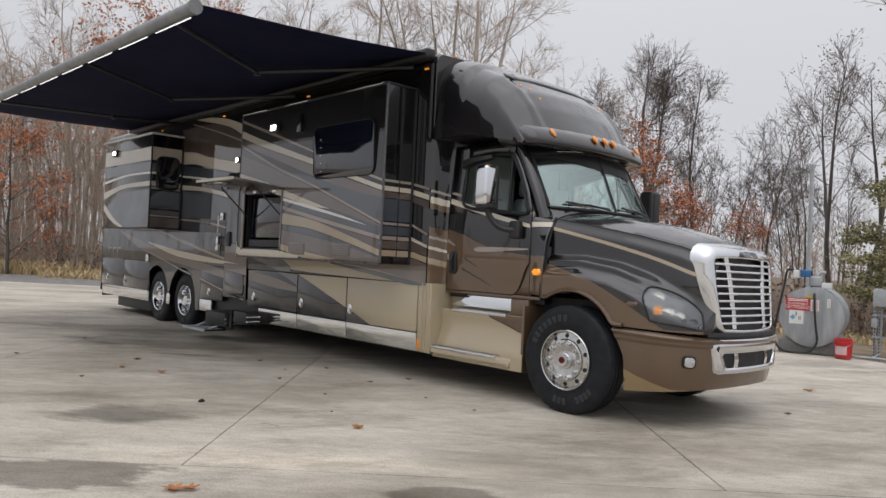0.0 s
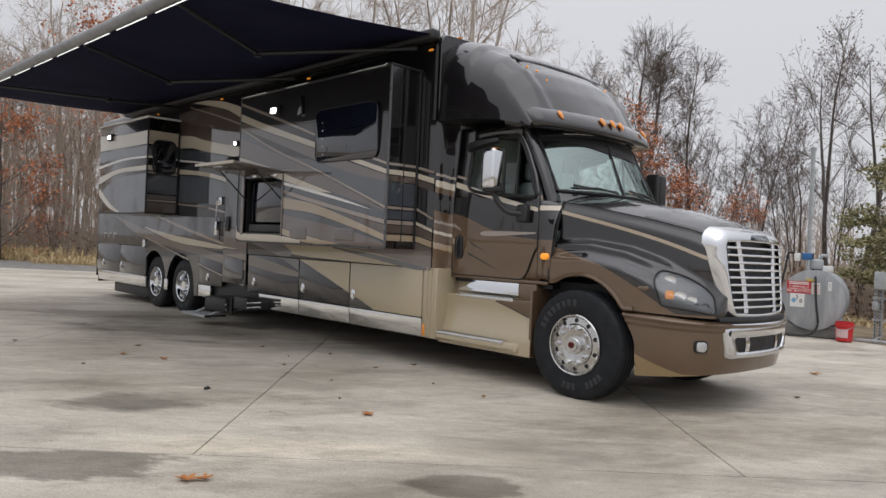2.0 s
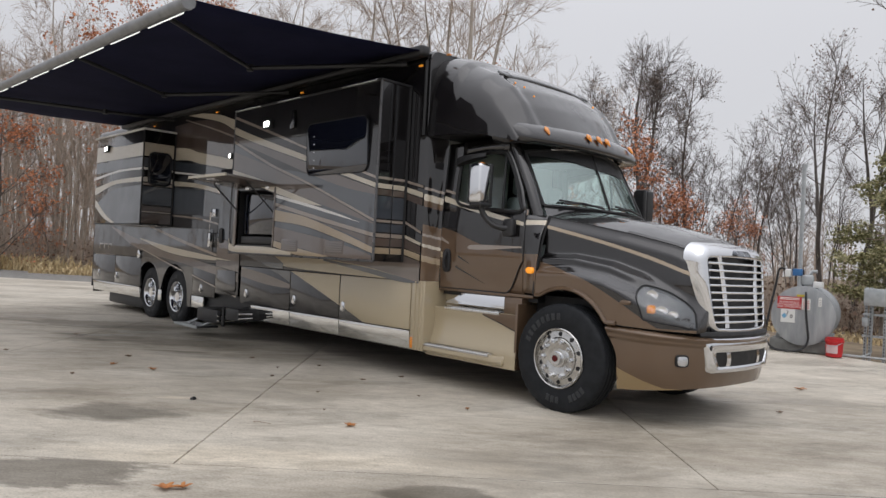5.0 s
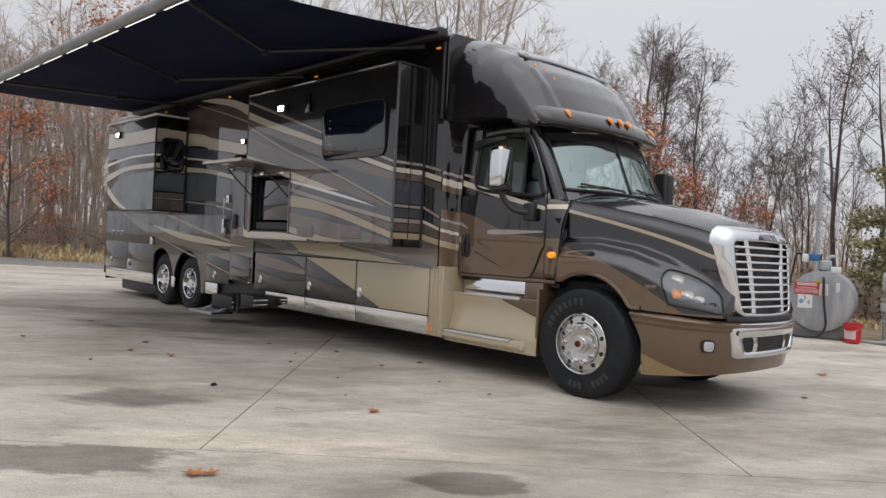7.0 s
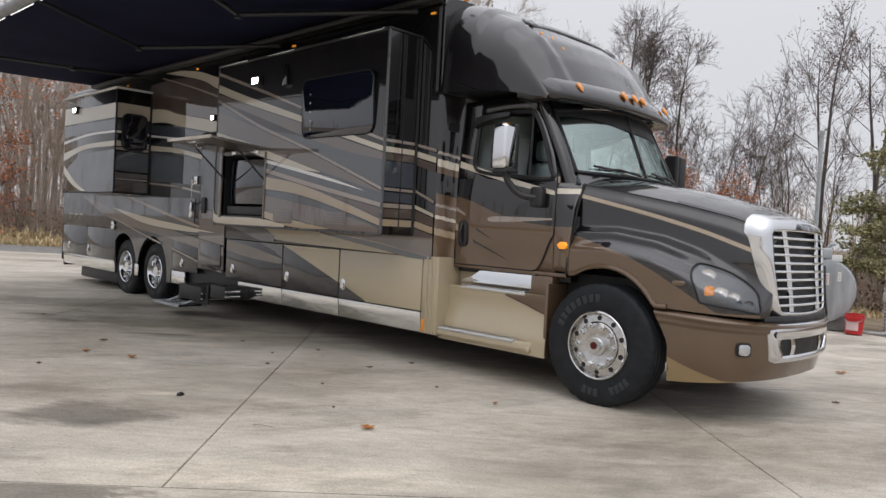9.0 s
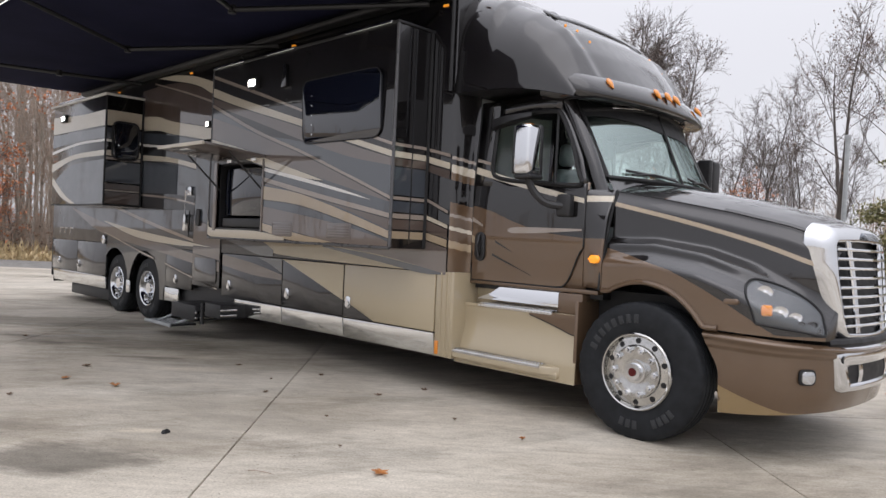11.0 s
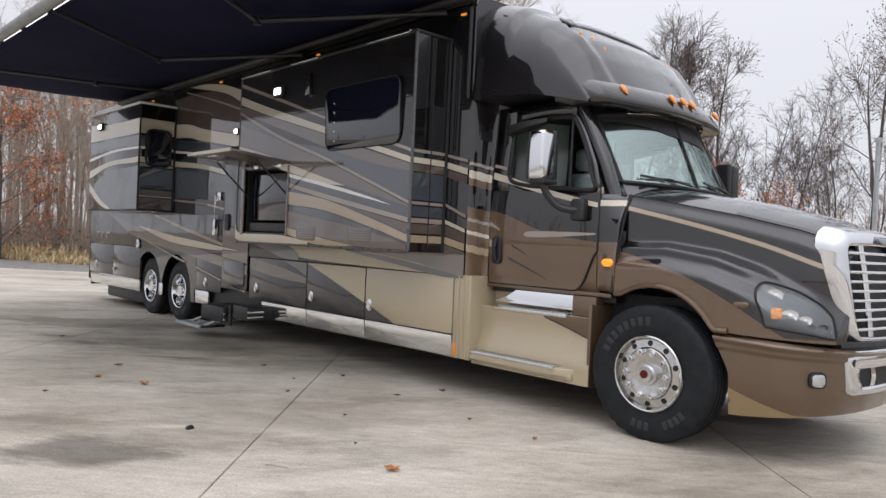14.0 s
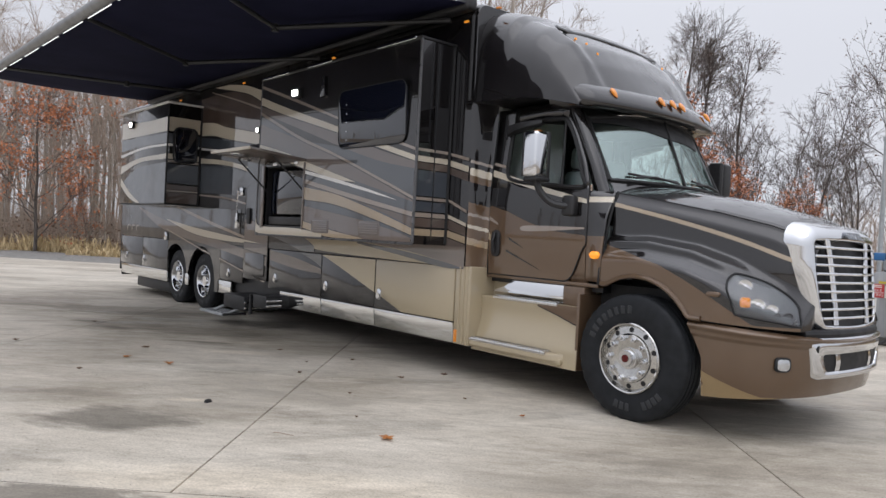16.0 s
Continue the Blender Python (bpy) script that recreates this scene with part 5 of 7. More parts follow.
def ws_out(u, v, d):
    x, y, z = ws(u, v)
    return (x + d, y, z + 0.4 * d)




def band_low(u):
    return 0.90 - 0.19 * smooth_step(-1.0, 0.15, u) + 0.17 * smooth_step(0.70, 0.98, u)


# matt black sheet in place of the brow's underside mirrored in the glass
grid_mesh("sun_band", [[ws_out(u, band_low(u) + (0.985 - band_low(u)) * k / 3, off) for u in [-0.97 + 1.94 * i / 48 for i in range(49)]] for k in range(4)], SEAL, shield, "dark reflection of the brow along the top")
# two aluminium strips imitate bright reflections under the brow
for u0, u1 in ((-0.70, -0.12), (0.06, 0.52)):
    grid_mesh("visor_strip", [[ws_out(u0 + (u1 - u0) * k / 8, v, d) for k in range(9)] for v, d in ((0.985, 0.035), (1.02, 0.028))], ALLOY, shield, "bright reflection under the brow, built as a strip", thick=0.006)
# scuttle between the glass and the hood
scuttle = [[ws(u, 0.02) for u in [-1 + 2 * i / N for i in range(N + 1)]], [(-0.47 + 0.11 * (1 - u * u), u * 0.955 + 0.06, 1.985 + 0.045 * (1 - u * u)) for u in [-1 + 2 * i / N for i in range(N + 1)]], [(-0.40 + 0.02 * (1 - u * u), u * 0.96, 1.905 + 0.10 * (1 - u * u)) for u in [-1 + 2 * i / N for i in range(N + 1)]]]
grid_mesh("scuttle", scuttle, PAINT["charcoal"], motorhome, smooth=70)
part("divider", tube([ws_out(0.0, v / 8, 0.008) for v in range(9)], 0.013, 6), SEAL, shield)
edge = [ws_out(-1, v / 8, 0.004) for v in range(9)] + [ws_out(-1 + 2 * i / N, 1, 0.004) for i in range(N + 1)] + [ws_out(1, 1 - v / 8, 0.004) for v in range(9)] + [ws_out(1 - 2 * i / N, 0, 0.004) for i in range(N + 1)]
part("windshield_seal", tube(edge, 0.022, 6), SEAL, shield)
for s, a in ((-1, -0.80), (1, 0.12)):
    wp = part("wiper", tube([ws_out(a + 0.02, 0.03, 0.05), ws_out(a + 0.30, 0.07, 0.045), ws_out(a + 0.62, 0.01, 0.05)], 0.011, 6), TRIM, shield)
    part("wiper_blade", tube([ws_out(a + 0.0, 0.10, 0.03), ws_out(a + 0.62, 0.045, 0.035)], 0.012, 6), TRIM, wp)
# dashboard, seats and headliner glimpsed through the glass
part("dashboard", box(-0.95, -0.50, -0.9, 0.9, 1.65, 1.90, 0.05), DARK, motorhome)
for y in (-0.5, 0.5):
    seat = part("cab_seat", box(-1.55, -1.40, y - 0.25, y + 0.25, 1.35, 2.15, 0.06, 3), GALV, motorhome, "grey cab seat")
    part("headrest", box(-1.53, -1.42, y - 0.14, y + 0.14, 2.18, 2.40, 0.05, 3), GALV, seat)

# ---- hood ----
HX0, HX1 = -0.385, 1.20


def hood_u(x):
    return lerp_table(x, [(-0.4, 0.925), (0.0, 0.865), (0.4, 0.79), (0.8, 0.705), (1.0, 0.655), (1.1, 0.605), (1.2, 0.545)])


def hood_edge(x):
    return lerp_table(x, [(-0.4, 1.925), (0.0, 1.86), (0.5, 1.765), (0.9, 1.67), (1.0, 1.635), (1.1, 1.575), (1.2, 1.48)])


def hood_crown(x):
    return lerp_table(x, [(-0.4, 2.045), (0.0, 1.985), (0.5, 1.895), (0.9, 1.79), (1.0, 1.755), (1.1, 1.68), (1.2, 1.58)])


def fender_w(x):
    return lerp_table(x, [(-0.4, 1.115), (-0.1, 1.13), (0.45, 1.135), (0.65, 1.125), (0.78, 1.09), (0.9, 1.035), (1.0, 0.97), (1.1, 0.89), (1.17, 0.81), (1.2, 0.76)])


def fender_crown(x):
    return lerp_table(x, [(-0.4, 1.36), (0.0, 1.37), (0.4, 1.31), (0.7, 1.21), (0.95, 1.08), (1.2, 0.95)])


def hood_y(x, z):
    """Half width of the hood and fender side."""
    c = fender_crown(x)
    # two rounded steps with a crease between them, merging towards the nose
    two = 0.50 * smooth_step(c + 0.19, c + 0.115, z) + 0.50 * smooth_step(c + 0.075, c - 0.04, z)
    one = smooth_step(c + 0.20, c - 0.07, z)
    k = smooth_step(0.95, 0.55, x)
    f = two * k + one * (1 - k)
    upper = hood_u(x) + (0.05 * smooth_step(hood_edge(x), hood_edge(x) - 0.12, z) + 0.02 * smooth_step(hood_edge(x) - 0.1, 1.3, z)) * (1 - 0.85 * smooth_step(1.04, 1.18, x))
    return upper + (fender_w(x) - upper) * f


def hood_low(x):
    if x < 0.60:
        d = min(abs(x + 0.01) / 0.615, 1.0)
        arch = 0.50 + 0.69 * math.sqrt(max(1 - d * d, 0.0))
        return max(arch, 0.905) if x > 0 else max(arch, 1.10)
    return lerp_table(x, [(0.6, 0.905), (1.2, 0.875)])


def paint_line(x):
    """Height at which the bronze of the fender meets the charcoal."""
    return max(lerp_table(x, [(-0.4, 1.46), (0.2, 1.31), (0.45, 1.20), (0.66, 1.09), (0.80, 1.0), (0.95, 0.90)]), hood_low(x) + 0.004)


def hood_rows(sign):
    out = []
    for i in range(57):
        x = HX0 + (HX1 - HX0) * i / 56
        u, ze, zc = hood_u(x), hood_edge(x), hood_crown(x)
        row = [(x, sign * u * k / 12, zc + (ze - zc) * (k / 12) ** 2.6) for k in range(13)]
        lo, zp = hood_low(x), paint_line(x)
        heights = [ze + (zp - ze) * k / 54 for k in range(1, 55)] + [zp + (lo - zp) * k / 12 for k in range(1, 13)]
        out.append(row + [(x, sign * hood_y(x, z), z) for z in heights])
    return out


def hood_pick(i, j):
    return 1 if j >= 66 else 0


REFLECTOR = plain("bright reflector", (0.78, 0.79, 0.80), 0.16, 0.9)
hood = None
for sign in (-1, 1):
    h = grid_mesh("hood", hood_rows(sign), [PAINT["charcoal"], PAINT["bronze"]], motorhome, "charcoal hood with a bronze fender arch", smooth=60, pick=hood_pick)
    hood = h if sign < 0 else hood
    part("hood_seam", tube([(x, sign * (hood_u(x) + 0.001), hood_edge(x)) for x in [HX0 + 0.01 + 1.40 * q / 40 for q in range(41)]], 0.0045, 6), SEAL, h)
    # arch lip
    lip_pts = []
    for i in range(41):
        x = HX0 + 0.01 + (0.595 - HX0 - 0.01) * i / 40
        lip_pts.append((x, sign * (hood_y(x, hood_low(x)) + 0.004), hood_low(x) + 0.012))
    part("arch_lip", tube(lip_pts, 0.022, 8), PAINT["bronze"], h)
    # hood stripe
    for mat, up, lo, o in (("tan", [(-0.38, 1.835), (0.2, 1.70), (0.7, 1.56), (1.07, 1.425), (1.14, 1.395)], [(-0.38, 1.80), (0.2, 1.665), (0.7, 1.525), (1.07, 1.39), (1.14, 1.36)], 0.004),):
        a, b = curve_through([(x, 0, z) for x, z in up], 24), curve_through([(x, 0, z) for x, z in lo], 24)
        grid_mesh("stripe", [[(p.x, sign * (hood_y(p.x, p.z) + o), p.z) for p in c] for c in (a, b)], PAINT[mat], h)
    last = hood_rows(sign)[-1][12:]
    inner_edge = [(1.215 - 0.06 * smooth_step(0.9, 1.6, z), sign * (0.535 + 0.05 * smooth_step(0.9, 1.45, z)), z) for _, _, z in last]
    middle = [((a[0] + b[0]) / 2 + 0.015, (a[1] + b[1]) / 2, a[2]) for a, b in zip(last, inner_edge)]
    grid_mesh("nose_panel", [last, middle, inner_edge, [(x - 0.1, y * 0.9, z) for x, y, z in inner_edge]], PAINT["charcoal"], h, smooth=60)
    # gap between hood and cowl
    part("hood_gap", tube([tuple(v) for v in curve_through([(-0.392, sign * 0.915, 1.93), (-0.392, sign * 1.0, 1.75), (-0.40, sign * 1.06, 1.5), (-0.40, sign * 1.105, 1.3), (-0.41, sign * 1.11, 1.11)], 16)], 0.014, 8), SEAL, h)
    mk = part("side_marker", add_prism(bmesh.new(), rounded(0.635, 0.735, 1.095, 1.135, 0.018), lambda a, b, d: (a, sign * (fender_w(a) - 0.01 + d), b), 0.03, 0.008), PAINT["bronze"], h)
    # headlight
    outline = [(0.84, 0.978), (0.818, 1.05), (0.799, 1.11), (0.757, 1.184), (0.735, 1.23), (0.742, 1.262), (0.775, 1.274), (0.87, 1.247), (0.98, 1.20), (1.075, 1.135), (1.145, 1.054), (1.18, 0.974), (1.192, 0.93), (1.180, 0.917), (1.10, 0.937), (0.975, 0.957), (0.88, 0.972), (0.85, 0.975)]
    ring = [tuple(v) for v in curve_through([(x, 0, z) for x, z in outline] + [(outline[0][0], 0, outline[0][1])], 90)][:-1]
    cx, cz = 0.96, 1.07

    def lens_row(f, o):
        return [(cx + (x - cx) * f, sign * (hood_y(cx + (x - cx) * f, cz + (z - cz) * f) + o), cz + (z - cz) * f) for x, _, z in ring]

    head = grid_mesh("headlight", [lens_row(f, 0.003) for f in (1.0, 0.8, 0.6, 0.4, 0.2, 0.01)], plain("headlight housing", (0.055, 0.060, 0.066), 0.32, 0.3), motorhome, "clear headlight with round reflectors", wrap=True, smooth=60)
    lens = grid_mesh("lens", [lens_row(1.0, 0.004), lens_row(0.96, 0.022), lens_row(0.8, 0.034), lens_row(0.5, 0.038), lens_row(0.2, 0.040), lens_row(0.01, 0.040)], LENS, head, "", wrap=True, smooth=70)
    lens.visible_shadow = False
    part("headlight_seal", tube([(x, sign * (hood_y(x, z) + 0.004), z) for x, _, z in [(cx + (x - cx) * 1.03, 0, cz + (z - cz) * 1.03) for x, _, z in ring + ring[:1]]], 0.010, 6), SEAL, head)
    for bx, bz, br, mat in ((0.843, 1.191, 0.050, REFLECTOR), (0.898, 1.070, 0.036, AMBER), (0.966, 1.060, 0.046, REFLECTOR), (1.046, 1.030, 0.036, REFLECTOR), (1.132, 0.985, 0.026, SEAL), (1.085, 0.99, 0.018, SEAL)):
        def blunt(a, square=mat is AMBER):
            return 0.82 / max(abs(math.cos(a)), abs(math.sin(a)), 0.75) if square else 1.0
        rr = []
        for k, (f, o) in enumerate(((1.0, 0.006), (0.96, 0.016), (0.86, 0.014), (0.55, 0.009), (0.26, 0.008), (0.20, 0.015), (0.01, 0.018)) if mat is not AMBER else ((1.0, 0.006), (0.95, 0.014), (0.5, 0.019), (0.01, 0.020))):
            rr.append([(bx + br * f * blunt(a) * math.cos(a), sign * (hood_y(bx, bz) + o - 0.9 * (br * f * math.cos(a)) * (fender_w(bx) - fender_w(bx + 0.06)) / 0.06), bz + br * f * blunt(a) * (1.3 if mat is AMBER else 1.0) * math.sin(a)) for a in [2 * math.pi * q / 20 for q in range(20)]])
        grid_mesh("reflector", rr, mat, head, "amber turn lamp" if mat is AMBER else "", wrap=True, smooth=60)

# ---- bumper ----
BPLAN = [(0.605, 1.105), (0.75, 1.095), (0.90, 1.045), (1.02, 0.96), (1.12, 0.845), (1.20, 0.72), (1.26, 0.56), (1.30, 0.35), (1.315, 0.15), (1.32, 0.0)]
half = [tuple(v) for v in curve_through([(x, -y, 0) for x, y in BPLAN], 30)]
plan = half + [(x, -y, 0) for x, y, _ in half[-2::-1]]


def bumper_row(f):
    row = []
    for x, y, _ in plan:
        zt = lerp_table(x, [(0.6, 0.90), (1.1, 0.855), (1.32, 0.83)])
        zb = lerp_table(x, [(0.6, 0.31), (1.0, 0.345), (1.2, 0.365), (1.32, 0.375)])
        z = zb + (zt - zb) * f
        tuck = -0.05 * (1 - f) ** 3 + 0.018 * smooth_step(0.80, 0.825, f) + 0.022 * smooth_step(0.89, 0.915, f) - 0.045 * smooth_step(0.95, 1.0, f)
        nx, ny = (x - 0.4), y
        l = math.hypot(nx, ny)
        if x < 0.85:
            # the end follows the wheel arch
            x -= 0.125 * smooth_step(0.45, 1.0, f) * (0.85 - x) / 0.245
        row.append((x + tuck * nx / l, y + tuck * ny / l, z))
    return row


bumper = grid_mesh("bumper", [bumper_row(k / 40) for k in range(41)], PAINT["bronze"], motorhome, "bronze front bumper with a chrome centre", smooth=60)
for flip in (False, True):
    lowrow, uprow = [], []
    for k in range(15):
        r0 = [bumper_row(q / 40)[k] for q in range(41)]
        limit = lerp_table(r0[0][0], [(0.55, 0.53), (1.0, 0.36)])
        col = [p for p in r0 if p[2] <= limit] or r0[:1]
        n = Vector((r0[0][0] - 0.4, r0[0][1], 0)).normalized() * 0.004
        lowrow.append(Vector(col[0]) + n)
        uprow.append(Vector((col[-1][0], col[-1][1], max(limit, col[0][2] + 0.001))) + n)
    sgn = -1 if flip else 1
    mids = [(a + b) / 2 for a, b in zip(lowrow, uprow)]
    grid_mesh("bumper_corner", [[(v.x, v.y * sgn, v.z) for v in r] for r in (lowrow, mids, uprow)], PAINT["gold"], bumper)
part("bumper_backing", box(0.62, 1.18, -0.60, 0.60, 0.45, 0.86), SEAL, bumper)


def front_x(y):
    return lerp_table(abs(y), [(0, 1.32), (0.15, 1.315), (0.35, 1.30), (0.56, 1.26), (0.72, 1.20)])


def front_strip(ys, z0, z1, o, mat, name, parent, label="", r=0.02):
    rows_f = []
    for z, oo in ((z0, o - 0.02), (z0 + 0.008, o), ((z0 + z1) / 2, o + 0.008), (z1 - 0.008, o), (z1, o - 0.02)):
        rows_f.append([(front_x(y) + oo, y, z) for y in ys])
    return grid_mesh(name, rows_f, mat, parent, label, smooth=60)


ys = [-0.66 + 1.32 * k / 40 for k in range(41)]
def frame_loop(half_top, half_low, z0, z1, r):
    """Tapered rounded rectangle, always 72 points."""
    out = []
    corners = ((1, z1 - r, half_top, 0), (-1, z1 - r, half_top, 1), (-1, z0 + r, half_low, 2), (1, z0 + r, half_low, 3))
    for s, z, h, q in corners:
        for k in range(6):
            a = math.pi / 2 * (q + k / 5)
            out.append((s * (h - r) + r * math.cos(a), z + r * math.sin(a)))
        if q in (0, 2):
            e = -1 if q == 0 else 1
            out += [(-e * (h - r) * (1 - 2 * k / 25) , z + (r if q == 0 else -r)) for k in range(1, 25)]
        else:
            h2 = half_low if q == 1 else half_top
            za, zb = z, (z0 + r if q == 1 else z1 - r)
            out += [(s * (h + (h2 - h) * k / 7), za + (zb - za) * k / 7) for k in range(1, 7)]
    return out


def frame_row(half_top, half_low, z0, z1, r, o):
    return [(front_x(u) + o, u, z) for u, z in frame_loop(half_top, half_low, z0, z1, r)]


chrome_bar = grid_mesh("bumper_chrome", [frame_row(*q) for q in ((0.665, 0.625, 0.512, 0.832, 0.06, -0.03), (0.665, 0.625, 0.512, 0.832, 0.06, 0.010), (0.655, 0.615, 0.522, 0.822, 0.055, 0.024), (0.60, 0.56, 0.545, 0.76, 0.05, 0.032), (0.545, 0.50, 0.566, 0.706, 0.035, 0.024), (0.538, 0.492, 0.572, 0.700, 0.032, 0.014), (0.535, 0.49, 0.574, 0.698, 0.03, -0.03))], CHROME, bumper, "chrome bumper insert", wrap=True, smooth=60)
for a, b in ((-0.375, -0.31), (0.235, 0.30)):
    front_strip([a + (b - a) * k / 6 for k in range(7)], 0.566, 0.706, 0.014, CHROME, "bumper_upright", bumper)
front_strip([-0.58 + 1.16 * k / 30 for k in range(31)], 0.53, 0.74, 0.006, SEAL, "bumper_opening", bumper)
part("bumper_gap", tube([(front_x(y) - 0.02, y, 0.855) for y in [-0.70 + 1.4 * k / 20 for k in range(21)]], 0.035, 8), SEAL, bumper)
part("tow_eye", tube([(front_x(-0.61) + 0.01, -0.595, 0.745), (front_x(-0.61) + 0.036, -0.595, 0.745)], 0.028, 14), SEAL, bumper)
for sign in (-1, 1):
    fx, fy, fz = 1.118, 0.845, 0.625
    d = Vector((0.80, sign * 0.60, 0))
    t = Vector((-0.60, sign * 0.80, 0))

    def fog_place(a, b, dd, d=d, t=t, sign=sign):
        return tuple(Vector((fx, sign * fy, fz)) + t * a + Vector((0, 0, 1)) * b + d * dd)
    fog = part("fog_lamp", add_prism(bmesh.new(), rounded(-0.062, 0.063, -0.058, 0.052, 0.03), fog_place, 0.012, 0.004), SEAL, bumper)
    part("fog_lens", add_prism(bmesh.new(), rounded(-0.046, 0.048, -0.046, 0.040, 0.024), lambda a, b, dd: fog_place(a, b, dd + 0.010), 0.014, 0.006), plain("fog lens", (0.55, 0.56, 0.57), 0.18, 0.75), fog, "bright fog lamp lens")

# ---- grille ----
def grille_place(u, z, o=0.0):
    """u: metres across; the grille leans back towards the top and bows in plan."""
    return (1.245 - 0.075 * ((z - 0.87) / 0.75) + 0.06 * (1 - (u / 0.62) ** 2) + o, u, z)


def grille_half(z):
    """Half width of the opening."""
    return lerp_table(z, [(0.87, 0.505), (0.93, 0.515), (1.1, 0.545), (1.35, 0.575), (1.57, 0.585)])


# the opening's outline, clockwise from the lower corner, with rounded corners
loop = []
for k in range(13):
    z = 0.985 + 0.53 * k / 12
    loop.append((-grille_half(z), z))
for k in range(1, 6):
    a = math.pi * (1 - k / 10)
    loop.append((-grille_half(1.55) + 0.05 + 0.05 * math.cos(a), 1.515 + 0.05 * math.sin(a)))
loop += [(-0.535 + 1.07 * k / 16, 1.565 + 0.012 * (1 - (k / 8 - 1) ** 2)) for k in range(1, 17)]
loop += [(-u, z) for u, z in loop[17:12:-1]]
loop += [(-u, z) for u, z in loop[12::-1]]
for k in range(1, 7):
    a = -math.pi / 2 * k / 6
    loop.append((grille_half(0.95) - 0.06 + 0.06 * math.cos(a), 0.985 + 0.06 * math.sin(a)))
loop += [(0.455 - 0.91 * k / 12, 0.925 - 0.015 * (1 - (k / 6 - 1) ** 2)) for k in range(1, 13)]
for k in range(1, 6):
    a = -math.pi / 2 - math.pi / 2 * k / 6
    loop.append((-grille_half(0.95) + 0.06 + 0.06 * math.cos(a), 0.985 + 0.06 * math.sin(a)))


def ring_row(d, o):
    row = []
    n = len(loop)
    for k, (u, z) in enumerate(loop):
        (ua, za), (ub, zb) = loop[k - 2], loop[(k + 2) % n]
        tu, tz = ub - ua, zb - za
        l = math.hypot(tu, tz)
        nu, nz = -tz / l, tu / l
        wide = 1.0 + 0.35 * max(nz, 0.0) - 0.12 * max(-nz, 0.0) - 0.40 * abs(nu) * smooth_step(1.40, 1.0, z)
        row.append(grille_place(u + nu * d * wide, z + nz * d * wide, o))
    return row


grille = grid_mesh("grille", [ring_row(*q) for q in ((0.105, -0.16), (0.100, -0.11), (0.092, -0.070), (0.078, -0.036), (0.058, -0.012), (0.034, 0.004), (0.014, 0.008), (0.003, 0.002), (0.0, -0.012), (0.0, -0.07))], CHROME, motorhome, "large chrome grille with horizontal bars", wrap=True, smooth=60)
core = [[grille_place(-0.585 + 1.17 * k / 10, z, -0.07) for k in range(11)] for z in (0.91, 1.1, 1.3, 1.58)]
grid_mesh("grille_core", core, TRIM, grille)
for k in range(9):
    z = 0.975 + 0.068 * k
    w = grille_half(z)
    part("grille_bar", tube([grille_place(-w + 2 * w * q / 14, z, 0.004) for q in range(15)], 0.011, 6), CHROME, grille)
    if k < 8:
        rows_b = [[grille_place(-w * 0.97 + 1.94 * w * q / 14, z + 0.033 + dz, -0.045 - dz * 0.5) for q in range(15)] for dz in (-0.02, 0.02)]
        grid_mesh("grille_slat", rows_b, SEAL, grille)
for u in (-0.34, 0.30):
    for e in (-0.016, 0.012):
        part("grille_post", tube([grille_place(u * (0.96 + 0.22 * (q / 8) ** 2) + e, 0.92 + 0.655 * q / 8, -0.006) for q in range(9)], 0.017, 8), CHROME, grille)
    for k in range(9):
        part("grille_clip", tube([grille_place(u * (0.96 + 0.22 * ((0.055 + 0.068 * k) / 0.655) ** 2) + 0.06 * (q - 1), 0.975 + 0.068 * k, 0.004 + 0.004 * (q == 1)) for q in range(3)], 0.013, 6), CHROME, grille)
part("badge", add_prism(bmesh.new(), rounded(-0.15, 0.15, 1.595, 1.65, 0.022), lambda a, b, d: grille_place(a, b, 0.030 - 0.6 * (b - 1.58) + d), 0.022, 0.004), plain("badge", (0.20, 0.21, 0.23), 0.25, 0.8), grille)
part("grille_valance", tube([grille_place(-0.55 + 1.1 * q / 12, 0.85, -0.05) for q in range(13)], 0.03, 8), SEAL, grille)


# ---- wheels ----
def tyre_mesh(r, width):
    w = width / 2
    prof = [(r * 0.545, -w * 0.74), (r * 0.56, -w * 0.90), (r * 0.66, -w * 0.99), (r * 0.76, -w), (r * 0.86, -w * 0.97), (r * 0.93, -w * 0.93), (r * 0.972, -w * 0.86), (r * 0.992, -w * 0.80), (r, -w * 0.60)]
    for g in (-0.36, 0.0, 0.36):
        prof += [(r, w * (g - 0.06)), (r - 0.014, w * (g - 0.04)), (r - 0.014, w * (g + 0.04)), (r, w * (g + 0.06))]
    prof += [(a, -b) for a, b in prof[8::-1]]
    v, f = ring_of(prof, 128)
    m = len(prof)
    for i in range(0, 128, 4):
        # notched shoulder lugs
        for k, (a, b) in enumerate(prof):
            if a > 0.94 * r and abs(b) > 0.78 * w:
                x, y, z = v[i * m + k]
                v[i * m + k] = (x * 0.982, y, z * 0.982)
    return mesh_of("tyre", v, f, RUBBER, 35)


def front_rim(r):
    prof = [(r * 0.56, -0.125), (r * 0.575, -0.150), (r * 0.558, -0.157), (r * 0.54, -0.152), (r * 0.525, -0.126), (r * 0.508, -0.114), (r * 0.47, -0.116), (r * 0.42, -0.122), (r * 0.398, -0.124), (r * 0.386, -0.142), (r * 0.37, -0.147), (r * 0.28, -0.147), (r * 0.26, -0.142), (0.06, -0.14), (0.001, -0.14)]
    v, f = ring_of(prof, 60)
    return mesh_of("rim", v, f, RIM, 30)


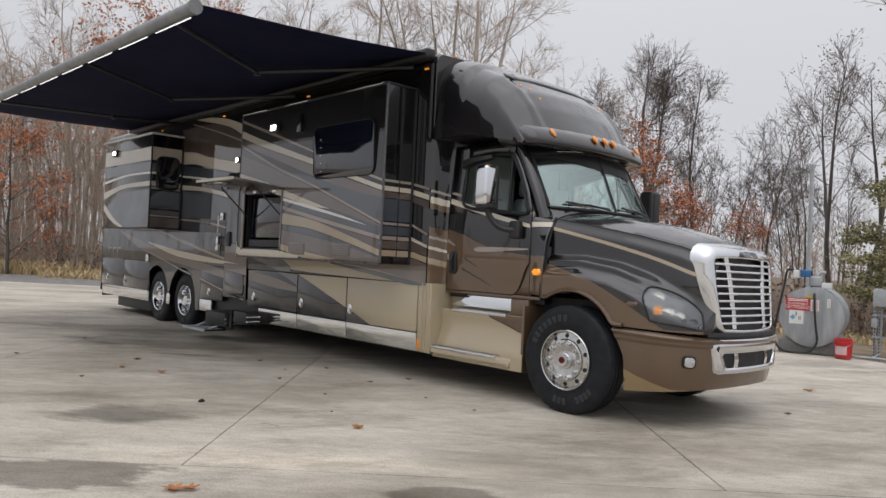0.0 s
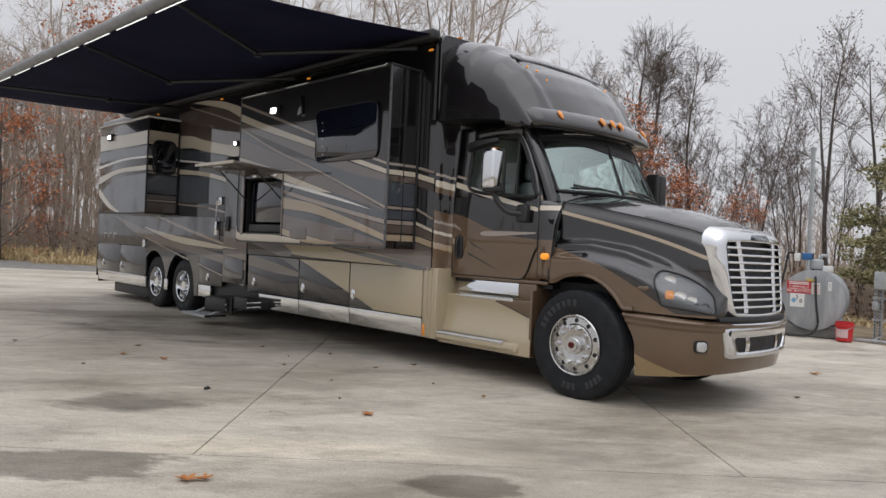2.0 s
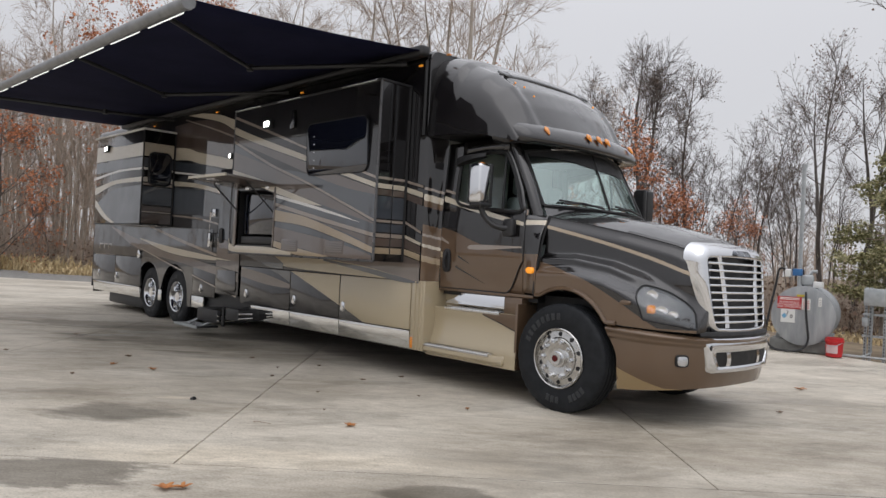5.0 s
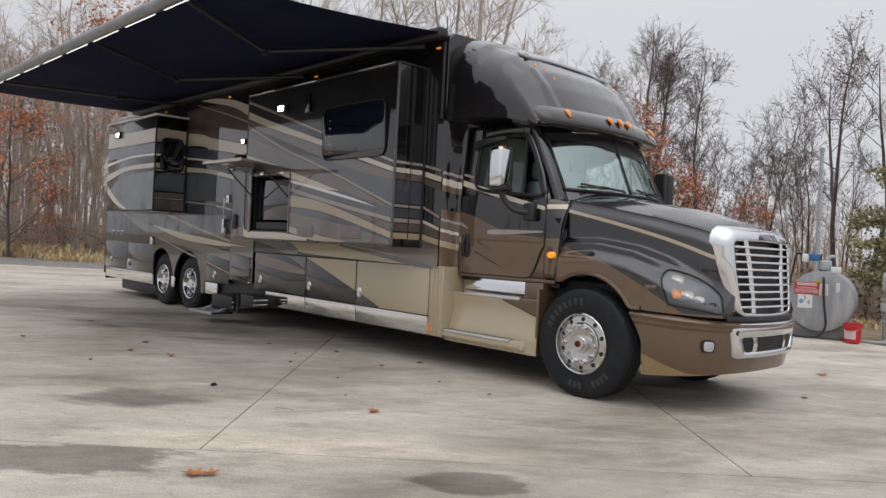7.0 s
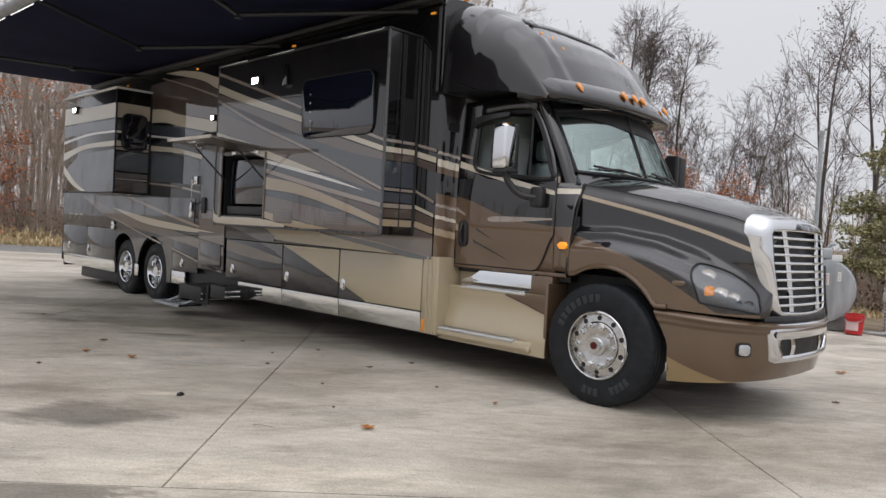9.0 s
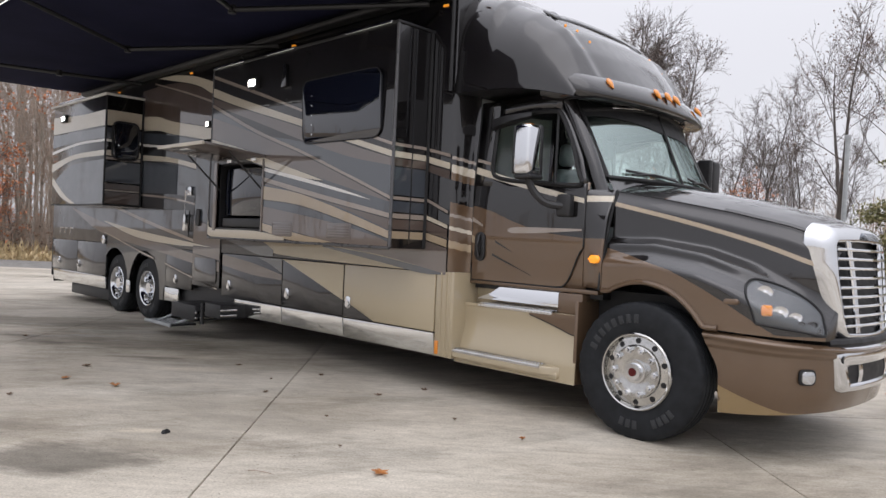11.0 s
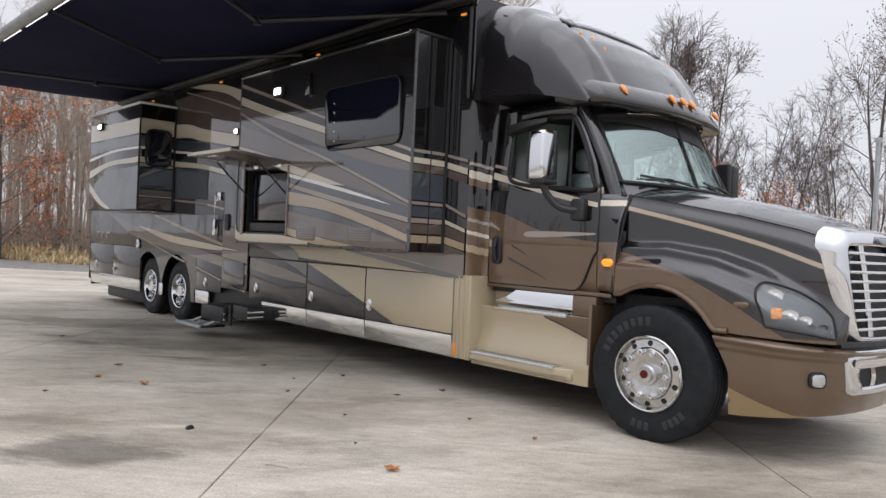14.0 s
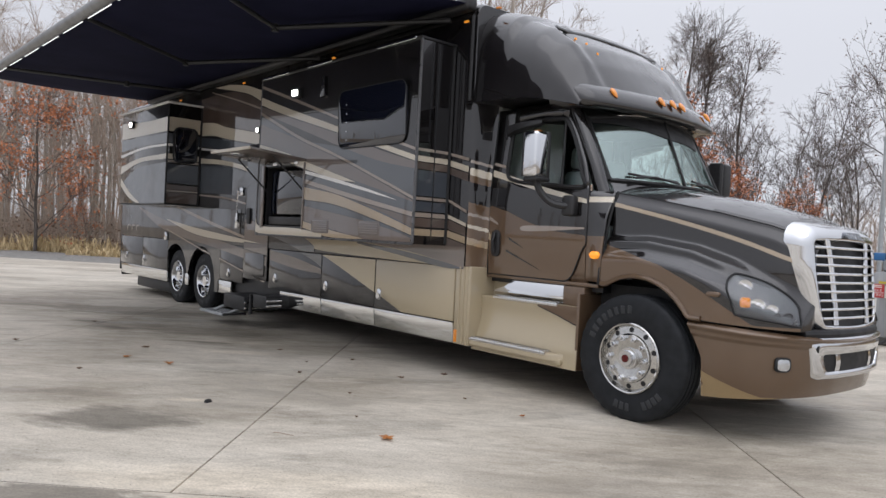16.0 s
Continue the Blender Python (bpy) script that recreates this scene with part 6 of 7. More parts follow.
def rear_rim(r):
    prof = [(r * 0.575, -0.150), (r * 0.56, -0.156), (r * 0.53, -0.148), (r * 0.50, -0.12), (r * 0.475, -0.04), (r * 0.44, 0.02), (r * 0.36, 0.03), (r * 0.30, 0.02), (r * 0.26, 0.0), (r * 0.25, -0.06), (r * 0.20, -0.085), (0.001, -0.09)]
    v, f = ring_of(prof, 60)
    return mesh_of("rim", v, f, CHROME, 30)


bmn = bmesh.new()
tube_mesh(bmn, [(0, 0.01, 0), (0, -0.036, 0)], 0.026, 6)
tube_mesh(bmn, [(0, -0.036, 0), (0, -0.058, 0)], 0.018, 8, 0.012)
bmn.verts.index_update()
LUG = mesh_of("lug_nut", [v.co[:] for v in bmn.verts], [[v.index for v in f.verts] for f in bmn.faces], CHROME, 40)
bmn.free()
hole_rim = [(0.236 + 0.0215 * math.cos(2 * math.pi * k / 20), 0.0215 * math.sin(2 * math.pi * k / 20)) for k in range(20)]
HOLE = mesh_of("hand_hole", [(p, -0.1188 - 0.23 * (0.242 - p), q) for p, q in hole_rim] + [(0.236, -0.1190, 0.0)], [(k, (k + 1) % 20, 20) for k in range(20)], SEAL, 40)
bmn = box(-0.032, 0.032, -0.006, 0.003, -0.02, 0.02, 0.004)
bmn.verts.index_update()
BAR = mesh_of("sidewall_bar", [v.co[:] for v in bmn.verts], [[v.index for v in f.verts] for f in bmn.faces], plain("worn rubber", (0.024, 0.026, 0.029), 0.6), 40)
bmn.free()


def wheel(x, y, z, r, rear=False, flip=False):
    top = hang("wheel", tyre_mesh(r, 0.30), motorhome, "black tyre on a polished aluminium rim", Matrix.Translation((x, y, z)) @ (pose(0, 0, 0, 0, 0, 180) if flip else Matrix()))
    rim = hang("rim", rear_rim(r) if rear else front_rim(0.515), top)
    depth = 0.0 if rear else -0.145
    for k in range(10):
        a = 2 * math.pi * k / 10
        q = 0.168 * r / 0.52
        hang("lug_nut", LUG, top, "", Matrix.Translation((q * math.cos(a), depth, q * math.sin(a))))
    if not rear:
        for k in range(10):
            a = 2 * math.pi * (k + 0.5) / 10
            hang("hand_hole", HOLE, top, "", pose(0, 0, 0, 0, -math.degrees(a), 0))
        part("hub_ring", tube([(0, -0.13, 0), (0, -0.156, 0)], 0.092, 28, 0.088), ALLOY, top)
        part("hub_cap", tube([(0, -0.13, 0), (0, -0.19, 0)], 0.076, 20, 0.062), CHROME, top)
        part("hub_face", tube([(0, -0.185, 0), (0, -0.196, 0)], 0.032, 16), plain("red hub badge", (0.10, 0.012, 0.012), 0.25, 0.5), top)
    else:
        part("hub_cap", tube([(0, -0.05, 0), (0, -0.135, 0)], 0.115, 20, 0.085), CHROME, top)
    # raised bars where the maker's lettering stands
    for a0, n, step in ((158, 8, 9.5), (-42, 4, 7.5), (-88, 3, 8.0)):
        for k in range(n):
            ob = hang("sidewall_bar", BAR, top, "", pose(0, 0, 0, 0, -(a0 - step * k), 0) @ Matrix.Translation((r * 0.765, -0.1475, 0)))
    return top


wheel(0.0, -1.045, 0.52, 0.53)
wheel(0.03, 0.96, 0.52, 0.53, flip=True)
for x in (AX1, AX2):
    wheel(x, -1.07, RR, RR, rear=True)
    wheel(x, 1.07, RR, RR, rear=True, flip=True)
part("front_axle", tube([(0, -0.95, 0.48), (0, 0.95, 0.48)], 0.06, 8), TRIM, motorhome)
part("wheel_well", box(-0.56, 0.60, -0.86, 0.86, 0.62, 1.10), SEAL, motorhome)
part("engine_bay", box(-0.40, 1.0, -0.62, 0.62, 0.55, 1.55), SEAL, motorhome)
for x in (AX1, AX2):
    part("rear_axle", tube([(x, -0.95, 0.47), (x, 0.95, 0.47)], 0.07, 8), TRIM, motorhome)


# ---- fuel tank and yard fittings ----
tank = thing("fuel_tank", "weathered grey horizontal steel fuel tank on a skid", "tank", at=(-0.98, 7.62, 0))
TURN_T = pose(0, 0, 0, 0, 0, 15)


def tank_part(name, bm, mat, label="", parent=None, smooth=40.0):
    for v in bm.verts:
        v.co = TURN_T @ Vector((v.co.x * 0.95, v.co.y, v.co.z * 0.965))
    return part(name, bm, mat, parent or tank, label, smooth)


TANKMAT = varied("weathered grey tank paint", (0.25, 0.265, 0.28), (0.40, 0.41, 0.42), 2.5, 0.55, 0.2, 0.1, (3, 3, 0.6), detail=8.0)
prof = [(0.001, -0.02), (0.30, -0.018), (0.55, -0.01), (0.585, 0.0), (0.585, 0.06), (0.575, 0.065), (0.575, 1.50), (0.585, 1.51), (0.585, 1.57), (0.001, 1.58)]
v, f = ring_of(prof, 48)
bm = bmesh.new()
bm.from_mesh(mesh_of("tank", [(x, y, z + 0.72) for x, y, z in v], f, TANKMAT))
tank_part("tank_shell", bm, TANKMAT)
v, f = ring_of([(0.585, 0.40), (0.594, 0.405), (0.594, 0.46), (0.585, 0.465)], 48)
bm = bmesh.new()
bm.from_mesh(mesh_of("band", [(x, y, z + 0.72) for x, y, z in v], f, GALV))
tank_part("tank_band", bm, GALV)
tank_part("skid", box(-0.60, 0.60, 0.05, 1.55, 0.0, 0.24, 0.02), varied("skid steel", (0.13, 0.13, 0.125), (0.22, 0.22, 0.21), 5.0, 0.8))
for x in (-0.40, 0.40):
    tank_part("saddle", box(x - 0.10, x + 0.10, 0.2, 1.3, 0.12, 0.34, 0.01), GALV)
sign = tank_part("danger_sign", box(-0.47, -0.03, -0.034, -0.022, 0.84, 1.08), SIGNRED, "red flammable and no smoking sign")


def lettering(body, size, place, mat, parent, m_turn):
    c = bpy.data.curves.new("words", "FONT")
    c.body, c.size, c.align_x, c.align_y, c.extrude = body, size, "CENTER", "CENTER", 0.001
    tmp = bpy.data.objects.new("words", c)
    me = bpy.data.meshes.new_from_object(tmp)
    me.materials.clear()
    me.materials.append(mat)
    bpy.data.objects.remove(tmp)
    ob = hang("lettering", me, parent)
    ob.matrix_basis = m_turn @ pose(*place, 90, 0, 0)
    return ob


for body, z in (("FLAMMABLE", 0.965), ("NO SMOKING", 0.885)):
    lettering(body, 0.064, (-0.2375, -0.0365, z * 0.965), SIGNWHITE, sign, TURN_T)
for z in (1.055, 1.025):
    tank_part("text_bar", box(-0.43, -0.07, -0.037, -0.034, z - 0.008, z + 0.008), SIGNWHITE, parent=sign)
tank_part("sign_line", box(-0.47, -0.03, -0.0365, -0.034, 0.922, 0.930), SIGNWHITE, parent=sign)
for x0, x1, z0, z1 in ((-0.02, 0.13, 0.84, 1.06), (-0.40, -0.14, 0.57, 0.835), (0.27, 0.33, 0.92, 1.09)):
    ws_sign = tank_part("notice", box(x0, x1, -0.032, -0.022, z0, z1), SIGNWHITE)
    for k in range(int((z1 - z0) / 0.05)):
        if x0 > -0.3:
            tank_part("text_bar", box(x0 + 0.02, x1 - 0.02, -0.034, -0.032, z0 + 0.03 + 0.045 * k, z0 + 0.043 + 0.045 * k), SIGNRED if x0 < 0 else TRIM, parent=ws_sign)
for dx, dz, mat in ((-0.335, 0.70, plain("pale blue diamond", (0.16, 0.36, 0.55), 0.5)),):
    tank_part("hazard_diamond", add_prism(bmesh.new(), [(dx - 0.055, dz), (dx, dz - 0.055), (dx + 0.055, dz), (dx, dz + 0.055)], lambda a, b, d: (a, -0.032 - d, b), 0.003), mat, parent=ws_sign)
for body, x, z in (("3", -0.265, 0.735), ("0", -0.195, 0.665)):
    lettering(body, 0.10, (x, -0.0365, z), TRIM, ws_sign, TURN_T)
tank_part("yellow_label", box(-0.12, 0.02, -0.03, -0.02, 1.09, 1.13), plain("yellow label", (0.55, 0.42, 0.05), 0.5))
pump = tank_part("pump", box(-0.10, 0.14, 0.25, 0.45, 1.32, 1.52, 0.03, 3), GALV, "grey transfer pump")
tank_part("pump_riser", tube([(0, 0.35, 1.26), (0, 0.35, 1.36)], 0.05), GALV, parent=pump)
tank_part("pump_meter", box(-0.24, -0.06, 0.15, 0.40, 1.50, 1.64, 0.02, 3), BLUE, "blue meter", parent=pump)
tank_part("pump_filter", box(-0.38, -0.27, 0.15, 0.35, 1.47, 1.63, 0.02, 3), SIGNWHITE, parent=pump)
tank_part("pump_cap", tube([(0.05, 0.35, 1.50), (0.12, 0.33, 1.60), (0.20, 0.33, 1.60)], 0.035), GALV, parent=pump)
tank_part("junction_box", box(0.14, 0.32, 0.2, 0.4, 1.28, 1.40, 0.015), SIGNWHITE, parent=pump)
tank_part("vent_pipe", tube([(-0.3, 0.3, 1.62), (-0.05, 0.3, 1.62), (-0.05, 0.3, 1.30)], 0.02), TRIM, parent=pump)
hose_pts = [(0.03, 0.05, 1.22), (0.05, -0.06, 1.10), (0.06, -0.08, 0.85), (0.09, -0.09, 0.55), (0.12, -0.10, 0.25), (0.0, -0.16, 0.06), (-0.25, -0.16, 0.02), (-0.52, -0.1, 0.05), (-0.66, -0.02, 0.25), (-0.64, 0.1, 0.7), (-0.55, 0.25, 1.3), (-0.50, 0.3, 1.62), (-0.36, 0.28, 1.62)]
tank_part("hose", tube([tuple(p) for p in curve_through(hose_pts, 50)], 0.022, 8), TRIM, "black fuel hose")
pole = part("vent_pole", tube([(-1.51, 8.8, -0.05), (-1.51, 8.8, 3.70)], 0.042, 10), GALV, None)
tagged(pole, "tall slim galvanised pole behind the tank", "pole")
part("pole_cap", tube([(-1.51, 8.8, 3.68), (-1.51, 8.8, 3.76)], 0.06, 10), GALV, pole)

second_tank = copy_thing(tank, Matrix.Translation((0.78, 9.2, -0.09)))

bucket = thing("bucket", "bright red plastic bucket with a pale label on concrete", "bucket", at=(-0.38, 7.55, 0))
v, f = ring_of([(0.001, 0.0), (0.125, 0.0), (0.135, 0.01), (0.15, 0.27), (0.163, 0.275), (0.163, 0.30), (0.15, 0.305), (0.155, 0.35), (0.142, 0.352), (0.125, 0.02), (0.001, 0.02)], 28)
hang("pail", mesh_of("pail", [(x, z, y) for x, y, z in v], f, RED), bucket)
v2 = [(0.1515 * math.cos(radians(a)), 0.1515 * math.sin(radians(a)), z) for z in (0.07, 0.22) for a in range(-130, -49, 10)]
hang("label_patch", mesh_of("label_patch", v2, [(k, k + 1, k + 10, k + 9) for k in range(8)], plain("pale label", (0.62, 0.45, 0.45), 0.5)), bucket)
part("bail", tube([tuple(p) for p in curve_through([(-0.16, 0, 0.30), (-0.12, -0.10, 0.24), (0, -0.165, 0.20), (0.12, -0.10, 0.24), (0.16, 0, 0.30)], 16)], 0.005, 6), GALV, bucket)

cabinet = thing("electrical_cabinet", "grey electrical cabinet on slotted galvanised strut posts", "electrical box", at=(0.10, 8.15, 0))
part("enclosure", box(-0.17, 0.20, -0.12, 0.10, 0.96, 1.28, 0.01), GALV, cabinet)
part("enclosure_door", box(-0.15, 0.18, -0.132, -0.118, 0.98, 1.26, 0.006), GALV, cabinet)
for x in (-0.16, -0.08, 0.16):
    post = part("strut_post", box(x - 0.022, x + 0.022, 0.0, 0.045, -0.1, 1.30), GALV, cabinet)
    for k in range(20):
        part("slot", box(x - 0.008, x + 0.008, -0.003, 0.002, 0.05 + 0.06 * k, 0.08 + 0.06 * k), SEAL, post)
for z in (0.40, 0.80):
    part("strut_rail", box(-0.20, 0.24, -0.04, 0.0, z - 0.02, z + 0.02), GALV, cabinet)
part("switch_box", box(-0.19, -0.09, -0.10, -0.04, 0.58, 0.74, 0.008), GALV, cabinet)
part("conduit", tube([(-0.03, -0.06, 0.96), (-0.03, -0.06, 0.10), (-0.12, -0.25, 0.03)], 0.018, 8), GALV, cabinet)
part("conduit", tube([(-0.60, -0.35, 0.03), (0.1, -0.28, 0.03), (0.9, -0.25, 0.03)], 0.022, 8), GALV, cabinet)


# ---- woods ----
class Tubes:
    """Collects tapered limbs as plain vertex and face lists."""

    def __init__(self):
        self.v, self.f = [], []

    def limb(self, pts, r0, r1, n):
        base = len(self.v)
        for i, p in enumerate(pts):
            a, b = pts[max(i - 1, 0)], pts[min(i + 1, len(pts) - 1)]
            d = (b - a).normalized()
            u = d.cross(Vector((0.3, 0.2, 0.93)))
            if u.length < 0.05:
                u = d.cross(Vector((1, 0, 0)))
            u.normalize()
            w = d.cross(u)
            r = r0 + (r1 - r0) * i / (len(pts) - 1)
            for k in range(n):
                t = 2 * math.pi * k / n
                self.v.append(p + r * (math.cos(t) * u + math.sin(t) * w))
        for i in range(len(pts) - 1):
            for k in range(n):
                self.f.append((base + i * n + k, base + i * n + (k + 1) % n, base + (i + 1) * n + (k + 1) % n, base + (i + 1) * n + k))

    def leaf(self, p, size, rnd):
        a = Vector((rnd.gauss(0, 1), rnd.gauss(0, 1), rnd.gauss(0, 0.7))).normalized() * size
        b = Vector((rnd.gauss(0, 1), rnd.gauss(0, 1), rnd.gauss(0, 1)))
        b = (b - a * (b.dot(a) / a.length_squared)).normalized() * size * 0.5
        base = len(self.v)
        self.v += [p, p + a * 0.5 + b, p + a + b * 0.1, p + a * 0.5 - b]
        self.f.append((base, base + 1, base + 2, base + 3))


def grow_path(rnd, start, d, length, n, wander, lift):
    pts = [start.copy()]
    d = d.normalized()
    for _ in range(n):
        d = (d + Vector((rnd.gauss(0, wander), rnd.gauss(0, wander), rnd.gauss(0, wander) + lift))).normalized()
        pts.append(pts[-1] + d * (length / n))
    return pts


def along(pts, f):
    s = f * (len(pts) - 1)
    k = min(int(s), len(pts) - 2)
    return pts[k].lerp(pts[k + 1], s - k), (pts[k + 1] - pts[k]).normalized()


def spread(rnd, d, angle):
    side_v = d.cross(Vector((rnd.gauss(0, 1), rnd.gauss(0, 1), rnd.gauss(0, 1)))).normalized()
    return (d * math.cos(angle) + side_v * math.sin(angle)).normalized()


def make_tree(seed, height, girth, first, limbs, subs, twigs, twiglets, leaves=0, leaf_mat=None, leaf_size=0.11, fork=0.0, lean=0.03, bark=BARK, twig=TWIG, angles=(0.6, 1.15), reach=1.0, rise=0.07):
    """A bare tree: trunk as one mesh, crown of limbs and twigs as another; dead leaves as a third."""
    rnd = random.Random(seed)
    root = thing("tree", "bare grey deciduous tree in late autumn woods", "tree", "woods round the yard")
    tr, cr, lv = Tubes(), Tubes(), Tubes()
    trunks = []
    main = grow_path(rnd, Vector((0, 0, -0.1)), Vector((rnd.gauss(0, lean), rnd.gauss(0, lean), 1)), height * 0.92, 12, 0.05, 0.02)
    tr.limb(main, girth, girth * 0.12, 7)
    trunks.append((main, girth))
    if fork:
        p, d = along(main, fork)
        second = grow_path(rnd, p, spread(rnd, d, 0.5), height * (1 - fork) * 0.85, 8, 0.07, 0.10)
        tr.limb(second, girth * 0.62, girth * 0.1, 6)
        trunks.append((second, girth * 0.6))
    tips = []
    for i in range(limbs):
        path, g = trunks[i % len(trunks)]
        f = first + (0.97 - first) * (i + rnd.random()) / limbs
        p, d = along(path, f if path is main else f * 0.9)
        ln = reach * height * (0.34 * (1 - f) + 0.10) * rnd.uniform(0.7, 1.3)
        limb = grow_path(rnd, p, spread(rnd, d, rnd.uniform(*angles)), ln, 6, 0.13, rise)
        r = max(g * (1 - f) * 0.42, 0.014)
        cr.limb(limb, r, 0.008, 5)
        for _ in range(subs):
            p2, d2 = along(limb, rnd.uniform(0.2, 1.0))
            sub = grow_path(rnd, p2, spread(rnd, d2, rnd.uniform(0.4, 0.9)), ln * rnd.uniform(0.25, 0.5), 4, 0.16, 0.06)
            cr.limb(sub, max(r * 0.4, 0.010), 0.006, 3)
            for _ in range(twigs):
                p3, d3 = along(sub, rnd.uniform(0.15, 1.0))
                tw = grow_path(rnd, p3, spread(rnd, d3, rnd.uniform(0.3, 0.9)), rnd.uniform(0.35, 0.95), 2, 0.2, 0.06)
                cr.limb(tw, 0.0075, 0.004, 3)
                tips.append(tw[-1])
                for _ in range(twiglets):
                    p4, d4 = along(tw, rnd.uniform(0.2, 1.0))
                    e = p4 + spread(rnd, d4, rnd.uniform(0.3, 0.8)) * rnd.uniform(0.15, 0.45)
                    cr.limb([p4, e], 0.005, 0.003, 3)
                    tips.append(e)
    hang("trunk", mesh_of("trunk", tr.v, tr.f, bark, 60), root)
    hang("crown", mesh_of("crown", cr.v, cr.f, twig, 60), root)
    if leaves:
        for _ in range(leaves):
            p = rnd.choice(tips) + Vector((rnd.gauss(0, 0.09), rnd.gauss(0, 0.09), rnd.gauss(0, 0.09)))
            lv.leaf(p, leaf_size * rnd.uniform(0.6, 1.3), rnd)
        hang("dead_leaves", mesh_of("dead_leaves", lv.v, lv.f, leaf_mat, 0), root)
    return root


tall = [make_tree(11, 15.0, 0.19, 0.33, 17, 5, 5, 3), make_tree(12, 16.0, 0.16, 0.42, 15, 5, 5, 3, fork=0.45), make_tree(13, 14.0, 0.21, 0.26, 19, 5, 5, 2, fork=0.35), make_tree(14, 15.5, 0.13, 0.48, 14, 5, 4, 3)]
thin = [make_tree(21, 9.0, 0.065, 0.25, 12, 4, 4, 1), make_tree(22, 10.5, 0.075, 0.35, 11, 4, 4, 1), make_tree(23, 8.0, 0.05, 0.18, 13, 4, 3, 1)]
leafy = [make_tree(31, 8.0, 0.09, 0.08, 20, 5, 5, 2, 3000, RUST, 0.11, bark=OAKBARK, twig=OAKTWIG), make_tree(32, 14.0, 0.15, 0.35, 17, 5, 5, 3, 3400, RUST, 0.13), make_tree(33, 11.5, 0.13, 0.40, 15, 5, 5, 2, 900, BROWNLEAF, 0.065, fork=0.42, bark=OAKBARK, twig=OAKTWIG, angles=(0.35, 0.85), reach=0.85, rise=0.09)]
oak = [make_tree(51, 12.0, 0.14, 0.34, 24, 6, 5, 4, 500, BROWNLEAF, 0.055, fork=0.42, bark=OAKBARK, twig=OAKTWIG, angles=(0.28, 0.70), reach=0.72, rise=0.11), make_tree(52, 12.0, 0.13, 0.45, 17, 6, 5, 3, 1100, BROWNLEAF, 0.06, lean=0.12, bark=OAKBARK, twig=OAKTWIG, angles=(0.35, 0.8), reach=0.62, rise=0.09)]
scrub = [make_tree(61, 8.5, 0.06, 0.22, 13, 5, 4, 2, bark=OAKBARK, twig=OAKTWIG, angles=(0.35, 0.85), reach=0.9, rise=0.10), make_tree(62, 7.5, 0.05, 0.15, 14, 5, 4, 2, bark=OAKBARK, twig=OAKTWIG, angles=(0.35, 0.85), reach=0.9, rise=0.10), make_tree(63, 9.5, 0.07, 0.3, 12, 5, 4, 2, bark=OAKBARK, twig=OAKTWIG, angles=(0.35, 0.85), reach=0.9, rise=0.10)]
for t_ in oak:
    tagged(t_, "bare oak coloured dark as a silhouette, with a dense twiggy crown")
for t_ in leafy[:2]:
    tagged(t_, "oak tree still holding rusty orange dead leaves")
tagged(leafy[2], "bare forked tree with a few curled brown leaves")


def plant(proto, x, y, scale=1.0, turn=0.0, rise=1.0):
    ob = copy_thing(proto, Matrix.Translation((x, y, -0.09)) @ Matrix.Rotation(turn, 4, "Z"))
    ob.scale = (scale, scale, scale * rise)
    return ob


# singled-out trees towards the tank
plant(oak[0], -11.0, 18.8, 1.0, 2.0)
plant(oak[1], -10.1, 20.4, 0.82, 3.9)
plant(leafy[2], -3.8, 16.6, 0.74, 0.9)
plant(leafy[2], -3.1, 17.2, 0.76, 3.3)
plant(leafy[2], -0.2, 15.2, 1.10, 5.1)
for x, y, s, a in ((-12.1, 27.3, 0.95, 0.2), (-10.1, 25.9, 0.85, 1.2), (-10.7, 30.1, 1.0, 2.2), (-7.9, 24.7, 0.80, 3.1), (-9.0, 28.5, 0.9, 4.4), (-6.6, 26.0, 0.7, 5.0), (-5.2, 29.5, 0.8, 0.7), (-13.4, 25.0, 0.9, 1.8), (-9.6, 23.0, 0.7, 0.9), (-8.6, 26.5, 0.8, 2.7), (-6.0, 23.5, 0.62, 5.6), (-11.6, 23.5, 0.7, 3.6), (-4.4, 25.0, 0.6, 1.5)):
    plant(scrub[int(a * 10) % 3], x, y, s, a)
plant(leafy[0], -9.4, 17.2, 0.64, 0.5)
plant(leafy[0], -8.9, 18.6, 0.55, 1.5)
plant(leafy[0], -10.9, 17.6, 0.85, 2.6)
plant(leafy[0], -8.0, 19.0, 0.50, 4.2)
# trees behind the coach
for x, y, s, a, k in ((-16.9, 14.6, 1.12, 0.3, 2), (-22.6, 13.6, 1.05, 1.4, 0), (-20.4, 16.0, 1.12, 3.7, 2), (-24.5, 17.6, 1.1, 2.5, 1), (-19.6, 20.4, 0.9, 5.5, 0), (-16.5, 23.0, 0.72, 1.0, 3), (-26.5, 12.0, 1.05, 4.0, 2)):
    plant(tall[k], x, y, s, a)
# dense wood beyond the tail, behind a verge that runs askew to the coach
def wood_edge(a, off):
    """A place at fraction a along the wood's edge and off metres into it."""
    return -24 - 22 * a - 0.72 * off, 11 - 23.5 * a + 0.69 * off


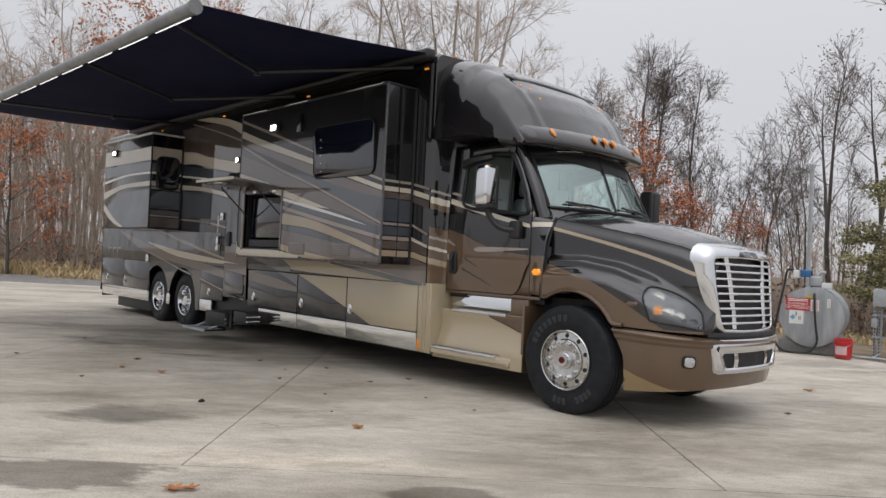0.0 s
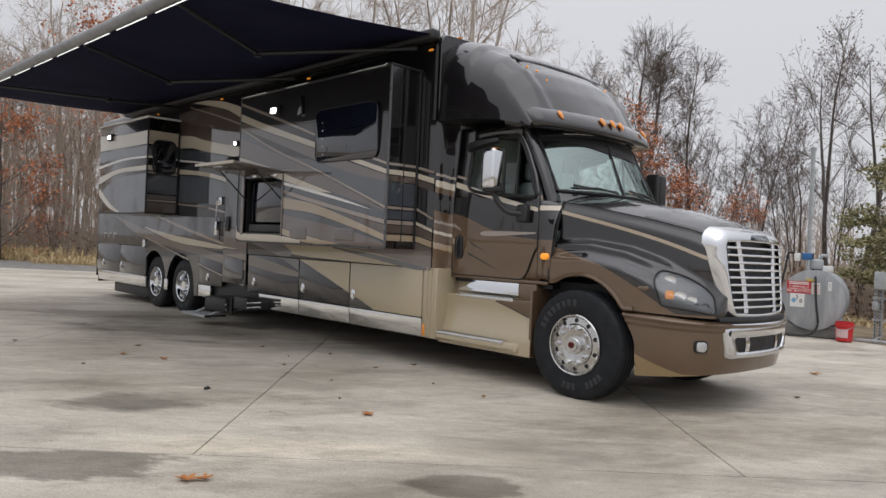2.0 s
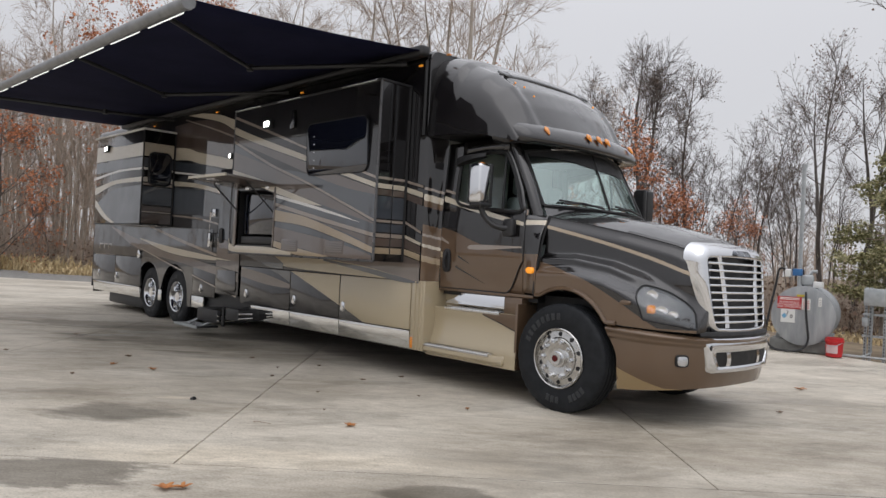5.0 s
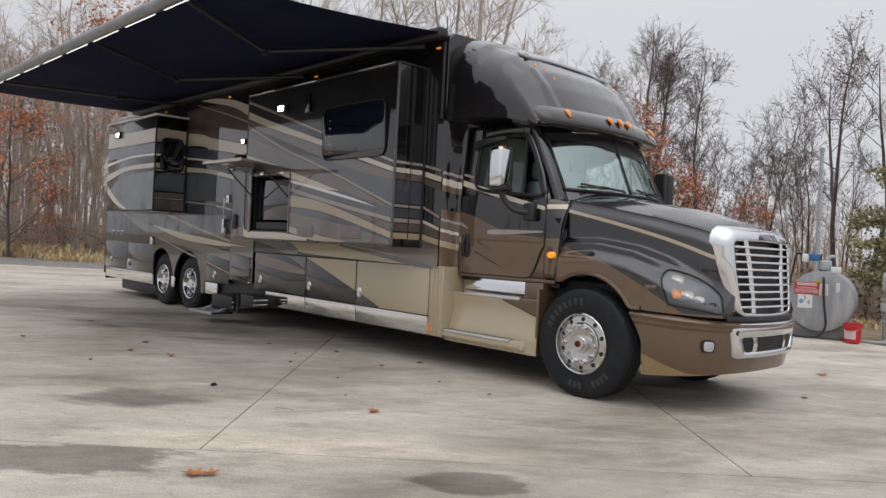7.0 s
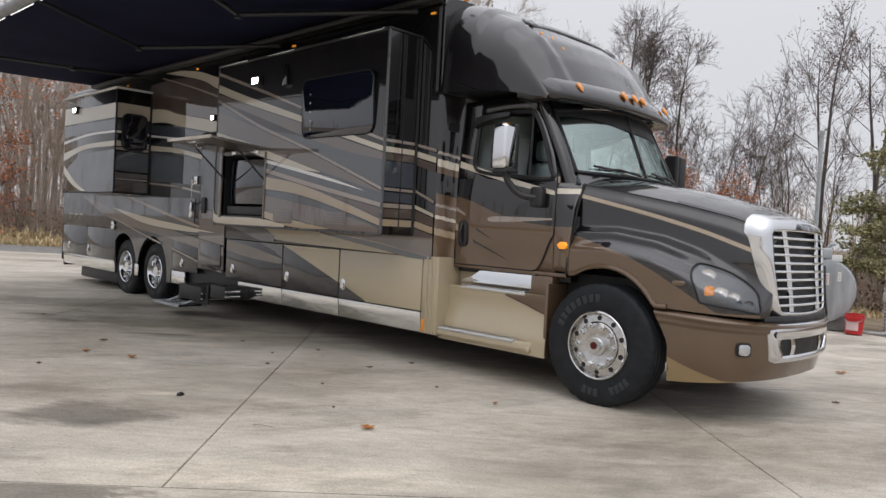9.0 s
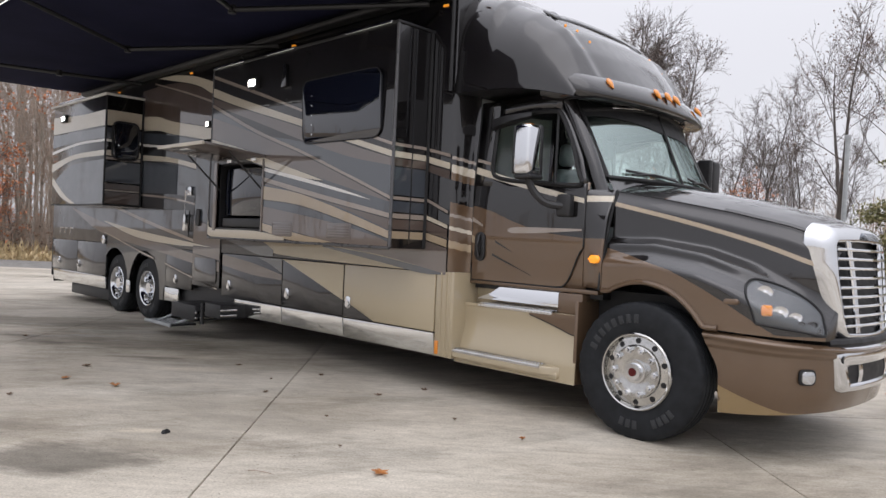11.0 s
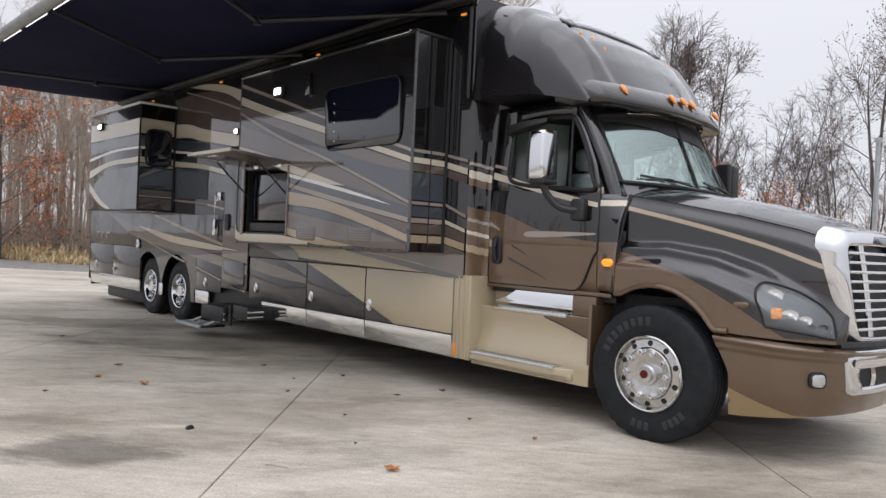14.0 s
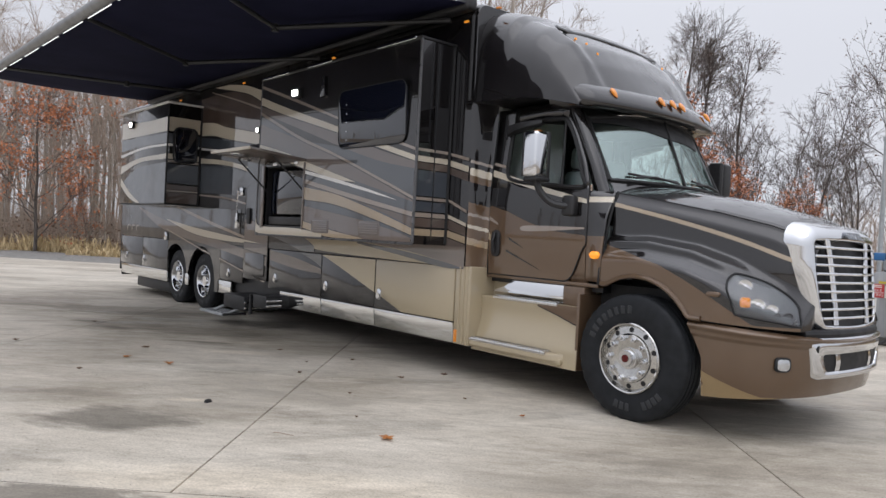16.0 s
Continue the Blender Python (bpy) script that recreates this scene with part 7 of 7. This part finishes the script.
rnd = random.Random(5)
for i in range(30):
    x, y = wood_edge(rnd.uniform(0.02, 0.85), 1.5 + 16 * rnd.random() ** 1.3)
    plant(tall[i % 4], x, y, rnd.uniform(0.85, 1.2), rnd.uniform(0, 6.28))
for i in range(58):
    x, y = wood_edge(rnd.uniform(0.0, 0.9), 0.8 + 11 * rnd.random())
    plant(thin[i % 3], x, y, rnd.uniform(0.7, 1.4), rnd.uniform(0, 6.28))
for x, y, s, a, k in ((-32.4, 1.1, 0.95, 4.0, 0), (-34.6, 3.8, 0.45, 2.2, 0), (-31.6, 10.4, 1.05, 1.1, 1), (-29.2, 10.9, 0.95, 3.0, 1), (-31.4, 7.2, 1.0, 2.0, 1)):
    plant(leafy[k], x, y, s, a)
for proto in tall + thin + leafy + oak + scrub:
    proto.location = (-52 + 3 * (tall + thin + leafy + oak + scrub).index(proto), 26.0, -0.09)

# evergreen beside the cabinet
def make_pine(seed, height):
    rnd_p = random.Random(seed)
    root = thing("pine_tree", "dark green pine with drooping layered boughs", "tree")
    tr, cr, nd = Tubes(), Tubes(), Tubes()
    main = grow_path(rnd_p, Vector((0, 0, -0.1)), Vector((0, 0, 1)), height, 10, 0.02, 0.02)
    tr.limb(main, 0.12, 0.02, 7)
    for i in range(44):
        f = 0.16 + 0.82 * (i + rnd_p.random()) / 44
        p, d = along(main, f)
        a = rnd_p.uniform(0, 6.28)
        ln = (1 - f) ** 0.8 * height * 0.42 * rnd_p.uniform(0.45, 1.25) + 0.2
        bough = grow_path(rnd_p, p, Vector((math.cos(a), math.sin(a), 0.15)), ln, 5, 0.10, -0.02)
        cr.limb(bough, 0.022, 0.006, 4)
        for _ in range(int(40 * ln) + 12):
            q, dq = along(bough, rnd_p.uniform(0.25, 1.0))
            q = q + Vector((rnd_p.gauss(0, 0.12), rnd_p.gauss(0, 0.12), rnd_p.gauss(0, 0.06)))
            for _ in range(7):
                nd.leaf(q + Vector((rnd_p.gauss(0, 0.09), rnd_p.gauss(0, 0.09), rnd_p.gauss(0, 0.05))), rnd_p.uniform(0.04, 0.09), rnd_p)
    hang("trunk", mesh_of("trunk", tr.v, tr.f, BARK, 60), root)
    hang("crown", mesh_of("crown", cr.v, cr.f, TWIG, 60), root)
    hang("needles", mesh_of("needles", nd.v, nd.f, NEEDLE, 0), root)
    return root


pine = make_pine(41, 5.0)
pine.location = (-1.5, 14.5, -0.09)
for x, y, s, a in ((0.9, 14.2, 0.95, 2.0), (-3.2, 20.5, 0.62, 1.0), (2.6, 15.5, 1.1, 3.0)):
    plant(pine, x, y, s, a)

# far wood: trunks and twigs past counting
far = Tubes()
rnd = random.Random(8)
for i in range(1120):
    b = rnd.uniform(-0.04, 1.25) if i < 640 else rnd.uniform(1.25, 3.7) if i < 1000 else rnd.uniform(-0.04, 0.22)
    dist = rnd.uniform(52, 100) if i < 640 or i >= 1000 else rnd.uniform(80, 135)
    ang = radians(178 - 95 * b)
    x, y = 4 + dist * math.cos(ang), -7 + dist * math.sin(ang)
    h = rnd.uniform(6, 14) * (1.15 if b < 0.45 else 0.55 if b < 1.25 else 0.7)
    path = grow_path(rnd, Vector((x, y, -0.1)), Vector((rnd.gauss(0, 0.05), rnd.gauss(0, 0.05), 1)), h, 4, 0.05, 0.02)
    far.limb(path, rnd.uniform(0.05, 0.13), 0.02, 3)
    for _ in range(16):
        p, d = along(path, rnd.uniform(0.25, 1.0))
        tw = grow_path(rnd, p, spread(rnd, d, rnd.uniform(0.4, 1.0)), rnd.uniform(0.8, 2.6), 2, 0.15, 0.08)
        far.limb(tw, 0.022, 0.008, 3)
tagged(hang("far_woods", mesh_of("far_woods", far.v, far.f, TWIG, 60)), "distant tangle of bare grey woods", "woods", kind="stuff")

# brush at the wood's edge
brush = Tubes()
for i in range(8500):
    u = rnd.random()
    if u < 0.55:
        a = rnd.random()
        x, y = wood_edge(a, abs(rnd.gauss(0, 5)) + 0.6)
    else:
        a = rnd.random()
        x, y = 9 - 26 * a, 11.5 + 7.5 * a + abs(rnd.gauss(0, 5))
    h = rnd.uniform(0.5, 2.4) * (1.25 if u < 0.55 else 0.8)
    path = grow_path(rnd, Vector((x, y, -0.1)), Vector((rnd.gauss(0, 0.3), rnd.gauss(0, 0.3), 1)), h, 3, 0.16, 0.0)
    brush.limb(path, rnd.uniform(0.006, 0.016), 0.004, 3)
    for _ in range(3):
        p, d = along(path, rnd.uniform(0.3, 1.0))
        brush.limb([p, p + spread(rnd, d, 0.7) * rnd.uniform(0.2, 0.7)], 0.005, 0.003, 3)
tagged(hang("brush", mesh_of("brush", brush.v, brush.f, TWIG, 60)), "tangled leafless brush at the edge of the woods", "brush", kind="stuff")
litter = Tubes()
for i in range(16000):
    u = rnd.random()
    a = rnd.random()
    if u < 0.5:
        (x, y), z = wood_edge(a, abs(rnd.gauss(0, 5)) - 0.5), rnd.random() ** 3 * 1.6 - 0.07
    else:
        x, y, z = 9 - 28 * a, 10.6 + 7.5 * a + abs(rnd.gauss(0, 6)), rnd.random() ** 3 * 1.3 - 0.07
    litter.leaf(Vector((x, y, z)), rnd.uniform(0.06, 0.15), rnd)
tagged(hang("leaf_litter", mesh_of("leaf_litter", litter.v, litter.f, BROWNLEAF, 0)), "brown fallen leaves caught in brush and on soil", "fallen leaves", kind="stuff")
grass = Tubes()
for i in range(17000):
    a = rnd.random()
    if i % 5:
        off = abs(rnd.gauss(0, 1.0)) - 0.6
        if math.sin(38 * a) + 0.6 * math.sin(91 * a + 1.0) < -0.15 and rnd.random() < 0.75:
            off -= 1.6
        x, y = wood_edge(a, off)
        h = rnd.uniform(0.25, 1.0) * (0.30 + 0.8 * abs(math.sin(1.7 * x + 1.1 * y))) * (1.0 if off > -0.8 else 0.5)
    else:
        x, y = 8 - 24 * a, 9.2 + 8.0 * a + abs(rnd.gauss(0, 1.2))
        h = rnd.uniform(0.06, 0.25)
    p = Vector((x, y, -0.1))
    e = p + Vector((rnd.gauss(0, 0.35), rnd.gauss(0, 0.35), 1)).normalized() * h
    w = Vector((rnd.gauss(0, 1), rnd.gauss(0, 1), 0)).normalized() * 0.03
    m = p.lerp(e, 0.6) + Vector((0, 0, h * 0.06))
    base = len(grass.v)
    grass.v += [p - w, p + w, m + w * 0.7, m - w * 0.7, e + Vector((rnd.gauss(0, 0.08), rnd.gauss(0, 0.08), -0.12 * h))]
    grass.f += [(base, base + 1, base + 2, base + 3), (base + 3, base + 2, base + 4)]
tagged(hang("dry_grass", mesh_of("dry_grass", grass.v, grass.f, STRAW, 0)), "tufts of dry straw-coloured grass along the yard's edge", "grass", kind="stuff")
flat("verge", [(-17, 14.1), (-19.1, 5.5), (-22.4, 2.0), (-25.3, -0.8), (-31.1, -6.1), (-70, -41.8), (-70, -34), (-36.5, -2.6), (-30.5, 3.8), (-25, 9.7), (-21, 14)], -0.06, GRAVEL, "grey gravel verge beyond the concrete", "verge")


# ---- fallen leaves and litter on the concrete ----
def fallen_leaf(x, y, size, turn, curl, seed, mat=ORANGE):
    rnd_l = random.Random(seed)
    rim = []
    for k in range(20):
        a = 2 * math.pi * k / 20
        r = size * (0.38 + 0.62 * abs(math.cos(2.5 * a)) ** 1.5) * rnd_l.uniform(0.85, 1.15)
        rim.append((r * math.cos(a), r * math.sin(a) * 0.8, 0.012 + curl * size * (0.3 + 0.7 * abs(math.sin(a + 0.6))) * (r / size)))
    verts = [(0, 0, 0.004)] + rim
    faces = [(0, 1 + k, 1 + (k + 1) % 20) for k in range(20)]
    ob = hang("fallen_leaf", mesh_of("fallen_leaf", verts, faces, mat, 0), None, "", pose(x, y, 0.004, 0, 0, turn))
    s = ob.modifiers.new("thickness", "SOLIDIFY")
    s.thickness = 0.0015
    part("stem", tube([(-size * 0.3, 0, 0.008), (-size * 0.9, size * 0.15, 0.012)], 0.002, 5), mat, ob)
    return tagged(ob, "curled orange-brown fallen leaf lying on concrete" if mat is ORANGE else "dark brown fallen leaf lying on concrete", "leaf", "leaves on the concrete")


DEADLEAF = varied("dead brown leaf", (0.09, 0.05, 0.03), (0.20, 0.12, 0.07), 30.0, 0.7)
for i, (x, y, s, mat) in enumerate(((-0.53, -3.26, 0.075, ORANGE), (0.19, -5.13, 0.085, ORANGE), (0.24, -5.05, 0.06, ORANGE), (-4.97, -3.42, 0.085, DEADLEAF), (-4.42, -3.80, 0.06, ORANGE), (-3.87, -3.56, 0.07, ORANGE), (-2.25, -1.82, 0.06, DEADLEAF), (-2.18, -1.30, 0.07, DEADLEAF), (-3.95, -4.39, 0.05, DEADLEAF), (-6.0, -4.54, 0.08, DEADLEAF), (0.81, 2.79, 0.09, ORANGE), (1.31, 0.90, 0.06, DEADLEAF), (-7.4, -3.3, 0.07, DEADLEAF), (-2.9, -2.6, 0.05, DEADLEAF), (-1.2, -1.9, 0.04, DEADLEAF), (2.2, 4.8, 0.08, ORANGE), (-9.0, -5.5, 0.07, DEADLEAF), (-3.3, -1.7, 0.05, DEADLEAF), (-3.4, -2.23, 0.035, DEADLEAF), (-1.13, -3.11, 0.03, DEADLEAF), (-1.86, -2.69, 0.03, DEADLEAF), (-4.23, -2.11, 0.06, DEADLEAF), (-0.5, -1.9, 0.03, ORANGE))):
    fallen_leaf(x, y, s * (0.9 if mat is ORANGE else 0.65), 37 * i, 0.12 + 0.08 * (i % 3), i, mat)
# dry twig on the concrete
twig_bit = part("twig", tube([(-1.06, -3.86, 0.006), (-1.02, -3.84, 0.012), (-0.95, -3.80, 0.008), (-0.90, -3.79, 0.010)], 0.004, 5, 0.002), TWIG, None)
tagged(twig_bit, "short dry brown twig lying on the concrete", "twig")
stub = part("drain_stub", tube([(-2.15, -3.88, -0.01), (-2.13, -3.87, 0.004)], 0.036, 10, 0.030), SEAL, None)
tagged(stub, "small dark rubber stub set in the concrete", "stub")
